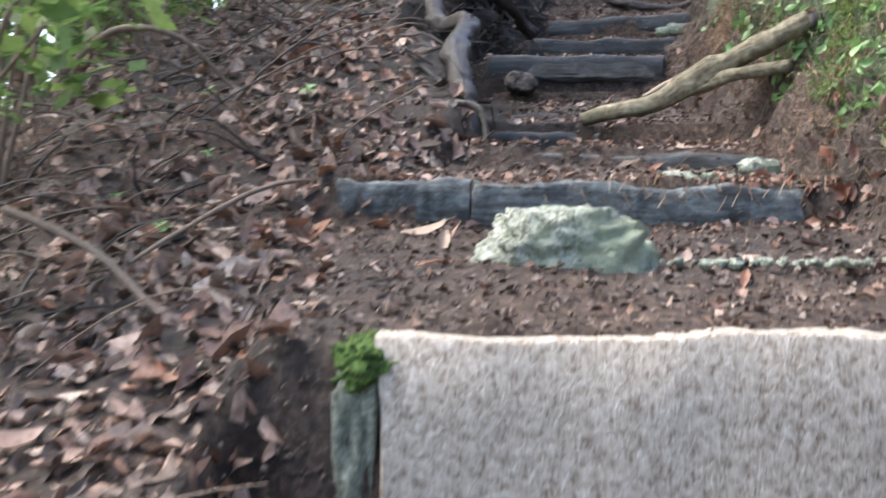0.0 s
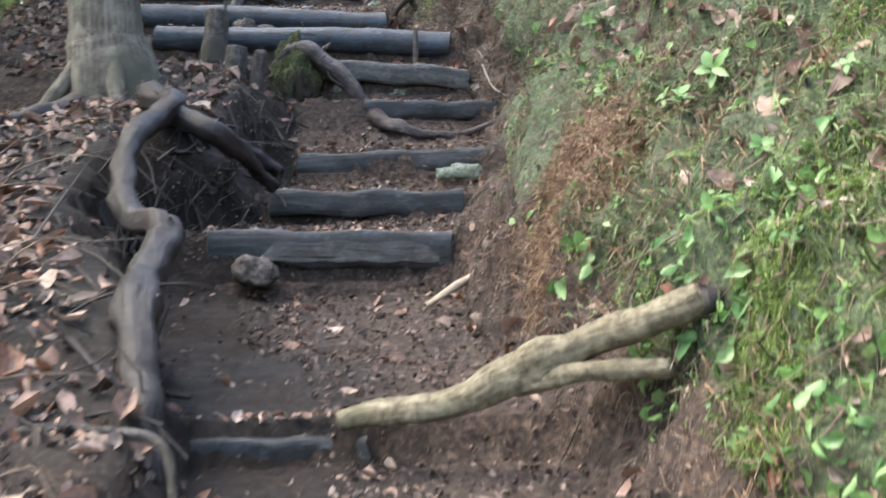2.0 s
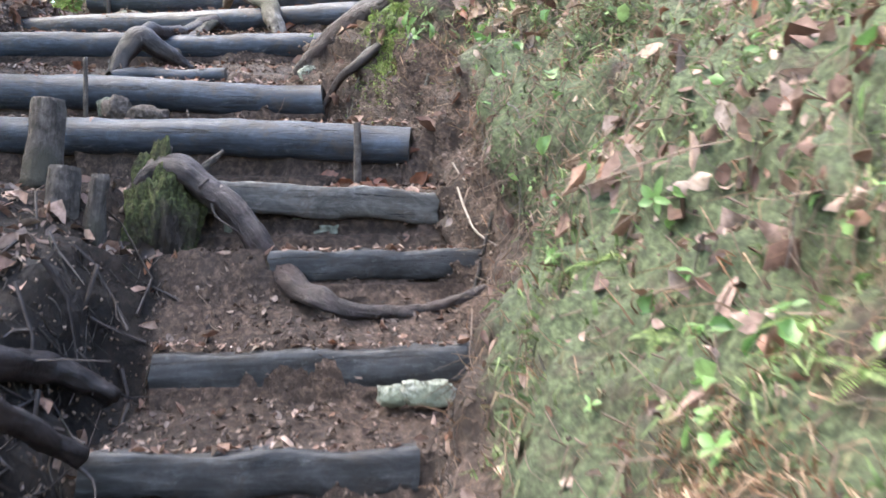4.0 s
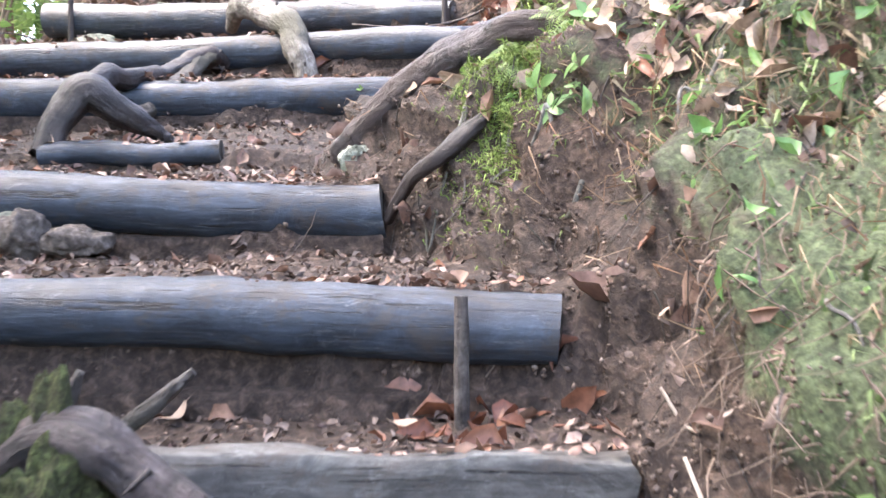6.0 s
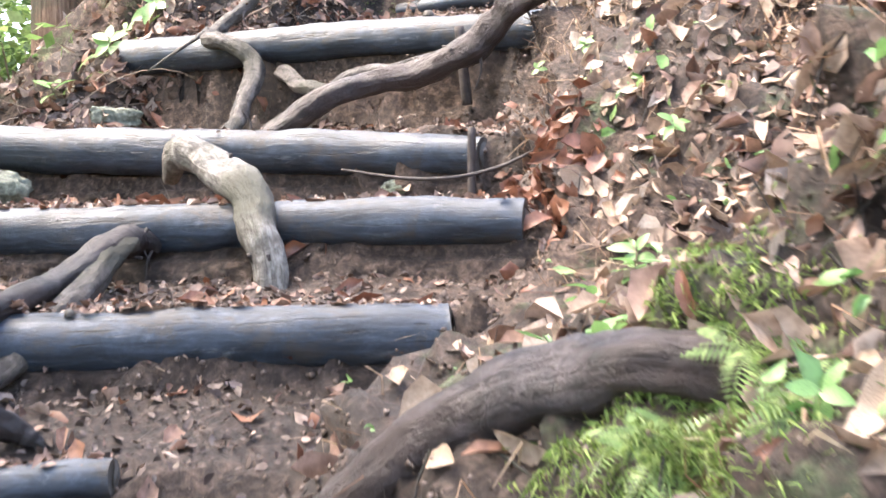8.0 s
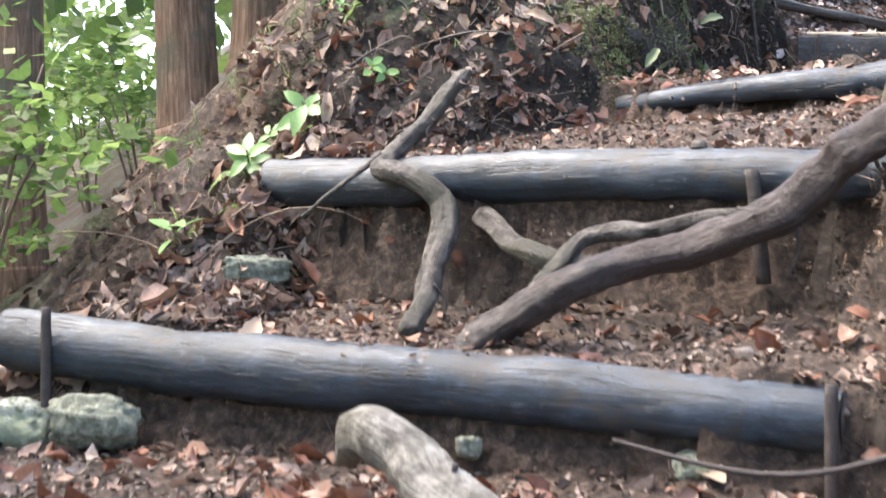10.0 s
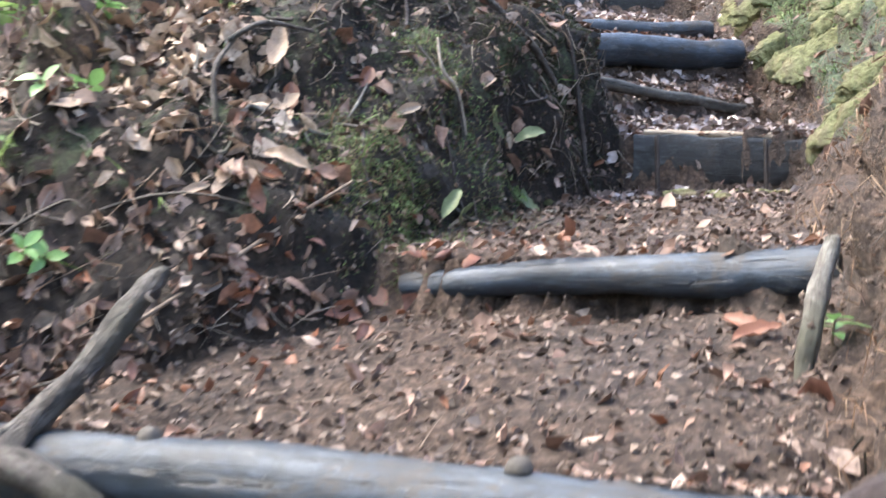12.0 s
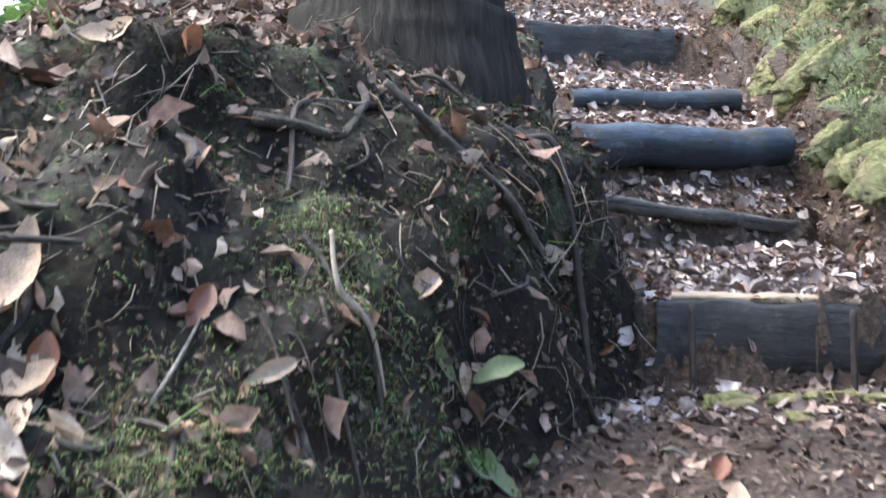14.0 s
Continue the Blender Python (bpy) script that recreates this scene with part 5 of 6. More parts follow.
slivers("dry_strands", 2600, bank_front, 0.05, 0.24, 0.0026, M_TWIG, "dead brown strands hanging down the mossy bank", "strands", 0.5, 0.5)
slivers("twigs", 900, on_left, 0.06, 0.4, 0.003, M_TWIG, "dry brown twigs strewn over the verge", "twigs")
slivers("twigs", 420, on_floor, 0.04, 0.16, 0.002, M_TWIG, "small dry twigs trodden into the steps", "twigs")
slivers("rootlets", 240, mound_face, 0.04, 0.22, 0.0022, M_WHITE_ROOT, "pale rootlets hanging from the mound", "rootlets", 0.35, 0.8)
slivers("rootlets", 260, mound_face, 0.04, 0.2, 0.003, M_ROOT_DARK, "dark rootlets matted over the mound", "rootlets", 0.3, 0.8)
slivers("rootlets", 160, ledge_face, 0.15, 0.5, 0.008, M_ROOT_DARK, "dark tangled roots across the hollow below a tree", "rootlets", 0.25, 0.6)
slivers("rootlets", 300, ledge_face, 0.05, 0.2, 0.003, M_ROOT, "thin roots hanging in the hollow below a tree", "rootlets", 0.6, 0.4)
slivers("rootlets", 520, cut_bank, 0.05, 0.22, 0.0025, M_ROOT, "thin roots hanging from the cut soil bank", "rootlets", 0.6, 0.4)


# ---- brush on the lower verge, joined ----
def brush(count, weight, lo, hi, radius, material, label):
    """Thin arching stems rooted in the ground."""
    p, n = ground_spots(count, weight)
    size = RNG.uniform(lo, hi, count)[:, None]
    a = RNG.uniform(0, 2 * np.pi, count)
    out = np.stack([np.cos(a), np.sin(a), np.zeros(count)], 1)
    side = np.stack([-np.sin(a), np.cos(a), np.zeros(count)], 1)
    lift = RNG.uniform(0.4, 1.1, (count, 1))
    rings, steps = [], 7
    for k in range(steps + 1):
        f = k / steps
        c = p + out * size * f * 0.8 + np.array([0, 0, 1.0]) * size * lift * (f - 0.75 * f * f) + side * size * 0.12 * np.sin(f * 5 + a)[:, None]
        r = radius * (1.1 - 0.8 * f)
        rings += [c + side * r, c - side * r * 0.5 + np.array([0, 0, r * 0.87]), c - side * r * 0.5 - np.array([0, 0, r * 0.87])]
    verts = np.stack(rings, 1)
    quads = np.array([(k * 3 + j, k * 3 + (j + 1) % 3, k * 3 + 3 + (j + 1) % 3, k * 3 + 3 + j) for k in range(steps) for j in range(3)])
    faces = quads[None] + (np.arange(count) * 3 * (steps + 1))[:, None, None]
    return joined("brush", verts.reshape(-1, 3), faces.reshape(-1, 4), material, label, "brush", "stuff", True)


def brush_verge(x, y, nz):
    d = along(LEFT_EDGE, y) - x
    return near(y, 2.6, 7.4) * np.clip((d - 0.25) / 0.5, 0, 1) * (d < 2.6) + 0.25 * near(y, 12.4, 14.2) * ((d > 0.3) & (d < 1.5))


brush(330, brush_verge, 0.2, 0.75, 0.004, M_TWIG, "tangled dry brown stems arching over the verge")
brush(130, brush_verge, 0.3, 0.9, 0.007, M_ROOT_DARK, "dark dead stems tangled over the verge")


# ---- stones ----
def stone(x, y, z, sx, sy, sz, label, seed, material=None, turn=0.0):
    bm = bmesh.new()
    bmesh.ops.create_icosphere(bm, subdivisions=5 if sx > 0.2 else 4 if sx > 0.03 else 3, radius=1)
    for v in bm.verts:
        q = v.co.copy()
        f = 1 + 0.4 * lump(q, 1.1, seed) + 0.24 * abs(lump(q, 2.3, seed + 5)) + 0.16 * lump(q, 4.6, seed) + 0.08 * lump(q, 10, seed) + (0.07 * lump(q, 21, seed) if sx > 0.2 else 0)
        v.co = Vector((math.copysign(abs(q.x) ** 0.75, q.x) * sx, math.copysign(abs(q.y) ** 0.75, q.y) * sy, math.copysign(abs(q.z) ** 0.75, q.z) * sz)) * f
    me = bpy.data.meshes.new("stone")
    bm.to_mesh(me)
    bm.free()
    me.materials.append(material or M_GREY_STONE)
    me.polygons.foreach_set("use_smooth", [len(me.polygons) > 0] * len(me.polygons))
    ob = new("stone", me)
    ob.matrix_world = pose(x, y, z, 0, 0, turn)
    return tagged(ob, label, "stone", "stones on the path")


stone(0.3, 3.42, 1.34, 0.24, 0.18, 0.145, "big pale lichen-covered stone bedded in the path", 1.2, M_STONE, 15)
rnd_pebble = random.Random(21)
for i in range(90):
    size = rnd_pebble.uniform(0.007, 0.017)
    stone(0.48 + 0.011 * i + rnd_pebble.uniform(-0.03, 0.03), 3.36 - 0.002 * i + rnd_pebble.gauss(0, 0.055), 1.355 + rnd_pebble.uniform(-0.008, 0.006), size * rnd_pebble.uniform(0.9, 1.6), size, size * 0.7, "small pale pebble in a row across the path", 3 + i, M_STONE, i * 40)
stone(0.82, 4.2, 1.61, 0.13, 0.07, 0.045, "flat grey-white stone behind a rotten beam", 4.1, M_STONE, 8)
stone(1.13, 4.45, 1.68, 0.075, 0.05, 0.04, "grey stone in the leaves by the bank", 5.2, M_STONE, 30)
stone(0.45, 6.9, 2.33, 0.075, 0.06, 0.06, "brown angular stone below a plank", 6.3, M_BROWN_STONE)
stone(1.52, 7.86, 2.8, 0.07, 0.04, 0.04, "pale stone wedged under a plank", 7.4, M_STONE)
stone(1.42, 7.9, 2.79, 0.04, 0.03, 0.03, "small pale stone under a plank", 8.4, M_STONE)
stone(1.3, 8.74, 3.27, 0.1, 0.06, 0.07, "dark stone in the hollow under a timber", 9.4)
stone(1.5, 8.74, 3.28, 0.06, 0.05, 0.05, "grey stone in the hollow under a timber", 9.9)
stone(1.0, 8.74, 3.25, 0.09, 0.06, 0.08, "dark stone beside a mossy stump", 10.2)
stone(0.52, 9.85, 3.84, 0.05, 0.04, 0.045, "grey stone leaning before a log", 10.6)
stone(1.4, 10.0, 4.03, 0.045, 0.025, 0.035, "pale square-edged stone at a log's end", 11.1, M_STONE, 20)
stone(0.5, 12.62, 4.73, 0.11, 0.06, 0.055, "flat grey-green stone below a stake", 12.2, None, -20)
stone(0.28, 12.75, 4.7, 0.1, 0.07, 0.06, "pale stone below a log's end", 12.9, M_STONE)
stone(1.36, 12.2, 4.72, 0.026, 0.022, 0.022, "small round stone beside a root", 13.1)
stone(1.8, 12.0, 4.7, 0.045, 0.035, 0.025, "pale flat stone before a log", 13.6, M_STONE)
for x, y, z, s in ((3.55, 15.5, 6.0, 0.07), (3.7, 15.48, 6.0, 0.06), (3.84, 15.47, 6.0, 0.07), (3.62, 15.3, 5.98, 0.05), (3.95, 15.42, 6.0, 0.06)):
    stone(x, y, z - 0.02, s, s * 0.7, s * 0.4, "grey-green stone at the foot of a riser", x * 7, M_MOSSY_SLAB)
stone(0.82, 13.55, 5.08, 0.1, 0.06, 0.05, "flat grey-green stone on the leafy slope", 14.4, None, 10)
# mossy stump
bm = bmesh.new()
bmesh.ops.create_icosphere(bm, subdivisions=5, radius=1)
for v in bm.verts:
    f = 1 + 0.45 * lump(v.co, 1.6, 3.3) + 0.25 * lump(v.co, 4.5, 1.1) + 0.1 * lump(v.co, 11, 5.0) + 0.06 * lump(Vector((v.co.x, v.co.y, v.co.z * 0.2)), 9, 2.0)
    wide = 1.0 if v.co.z > 0 else 1.0 - 0.15 * v.co.z
    v.co = Vector((v.co.x * 0.125 * f * wide, v.co.y * 0.12 * f * wide, v.co.z * 0.28 * f))
stump_mesh = bpy.data.meshes.new("stump")
bm.to_mesh(stump_mesh)
bm.free()
M_STUMP = surface("mossy_stump", [(0.02, 0.018, 0.012), (0.06, 0.068, 0.028), (0.15, 0.185, 0.07)], (14, 14, 14), 5, 0.9, 1.0, 0.03, [0.3, 0.5, 0.72], 0.25, (0.045, 0.036, 0.03))
stump_mesh.materials.append(M_STUMP)
stump = new("stump", stump_mesh)
stump.location = (0.74, 8.64, 3.25)
tagged(stump, "low rotten stump with green moss on its side", "stump")
for x, y, z, r, h, lab in ((0.33, 8.95, 3.55, 0.07, 0.22, "grey broken stump end beside a log"), (0.42, 8.55, 3.3, 0.06, 0.2, "small dark stump in the ledge")):
    v, f = tube([(0, 0, -0.1, r * 1.3), (0.01, 0, h * 0.4, r), (0.02, 0.01, h, r * 0.8)], 12, 5, 0.25, x)
    ob = mesh_object("stump", v, f, M_ROOT)
    ob.location = (x, y, z)
    tagged(ob, lab, "stump")


# ---- plants ----
def ground_normal(x, y):
    k = np.argmin((CELL_MID[:, 0] - x) ** 2 + (CELL_MID[:, 1] - y) ** 2)
    return Vector(CELL_MID[k]), Vector(CELL_N[k])


def blade_leaf(length, width, fold=0.25, curl=-0.5, rows=5):
    v, f = [], []
    for i in range(rows + 1):
        s = i / rows
        w = width * math.sin(math.pi * min(1, s * 0.96 + 0.03)) ** 0.8 * 0.5
        z = curl * length * s * s * 0.5
        v += [(s * length, -w, z + fold * w), (s * length, 0, z), (s * length, w, z + fold * w)]
    for i in range(rows):
        for j in range(2):
            f.append((i * 3 + j, i * 3 + 3 + j, i * 3 + 4 + j, i * 3 + 1 + j))
    return v, f


def placed(v, m):
    return [m @ Vector(q) for q in v]


def broadleaf_plant(seed, leaves, spread):
    """A seedling of unit size: short stem, oval leaves in a rosette along it."""
    rnd = random.Random(seed)
    plant = new("seedling")
    v, f = tube([(0, 0, -0.1, 0.03), (0.05, 0, 0.25, 0.022), (0.12, 0.05, 0.5, 0.014)], 6, 3, 0.1, seed)
    mesh_object("stem", v, f, M_TWIG, plant)
    for k in range(leaves):
        v, f = blade_leaf(rnd.uniform(0.4, 0.62), rnd.uniform(0.2, 0.3), 0.25, rnd.uniform(-0.7, -0.2))
        m = Matrix.Translation((0.05 + 0.05 * k / leaves, 0, 0.2 + 0.3 * k / leaves)) @ Matrix.Rotation(k * 2.4 + rnd.uniform(-0.3, 0.3), 4, "Z") @ Matrix.Rotation(-rnd.uniform(0.0, spread), 4, "Y")
        mesh_object("leaf", placed(v, m), f, M_GREEN, plant)
    plant.location.z = -50
    return tagged(plant, "small green broad-leaved seedling growing on the slope", "plant", "seedlings on the banks")


def fern_plant(seed, fronds):
    """A fern of unit size: arching fronds of paired leaflets."""
    rnd = random.Random(seed)
    plant = new("fern")
    for k in range(fronds):
        v, f = [], []
        n = 15
        length, arch = rnd.uniform(0.75, 1.0), rnd.uniform(0.5, 0.9)
        spine = [Vector((length * s * (1 - 0.12 * s), 0, arch * s * 0.7 - arch * s * s * 0.95)) for s in (i / n for i in range(n + 1))]
        for i in range(1, n + 1):
            w = 0.2 * math.sin(math.pi * (i / (n + 1)) ** 0.7) + 0.015
            for side in (-1, 1):
                b, o = spine[i - 1], len(v)
                tip = b + Vector((0.05, side * w, -0.25 * w))
                v += [b, (b + tip) / 2 + Vector((0.022, 0, 0.01)), tip, (b + tip) / 2 - Vector((0.022, 0, -0.005))]
                f.append((o, o + 1, o + 2, o + 3))
        for i in range(n):
            o = len(v)
            v += [spine[i] + Vector((0, -0.008, 0.002)), spine[i] + Vector((0, 0.008, 0.002)), spine[i + 1] + Vector((0, 0.006, 0.002)), spine[i + 1] - Vector((0, 0.006, -0.002))]
            f.append((o, o + 1, o + 2, o + 3))
        m = Matrix.Rotation(k * 2 * math.pi / fronds + rnd.uniform(-0.4, 0.4), 4, "Z")
        mesh_object("frond", placed(v, m), f, M_FERN, plant)
    plant.location.z = -50
    return tagged(plant, "green fern with arching fronds on the slope", "fern", "ferns on the banks")


def plant_out(base, spots, tip, seed):
    rnd = random.Random(seed)
    first = list(base)
    for i, (x, y, size) in enumerate(spots):
        c, n = ground_normal(x, y)
        up = (n * tip + Vector((0, 0, 1)) * (1 - tip)).normalized()
        m = Matrix.Translation(c + n * 0.005) @ up.to_track_quat("Z", "X").to_matrix().to_4x4() @ Matrix.Rotation(rnd.uniform(0, 6.3), 4, "Z")
        src = first[i % len(first)]
        size *= rnd.uniform(0.55, 0.9)
        if i < len(first):
            src.matrix_world = m @ Matrix.Scale(size, 4)
        else:
            ob = copy_thing(src, m)
            ob.scale = (size, size, size)


SEEDLING_LOWER = [(1.7, 5.31, 0.15), (1.59, 5.44, 0.11), (1.59, 5.96, 0.10), (1.51, 5.93, 0.08), (1.52, 4.47, 0.11), (1.85, 5.26, 0.11), (1.81, 4.78, 0.13), (1.42, 5.27, 0.07),
                  (1.6, 5.32, 0.12), (1.68, 5.15, 0.12), (1.84, 5.4, 0.10), (1.62, 6.05, 0.08), (1.49, 6.11, 0.07), (1.44, 5.38, 0.10), (1.66, 4.95, 0.11), (1.75, 5.6, 0.11), (1.9, 6.0, 0.11),
                  (-0.96, 5.06, 0.16), (-0.58, 5.02, 0.12), (-0.88, 4.56, 0.11), (-0.88, 3.69, 0.12), (1.36, 3.73, 0.10), (1.42, 3.6, 0.11), (-1.1, 4.1, 0.13), (1.5, 3.95, 0.08),
                  (1.55, 5.0, 0.08), (1.63, 5.7, 0.09), (1.72, 6.3, 0.1), (1.58, 6.5, 0.07), (1.66, 7.0, 0.08), (1.8, 6.7, 0.11), (1.95, 7.5, 0.1), (1.75, 5.0, 0.09), (1.5, 5.6, 0.07), (1.9, 5.5, 0.1), (1.56, 4.3, 0.09), (1.62, 3.9, 0.1)]
SEEDLING_UPPER = [(1.0, 13.95, 0.24), (1.25, 14.2, 0.2), (0.8, 14.05, 0.26), (1.05, 14.45, 0.24), (0.6, 13.6, 0.24), (1.35, 14.6, 0.22), (1.79, 9.4, 0.14), (2.0, 9.13, 0.08), (2.04, 9.26, 0.1), (2.06, 8.94, 0.11), (1.82, 9.34, 0.07), (1.72, 9.48, 0.07), (1.91, 10.23, 0.16), (1.89, 9.43, 0.1), (2.44, 11.29, 0.2),
                  (1.91, 10.41, 0.16), (1.84, 10.05, 0.12), (1.79, 9.36, 0.13), (1.83, 9.3, 0.09), (2.49, 12.53, 0.15), (2.4, 11.94, 0.1), (2.32, 12.15, 0.07), (1.24, 13.93, 0.16), (0.86, 14.24, 0.16),
                  (1.11, 14.23, 0.1), (1.32, 14.32, 0.15), (2.76, 13.09, 0.14), (1.22, 13.91, 0.13), (1.31, 14.4, 0.18), (2.1, 10.6, 0.15), (2.2, 10.9, 0.16), (2.25, 10.3, 0.15)]
FERN_SPOTS = [(2.2, 15.05, 0.16), (0.95, 13.9, 0.22), (1.15, 14.15, 0.2), (0.7, 13.75, 0.22), (1.7, 9.62, 0.2), (1.8, 9.5, 0.2), (1.58, 4.96, 0.12), (1.61, 4.76, 0.15), (1.48, 4.8, 0.16), (1.51, 4.65, 0.16), (1.78, 5.89, 0.18), (1.83, 6.17, 0.17), (1.82, 5.18, 0.16), (1.67, 9.7, 0.16), (1.74, 9.57, 0.15), (1.88, 9.43, 0.14),
              (1.75, 9.51, 0.17), (1.88, 9.59, 0.15), (2.57, 11.28, 0.18), (0.91, 13.6, 0.14), (2.71, 14.94, 0.13), (2.57, 14.82, 0.12), (0.49, 13.35, 0.2), (0.75, 14.1, 0.22), (1.7, 6.9, 0.15), (1.9, 7.3, 0.16), (1.55, 5.2, 0.13), (1.7, 6.5, 0.12), (1.66, 4.5, 0.15), (1.8, 4.9, 0.16), (1.6, 6.2, 0.11), (1.56, 4.2, 0.13)]
plant_out([broadleaf_plant(3, 6, 0.6), broadleaf_plant(8, 5, 0.9), broadleaf_plant(11, 8, 0.7)], SEEDLING_LOWER, 0.75, 1)
plant_out([broadleaf_plant(21, 5, 0.7), broadleaf_plant(26, 4, 0.9), broadleaf_plant(31, 7, 0.6)], SEEDLING_UPPER, 0.75, 2)
plant_out([fern_plant(5, 5), fern_plant(9, 4), fern_plant(13, 6)], FERN_SPOTS, 0.7, 3)


# ---- single large fallen leaves ----
def big_leaf(seed, material):
    rnd = random.Random(seed)
    v, f = [], []
    rows = 9
    curl, fold, wide = rnd.uniform(-0.9, 1.1), rnd.uniform(0.2, 1.1), rnd.uniform(0.26, 0.44)
    for i in range(rows + 1):
        s = i / rows
        w = wide * rnd.uniform(0.85, 1.1) * math.sin(math.pi * min(1, s * 0.95 + 0.03)) ** 0.7 * 0.5 + 0.01
        z = curl * (s - 0.5) ** 2 + rnd.uniform(-0.03, 0.03)
        v += [(s - 0.5, -w, z + fold * w), (s - 0.5, -w * 0.5, z + fold * w * 0.3), (s - 0.5, 0, z), (s - 0.5, w * 0.5, z + fold * w * 0.3), (s - 0.5, w, z + fold * w * rnd.uniform(0.6, 1.2))]
    for i in range(rows):
        for j in range(4):
            f.append((i * 5 + j, i * 5 + 5 + j, i * 5 + 6 + j, i * 5 + 1 + j))
    leaf = new("fallen_leaf")
    mesh_object("leaf_blade", v, f, material, leaf)
    sv, sf = tube([(-0.72, 0.03, curl * 0.3 + 0.03, 0.012), (-0.6, 0.01, curl * 0.28, 0.013), (-0.45, 0, curl * 0.25, 0.012)], 5, 2, 0.05, seed)
    mesh_object("leaf_stalk", sv, sf, M_TWIG, leaf)
    leaf.location.z = -50
    return leaf


LEAVES_LOW = [(0.67, 4.6, 0.13), (0.77, 4.56, 0.09), (-0.16, 4.69, 0.11), (-0.07, 4.6, 0.11), (-0.39, 5.04, 0.13), (0.7, 5.2, 0.1), (-0.09, 5.49, 0.1), (-0.07, 3.32, 0.11), (-0.57, 3.06, 0.11), (-0.44, 3.32, 0.07), (0.72, 3.1, 0.08),
              (1.12, 3.85, 0.07), (-0.74, 4.8, 0.08), (-0.63, 4.21, 0.15), (0.9, 4.75, 0.12), (-0.71, 4.67, 0.08), (1.22, 3.8, 0.08), (-0.1, 3.8, 0.15), (-0.04, 3.62, 0.12), (1.43, 5.94, 0.08), (1.11, 6.6, 0.08), (1.4, 6.97, 0.09)]
LEAVES_MID = [(2.05, 9.31, 0.15), (1.78, 9.52, 0.13), (1.91, 9.36, 0.1), (1.9, 9.49, 0.08), (1.82, 9.67, 0.07), (2.0, 9.12, 0.08), (1.53, 9.86, 0.1), (1.97, 9.25, 0.1), (1.86, 9.3, 0.08), (1.96, 9.3, 0.1), (1.84, 9.42, 0.09), (2.11, 11.75, 0.1),
              (1.82, 11.95, 0.12), (2.08, 11.42, 0.13), (2.17, 11.33, 0.11), (2.18, 11.64, 0.1), (1.75, 8.95, 0.07), (0.94, 9.1, 0.07), (1.36, 8.95, 0.07), (2.02, 9.24, 0.12), (2.2, 9.5, 0.12), (2.15, 9.8, 0.13), (2.3, 9.6, 0.13), (2.1, 10.1, 0.12)]
LEAVES_TOP = [(1.06, 13.85, 0.13), (2.7, 13.35, 0.1), (0.84, 12.95, 0.14), (0.78, 13.53, 0.16), (0.99, 13.6, 0.12), (1.75, 14.12, 0.11), (1.59, 14.04, 0.08), (2.69, 13.25, 0.11), (1.85, 14.49, 0.11), (1.74, 14.15, 0.10), (1.88, 14.52, 0.11), (1.75, 14.57, 0.08),
              (1.85, 14.74, 0.07), (1.78, 14.14, 0.09), (2.55, 14.14, 0.06), (2.22, 14.53, 0.1), (2.12, 14.64, 0.1), (2.59, 14.81, 0.09), (1.87, 14.4, 0.11), (1.98, 14.22, 0.06), (1.99, 15.0, 0.11), (2.4, 14.5, 0.1), (3.2, 14.9, 0.1), (3.1, 14.6, 0.11)]


def leaves_out(spots, seed):
    rnd = random.Random(seed)
    kinds = [(M_PALE_LEAF, "large bleached tan leaf fallen on the ground"), (M_RED_LEAF, "rust-red curled leaf fallen on the ground"), (M_PALE_LEAF, "large bleached tan leaf fallen on the ground")]
    base = [tagged(big_leaf(seed * 10 + k, m), lab, "leaf", "large fallen leaves") for k, (m, lab) in enumerate(kinds)]
    for i, (x, y, size) in enumerate(spots):
        c, n = ground_normal(x, y)
        n = (n + Vector((rnd.uniform(-0.3, 0.3), rnd.uniform(-0.5, 0.1), 0))).normalized()
        m = Matrix.Translation(c + n * 0.014) @ n.to_track_quat("Z", "X").to_matrix().to_4x4() @ Matrix.Rotation(rnd.uniform(0, 6.3), 4, "Z")
        if i < 3:
            base[i].matrix_world = m @ Matrix.Scale(size, 4)
        else:
            ob = copy_thing(base[i % 3], m)
            ob.scale = (size, size, size)


leaves_out(LEAVES_LOW, 4)
leaves_out(LEAVES_MID, 5)
leaves_out(LEAVES_TOP, 6)

# greenish leaves caught in the root mound
mound_leaf = tagged(big_leaf(77, M_DULL_LEAF), "broad dull-green leaf hanging on the mound", "leaf", "large fallen leaves")
for i, (x, y, size, turn) in enumerate(((2.57, 14.8, 0.13, 40), (2.74, 14.95, 0.13, 10), (2.85, 15.0, 0.11, 80), (2.38, 14.5, 0.11, 130), (2.66, 14.9, 0.1, 200))):
    c, n = ground_normal(x, y)
    m = Matrix.Translation(c + n * 0.02) @ n.to_track_quat("Z", "X").to_matrix().to_4x4() @ Matrix.Rotation(radians(turn), 4, "Z")
    if i == 0:
        mound_leaf.matrix_world = m @ Matrix.Scale(size, 4)
    else:
        ob = copy_thing(mound_leaf, m)
        ob.scale = (size, size, size)

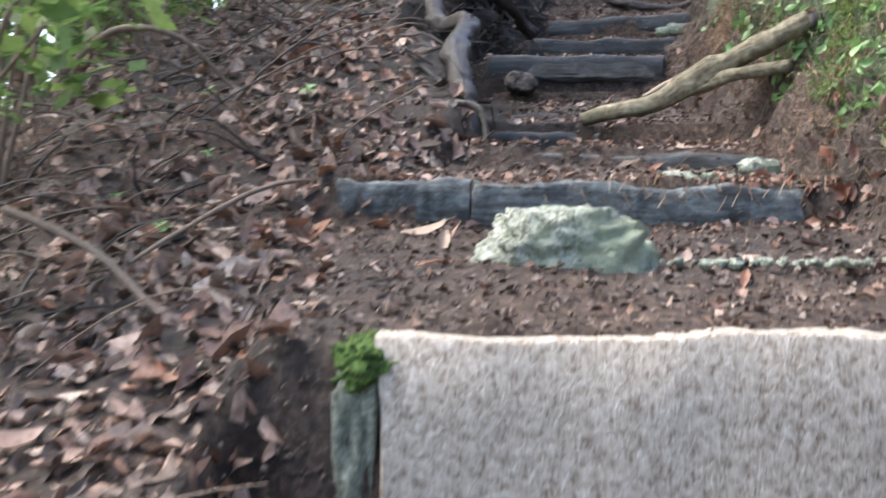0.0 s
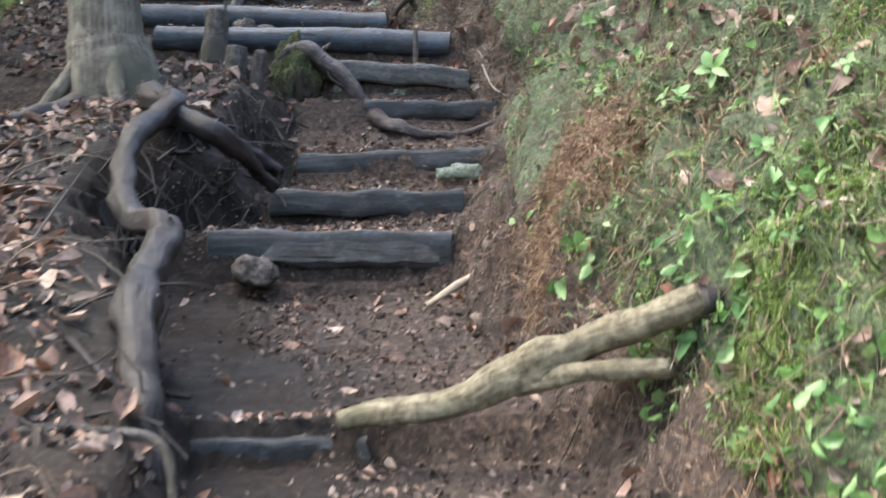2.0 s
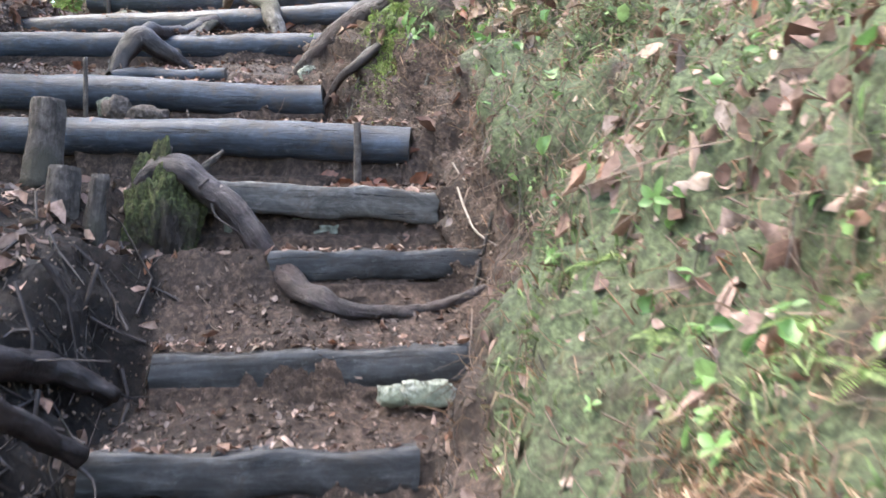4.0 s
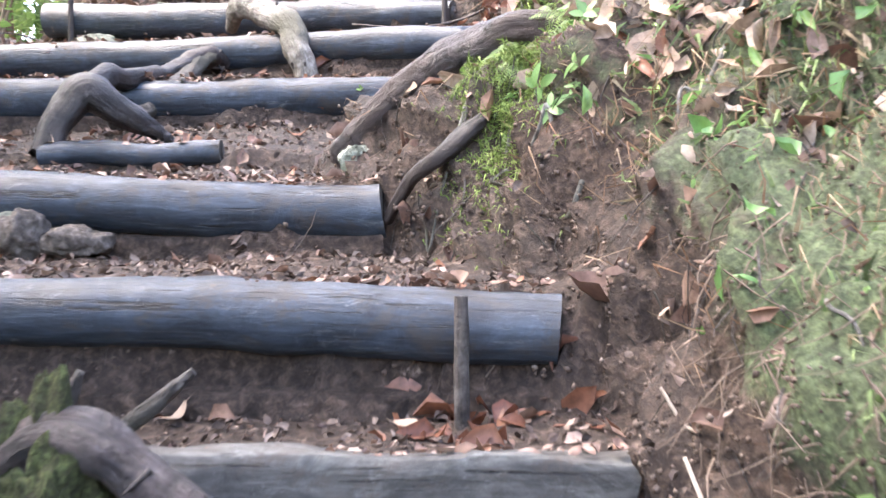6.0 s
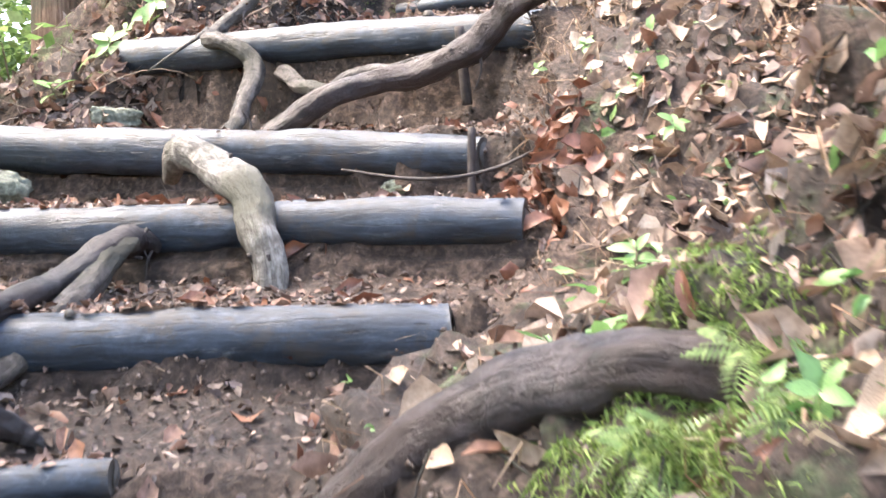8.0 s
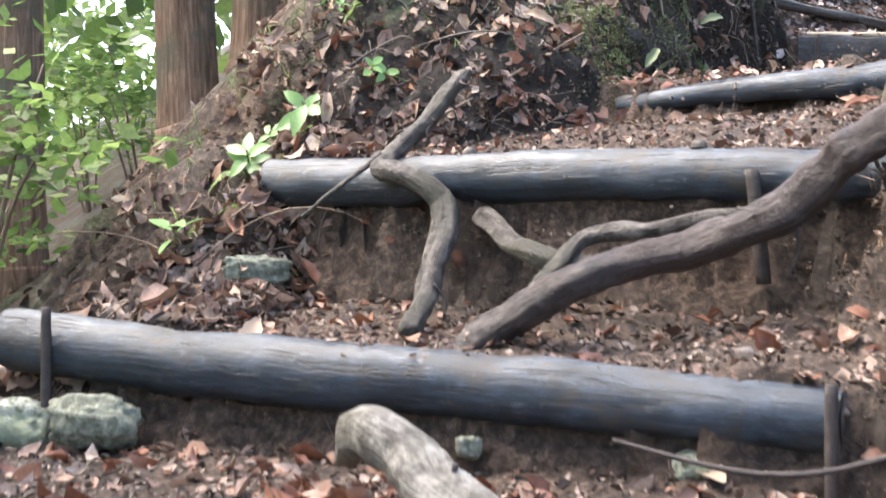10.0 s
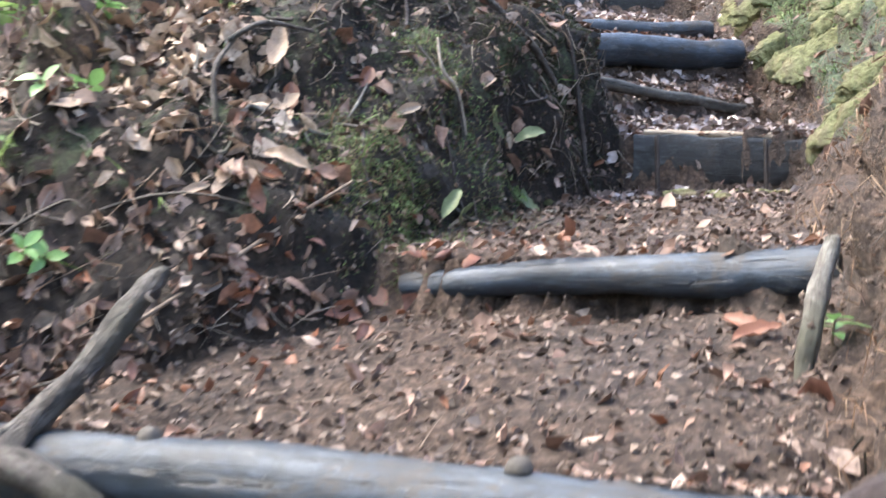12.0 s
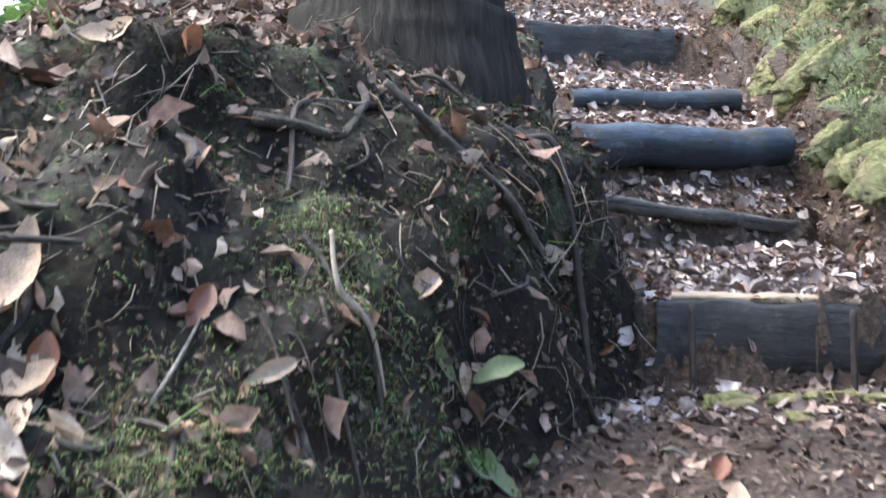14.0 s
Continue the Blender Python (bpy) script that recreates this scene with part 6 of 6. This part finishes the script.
# single leaves stuck to the mound's face
for k, (x, y, z, size, turn, mat, lab) in enumerate((
        (2.607, 14.954, 6.26, 0.12, 35, M_DULL_LEAF, "broad pale-green leaf on the mound's face"), (2.719, 14.857, 6.139, 0.11, 20, M_DULL_LEAF, "broad pale-green leaf on the mound's face"),
        (2.333, 14.392, 5.887, 0.11, 60, M_DULL_LEAF, "dull green leaf low on the mound"), (1.864, 14.571, 6.341, 0.16, 82, M_PALE_LEAF, "long bleached leaf hanging on the mound"),
        (2.131, 14.849, 6.474, 0.1, 95, M_PALE_LEAF, "pale curled leaf hanging on the mound"), (2.26, 14.78, 6.35, 0.1, 40, M_RED_LEAF, "rust-red curled leaf on the mound"),
        (2.66, 14.9, 6.12, 0.07, 88, M_PALE_LEAF, "small tan leaf on the mound's face"), (1.84, 14.144, 5.994, 0.13, -25, M_PALE_LEAF, "bleached leaf low on the mound"))):
    leaf = tagged(big_leaf(90 + k, mat), lab, "leaf", "large fallen leaves")
    face = Vector((-0.15, -0.85, 0.5)).normalized()
    leaf.matrix_world = Matrix.Translation(Vector((x, y, z)) + face * 0.035) @ face.to_track_quat("Z", "Y").to_matrix().to_4x4() @ Matrix.Rotation(radians(turn), 4, "Z") @ Matrix.Scale(size, 4)

# curved roots hanging on the mound face and the verge
for pts, lab, mt in (
        ([(2.55, 15.1, 6.75, 0.01), (2.7, 15.12, 6.62, 0.012), (2.85, 15.2, 6.5, 0.014), (2.95, 15.25, 6.38, 0.01)], "bark-brown root hanging from the mound", M_ROOT),
        ([(1.72, 14.3, 6.35, 0.006), (1.66, 14.25, 6.25, 0.008), (1.66, 14.2, 6.1, 0.008), (1.63, 14.18, 5.95, 0.006)], "green-grey curved stick on the mound", M_ROOT),
        ([(1.95, 14.45, 6.4, 0.005), (1.8, 14.35, 6.4, 0.008), (1.7, 14.28, 6.34, 0.008)], "bent grey stick on the mound", M_ROOT),
        ([(2.35, 14.6, 6.42, 0.004), (2.36, 14.58, 6.32, 0.006), (2.42, 14.62, 6.25, 0.005), (2.45, 14.65, 6.13, 0.003)], "pale thin root dangling on the mound", M_WHITE_ROOT),
        ([(1.35, 13.75, 5.55, 0.004), (1.6, 13.9, 5.7, 0.006), (1.85, 14.05, 5.86, 0.006), (2.0, 14.1, 5.95, 0.004)], "long thin dry twig along the mound's foot", M_TWIG),
        ([(1.62, 11.98, 4.76, 0.004), (1.85, 11.8, 4.72, 0.006), (2.05, 11.75, 4.75, 0.006), (2.2, 11.72, 4.82, 0.004)], "thin dark twig lying below a log", M_ROOT_DARK),
        ([(-0.9, 3.4, 1.35, 0.006), (-0.7, 3.6, 1.5, 0.008), (-0.55, 3.9, 1.6, 0.008), (-0.4, 4.1, 1.62, 0.005)], "dry stick on the leafy verge", M_TWIG),
        ([(-1.2, 3.3, 1.5, 0.01), (-0.95, 3.2, 1.4, 0.012), (-0.75, 3.05, 1.25, 0.01), (-0.6, 2.9, 1.15, 0.006)], "brown stick leaning on the verge", M_TWIG),
        ([(-1.3, 4.2, 2.0, 0.012), (-1.1, 4.1, 2.12, 0.012), (-0.9, 4.15, 2.1, 0.01), (-0.75, 4.3, 1.95, 0.006)], "arched dry branch over the verge", M_TWIG)):
    root(pts, lab, len(lab) * 0.37, mt, "stick", "stick", 7, 0.15)

# broken roots and pale rootlets about the notched timber
root([(0.85, 8.83, 3.48, 0.012), (0.91, 8.83, 3.53, 0.015), (0.97, 8.82, 3.58, 0.008)], "short broken root sticking from the soil", 15.3, M_ROOT)
root([(0.745, 8.79, 3.47, 0.016), (0.765, 8.78, 3.54, 0.014), (0.785, 8.77, 3.59, 0.007)], "short grey root stub on a stump", 15.9, M_ROOT)
root([(0.52, 8.5, 3.16, 0.034), (0.54, 8.49, 3.32, 0.03), (0.56, 8.48, 3.47, 0.026)], "mossy grey post stub beside a stump", 16.4, M_ROOT, "stump", "stump")
root([(1.79, 8.72, 3.54, 0.003), (1.82, 8.67, 3.475, 0.004), (1.865, 8.62, 3.46, 0.004), (1.9, 8.56, 3.375, 0.003)], "pale rootlet hanging on the soil bank", 16.9, M_WHITE_ROOT, "creeping_root", "root", 7, 0.1)
root([(1.775, 8.57, 3.44, 0.004), (1.785, 8.47, 3.345, 0.005), (1.8, 8.37, 3.275, 0.004), (1.88, 8.27, 3.21, 0.003)], "pale rootlet hanging on the soil bank", 17.3, M_WHITE_ROOT, "creeping_root", "root", 7, 0.1)
stone(0.55, 9.8, 3.83, 0.055, 0.04, 0.06, "dark purplish stone leaning before a log", 33.1, M_BROWN_STONE, 20)
stone(0.68, 9.78, 3.81, 0.07, 0.04, 0.035, "dark flat stone before a log", 34.7, M_BROWN_STONE, -10)

# moss cushion on the concrete block's corner
bm = bmesh.new()
bmesh.ops.create_icosphere(bm, subdivisions=4, radius=1)
for v in bm.verts:
    f = 1 + 0.3 * lump(v.co, 2.1, 4.0) + 0.25 * lump(v.co, 6, 2.0)
    v.co = Vector((v.co.x * 0.075, v.co.y * 0.1, v.co.z * 0.06)) * f
cushion = bpy.data.meshes.new("moss_cushion")
bm.to_mesh(cushion)
bm.free()
cushion.materials.append(surface("fresh_moss", [(0.03, 0.05, 0.015), (0.1, 0.17, 0.045), (0.22, 0.34, 0.1)], (16, 16, 16), 5, 0.9, 1.0, 0.03, [0.34, 0.5, 0.68], 0.2))
ob = new("moss_cushion", cushion)
ob.location = (-0.2, 2.58, 1.15)
tagged(ob, "green moss cushion on the concrete block's corner", "moss")
tuft_v, tuft_f, tuft_rnd = [], [], random.Random(9)
for q in cushion.vertices:
    if q.co.z > -0.03:
        o, ln = len(tuft_v), tuft_rnd.uniform(0.005, 0.013)
        side = Vector((tuft_rnd.uniform(-1, 1), tuft_rnd.uniform(-1, 1), 0)).normalized() * 0.0022
        tip = q.co + (q.co.normalized() + Vector((tuft_rnd.uniform(-0.5, 0.5), tuft_rnd.uniform(-0.5, 0.5), 0))) * ln
        tuft_v += [q.co - side, q.co + side, tip]
        tuft_f.append((o, o + 1, o + 2))
mesh_object("moss_fringe", tuft_v, tuft_f, M_BRIGHT_MOSS, ob, "short bright green moss blades", False)
stone(-0.225, 2.64, 0.95, 0.055, 0.13, 0.23, "rough dark stone beside the concrete block", 31.3)
stone(-0.48, 2.66, 0.9, 0.1, 0.12, 0.12, "dark stone in the leaves by the lowest step", 32.3)


# roots that creep over the mound and the cut banks
def creeping_root(x, y, heading, length, r, label, seed, material):
    rnd = random.Random(seed)
    pts, h = [], heading
    n = 7
    for k in range(n):
        c, nn = ground_normal(x, y)
        q = c + nn * (r * 0.5 + 0.012 * math.sin(k * 2.1 + seed))
        pts.append((*q, r * (1 - 0.75 * k / n)))
        h += rnd.uniform(-0.7, 0.7)
        x, y = x + math.cos(h) * length / n, y + math.sin(h) * length / n
    return root(pts, label, seed, material, "creeping_root", "root", 7, 0.15)


rnd_creep = random.Random(12)
for i in range(18):
    cx, cy = rnd_creep.uniform(1.6, 3.3), 0.0
    cy = 12.55 + 0.8 * cx + rnd_creep.uniform(0.05, 0.75)
    creeping_root(cx, cy, rnd_creep.uniform(-2.6, -0.3), rnd_creep.uniform(0.25, 0.7), rnd_creep.uniform(0.003, 0.011), ("thin pale root creeping over the mound", "brown root creeping over the mound", "dark root creeping over the mound")[i % 3], i + 0.3, (M_ROOT_PALE, M_ROOT, M_ROOT_DARK)[i % 3])
for i in range(10):
    cy = rnd_creep.uniform(8.3, 10.2)
    creeping_root(along(RIGHT_EDGE, cy) + rnd_creep.uniform(0.1, 0.4), cy, rnd_creep.uniform(2.2, 4.2), rnd_creep.uniform(0.15, 0.4), rnd_creep.uniform(0.003, 0.007), "thin root hanging down the cut bank", 50.3 + i, (M_ROOT_PALE, M_ROOT)[i % 2])


# layered mossy rock above the upper steps
rnd_rock = random.Random(44)
for i in range(110):
    ry_ = rnd_rock.uniform(15.4, 19)
    rx_ = along(RIGHT_EDGE, ry_) + rnd_rock.uniform(0.12, 1.5)
    c, n = ground_normal(rx_, ry_)
    ob = stone(0, 0, 0, rnd_rock.uniform(0.12, 0.26), rnd_rock.uniform(0.05, 0.08), rnd_rock.uniform(0.012, 0.022), "slanting mossy layer of rock in the bank", 60 + i, M_MOSSY_SLAB)
    ob.name, ob["group"] = "rock_layer", "rock layers in the bank"
    ob.matrix_world = pose(c.x, c.y, c.z - 0.03, rnd_rock.uniform(50, 75), -rnd_rock.uniform(22, 38), rnd_rock.uniform(0, 25))

# straw hanging over the rotten beam
rnd_straw = random.Random(5)
rv, rf = [], []
for i in range(60):
    bx = rnd_straw.triangular(0.15, 1.2, 0.85)
    bz = 1.615 + rnd_straw.uniform(-0.06, 0.02)
    ln, o = rnd_straw.uniform(0.015, 0.05), len(rv)
    lean = rnd_straw.uniform(-0.03, 0.03)
    rv += [(bx, 3.91, bz), (bx + 0.0025, 3.905, bz), (bx + lean + 0.002, 3.9, bz - ln), (bx + lean, 3.902, bz - ln)]
    rf.append((o, o + 1, o + 2, o + 3))
joined("dry_strands", np.array(rv), np.array(rf), M_STRAW, "straw hanging over the front of a rotten beam", "strands")

creeping_root(2.25, 15.0, -0.1, 0.7, 0.015, "brown root creeping over the mound's brow", 70.3, M_ROOT)
creeping_root(2.5, 15.3, -1.2, 0.6, 0.012, "dark root creeping down from the trunk", 72.6, M_ROOT_WET)


# ---- the wood on the falling hillside ----
def wood_tree(seed, r, height, crowns):
    """A slim forest tree of its own height: trunk, limbs, crown clumps."""
    rnd = random.Random(seed)
    tree = new("tree")
    lean = (rnd.uniform(-0.5, 0.5), rnd.uniform(-0.5, 0.5))
    v, f = tube([(0, 0, -0.6, r * 1.5), (0, 0, 0.2, r * 1.1), (lean[0] * 0.3, lean[1] * 0.3, height * 0.4, r * 0.85), (*lean, height, r * 0.3)], 14, 8, 0.08, seed)
    mesh_object("trunk", v, f, M_BARK, tree)
    for k in range(crowns):
        h = height * rnd.uniform(0.3, 1.0)
        a = rnd.uniform(0, 6.3)
        reach = rnd.uniform(0.6, 1.5)
        base = Vector((lean[0] * h / height, lean[1] * h / height, h))
        tip = base + Vector((math.cos(a) * reach, math.sin(a) * reach, rnd.uniform(0.0, 0.6)))
        v, f = tube([(*base, r * 0.3), (*((base + tip) / 2 + Vector((0, 0, 0.12))), r * 0.2), (*tip, r * 0.08)], 6, 4, 0.1, k)
        limb = mesh_object("limb", v, f, M_BARK, tree)
        v, f = foliage(420, rnd.uniform(0.6, 0.95), 0.13, seed * 31 + k)
        leafy_mesh("crown", v + np.array(tip), f, limb)
    return tagged(tree, "slim forest tree with light green leaves on the hillside", "tree", "trees of the wood")


def shrub(seed, stems):
    rnd = random.Random(seed)
    bush = new("shrub")
    for k in range(stems):
        a, reach, h = rnd.uniform(0, 6.3), rnd.uniform(0.2, 0.6), rnd.uniform(0.7, 1.5)
        tip = Vector((math.cos(a) * reach, math.sin(a) * reach, h))
        v, f = tube([(0, 0, -0.2, 0.014), (*(tip * 0.5 + Vector((0, 0, 0.1))), 0.009), (*tip, 0.004)], 6, 5, 0.1, k)
        stem = mesh_object("stem", v, f, M_TWIG, bush)
        v, f = foliage(130, 0.42, 0.085, seed * 17 + k)
        leafy_mesh("foliage", v + np.array(tip * 0.85), f, stem)
    return tagged(bush, "thin-stemmed green shrub at the edge of the wood", "shrub", "shrubs of the wood")


# the three nearest trunks beyond the mound's left flank
trunk_tree(0.2, 17.4, ground_at(0.2, 17.4), 0.19, 9, "reddish-brown cedar trunk on the hillside", 4.4, (-0.3, 0.2), None, 1.3, 4)
trunk_tree(0.62, 17.2, ground_at(0.62, 17.2), 0.17, 9, "slimmer brown cedar trunk beside another", 5.1, (0.1, 0.2), None, 1.25, 3)
trunk_tree(1.0, 16.9, ground_at(1.0, 16.9), 0.06, 7, "thin brown trunk leaning on the hillside", 5.8, (-0.8, 0.2), None, 1.2, 0)
trunk_tree(-0.5, 16.0, ground_at(-0.5, 16.0), 0.14, 9, "brown cedar trunk at the wood's edge", 6.6, (-0.1, 0.1), None, 1.3, 3)

TREES = [wood_tree(3, 0.13, 8, 9), wood_tree(7, 0.1, 7, 8), wood_tree(12, 0.16, 9.5, 10)]
TREE_SPOTS = [(-1.6, 19.5), (-3.2, 17.0), (-2.2, 22.5), (-4.6, 20.0), (-3.4, 12.5), (-2.6, 9.8), (-4.4, 15.0), (-1.9, 11.8), (-4.0, 7.6), (-3.0, 26), (-6.2, 13.0), (-0.6, 24), (-6.0, 18), (-7.5, 23), (-5.5, 10), (-8, 16), (0.8, 22.5), (-1.2, 28)]
rnd_wood = random.Random(5)
for i, (x, y) in enumerate(TREE_SPOTS):
    m = pose(x, y, ground_at(x, y) - 0.05, 0, 0, rnd_wood.uniform(0, 360))
    if i < 3:
        TREES[i].matrix_world = m
    else:
        copy_thing(TREES[i % 3], m)
SHRUBS = [shrub(2, 6), shrub(6, 5), shrub(9, 7)]
SHRUB_SPOTS = [(-0.35, 14.6), (-0.9, 15.6), (-1.4, 14.0), (-1.8, 16.6), (-0.2, 18.4), (-1.9, 7.8), (-1.5, 6.4), (-1.35, 9.6), (-2.2, 9.0), (-1.7, 4.6), (-1.8, 5.6), (-2.6, 6.6), (-1.2, 12.6), (-2.6, 11.4), (-0.8, 10.9), (-1.5, 3.3), (1.0, 15.9), (-2.8, 14.8), (-2.2, 18.2), (-1.0, 20.5)]
for i, (x, y) in enumerate(SHRUB_SPOTS):
    m = pose(x, y, ground_at(x, y), 0, 0, rnd_wood.uniform(0, 360))
    if i < 3:
        SHRUBS[i].matrix_world = m
    else:
        copy_thing(SHRUBS[i % 3], m)

# far woods downhill, beyond counting
n_far = 26000
far = np.stack([RNG.uniform(-26, -5.5, n_far), RNG.uniform(0, 55, n_far), RNG.random(n_far)], 1)
far_h = ground_height(far[:, 0].copy(), far[:, 1].copy())
clump = np.sin(far[:, 0] * 1.1 + 2 * np.sin(far[:, 1] * 0.5)) * np.sin(far[:, 1] * 0.9 + far[:, 2] * 5)
keep = clump > -0.25
far[:, 2] = far_h + far[:, 2] * 15
far = far[keep]
n_up = 9000
up_far = np.stack([RNG.uniform(-9, 2, n_up), RNG.uniform(21, 45, n_up), RNG.random(n_up)], 1)
up_far[:, 2] = ground_height(up_far[:, 0].copy(), up_far[:, 1].copy()) + up_far[:, 2] * 10
clump = np.sin(up_far[:, 0] * 1.7 + 2 * np.sin(up_far[:, 2] * 0.9)) * np.sin(up_far[:, 2] * 1.3 + up_far[:, 1])
far = np.concatenate([far, up_far[clump > -0.35]])
fd = RNG.normal(0, 1, (len(far), 3))
fd /= np.linalg.norm(fd, axis=1)[:, None]
fs = np.cross(fd, RNG.normal(0, 1, (len(far), 3)))
fs /= np.linalg.norm(fs, axis=1)[:, None]
ln = RNG.uniform(0.25, 0.6, (len(far), 1))
fv = np.stack([far, far + fd * ln * 0.5 + fs * ln * 0.3, far + fd * ln, far + fd * ln * 0.5 - fs * ln * 0.3], 1).reshape(-1, 3)
joined("far_woods", fv, np.arange(len(fv)).reshape(-1, 4), M_CROWN, "pale green foliage of the wood further downhill", "woods")
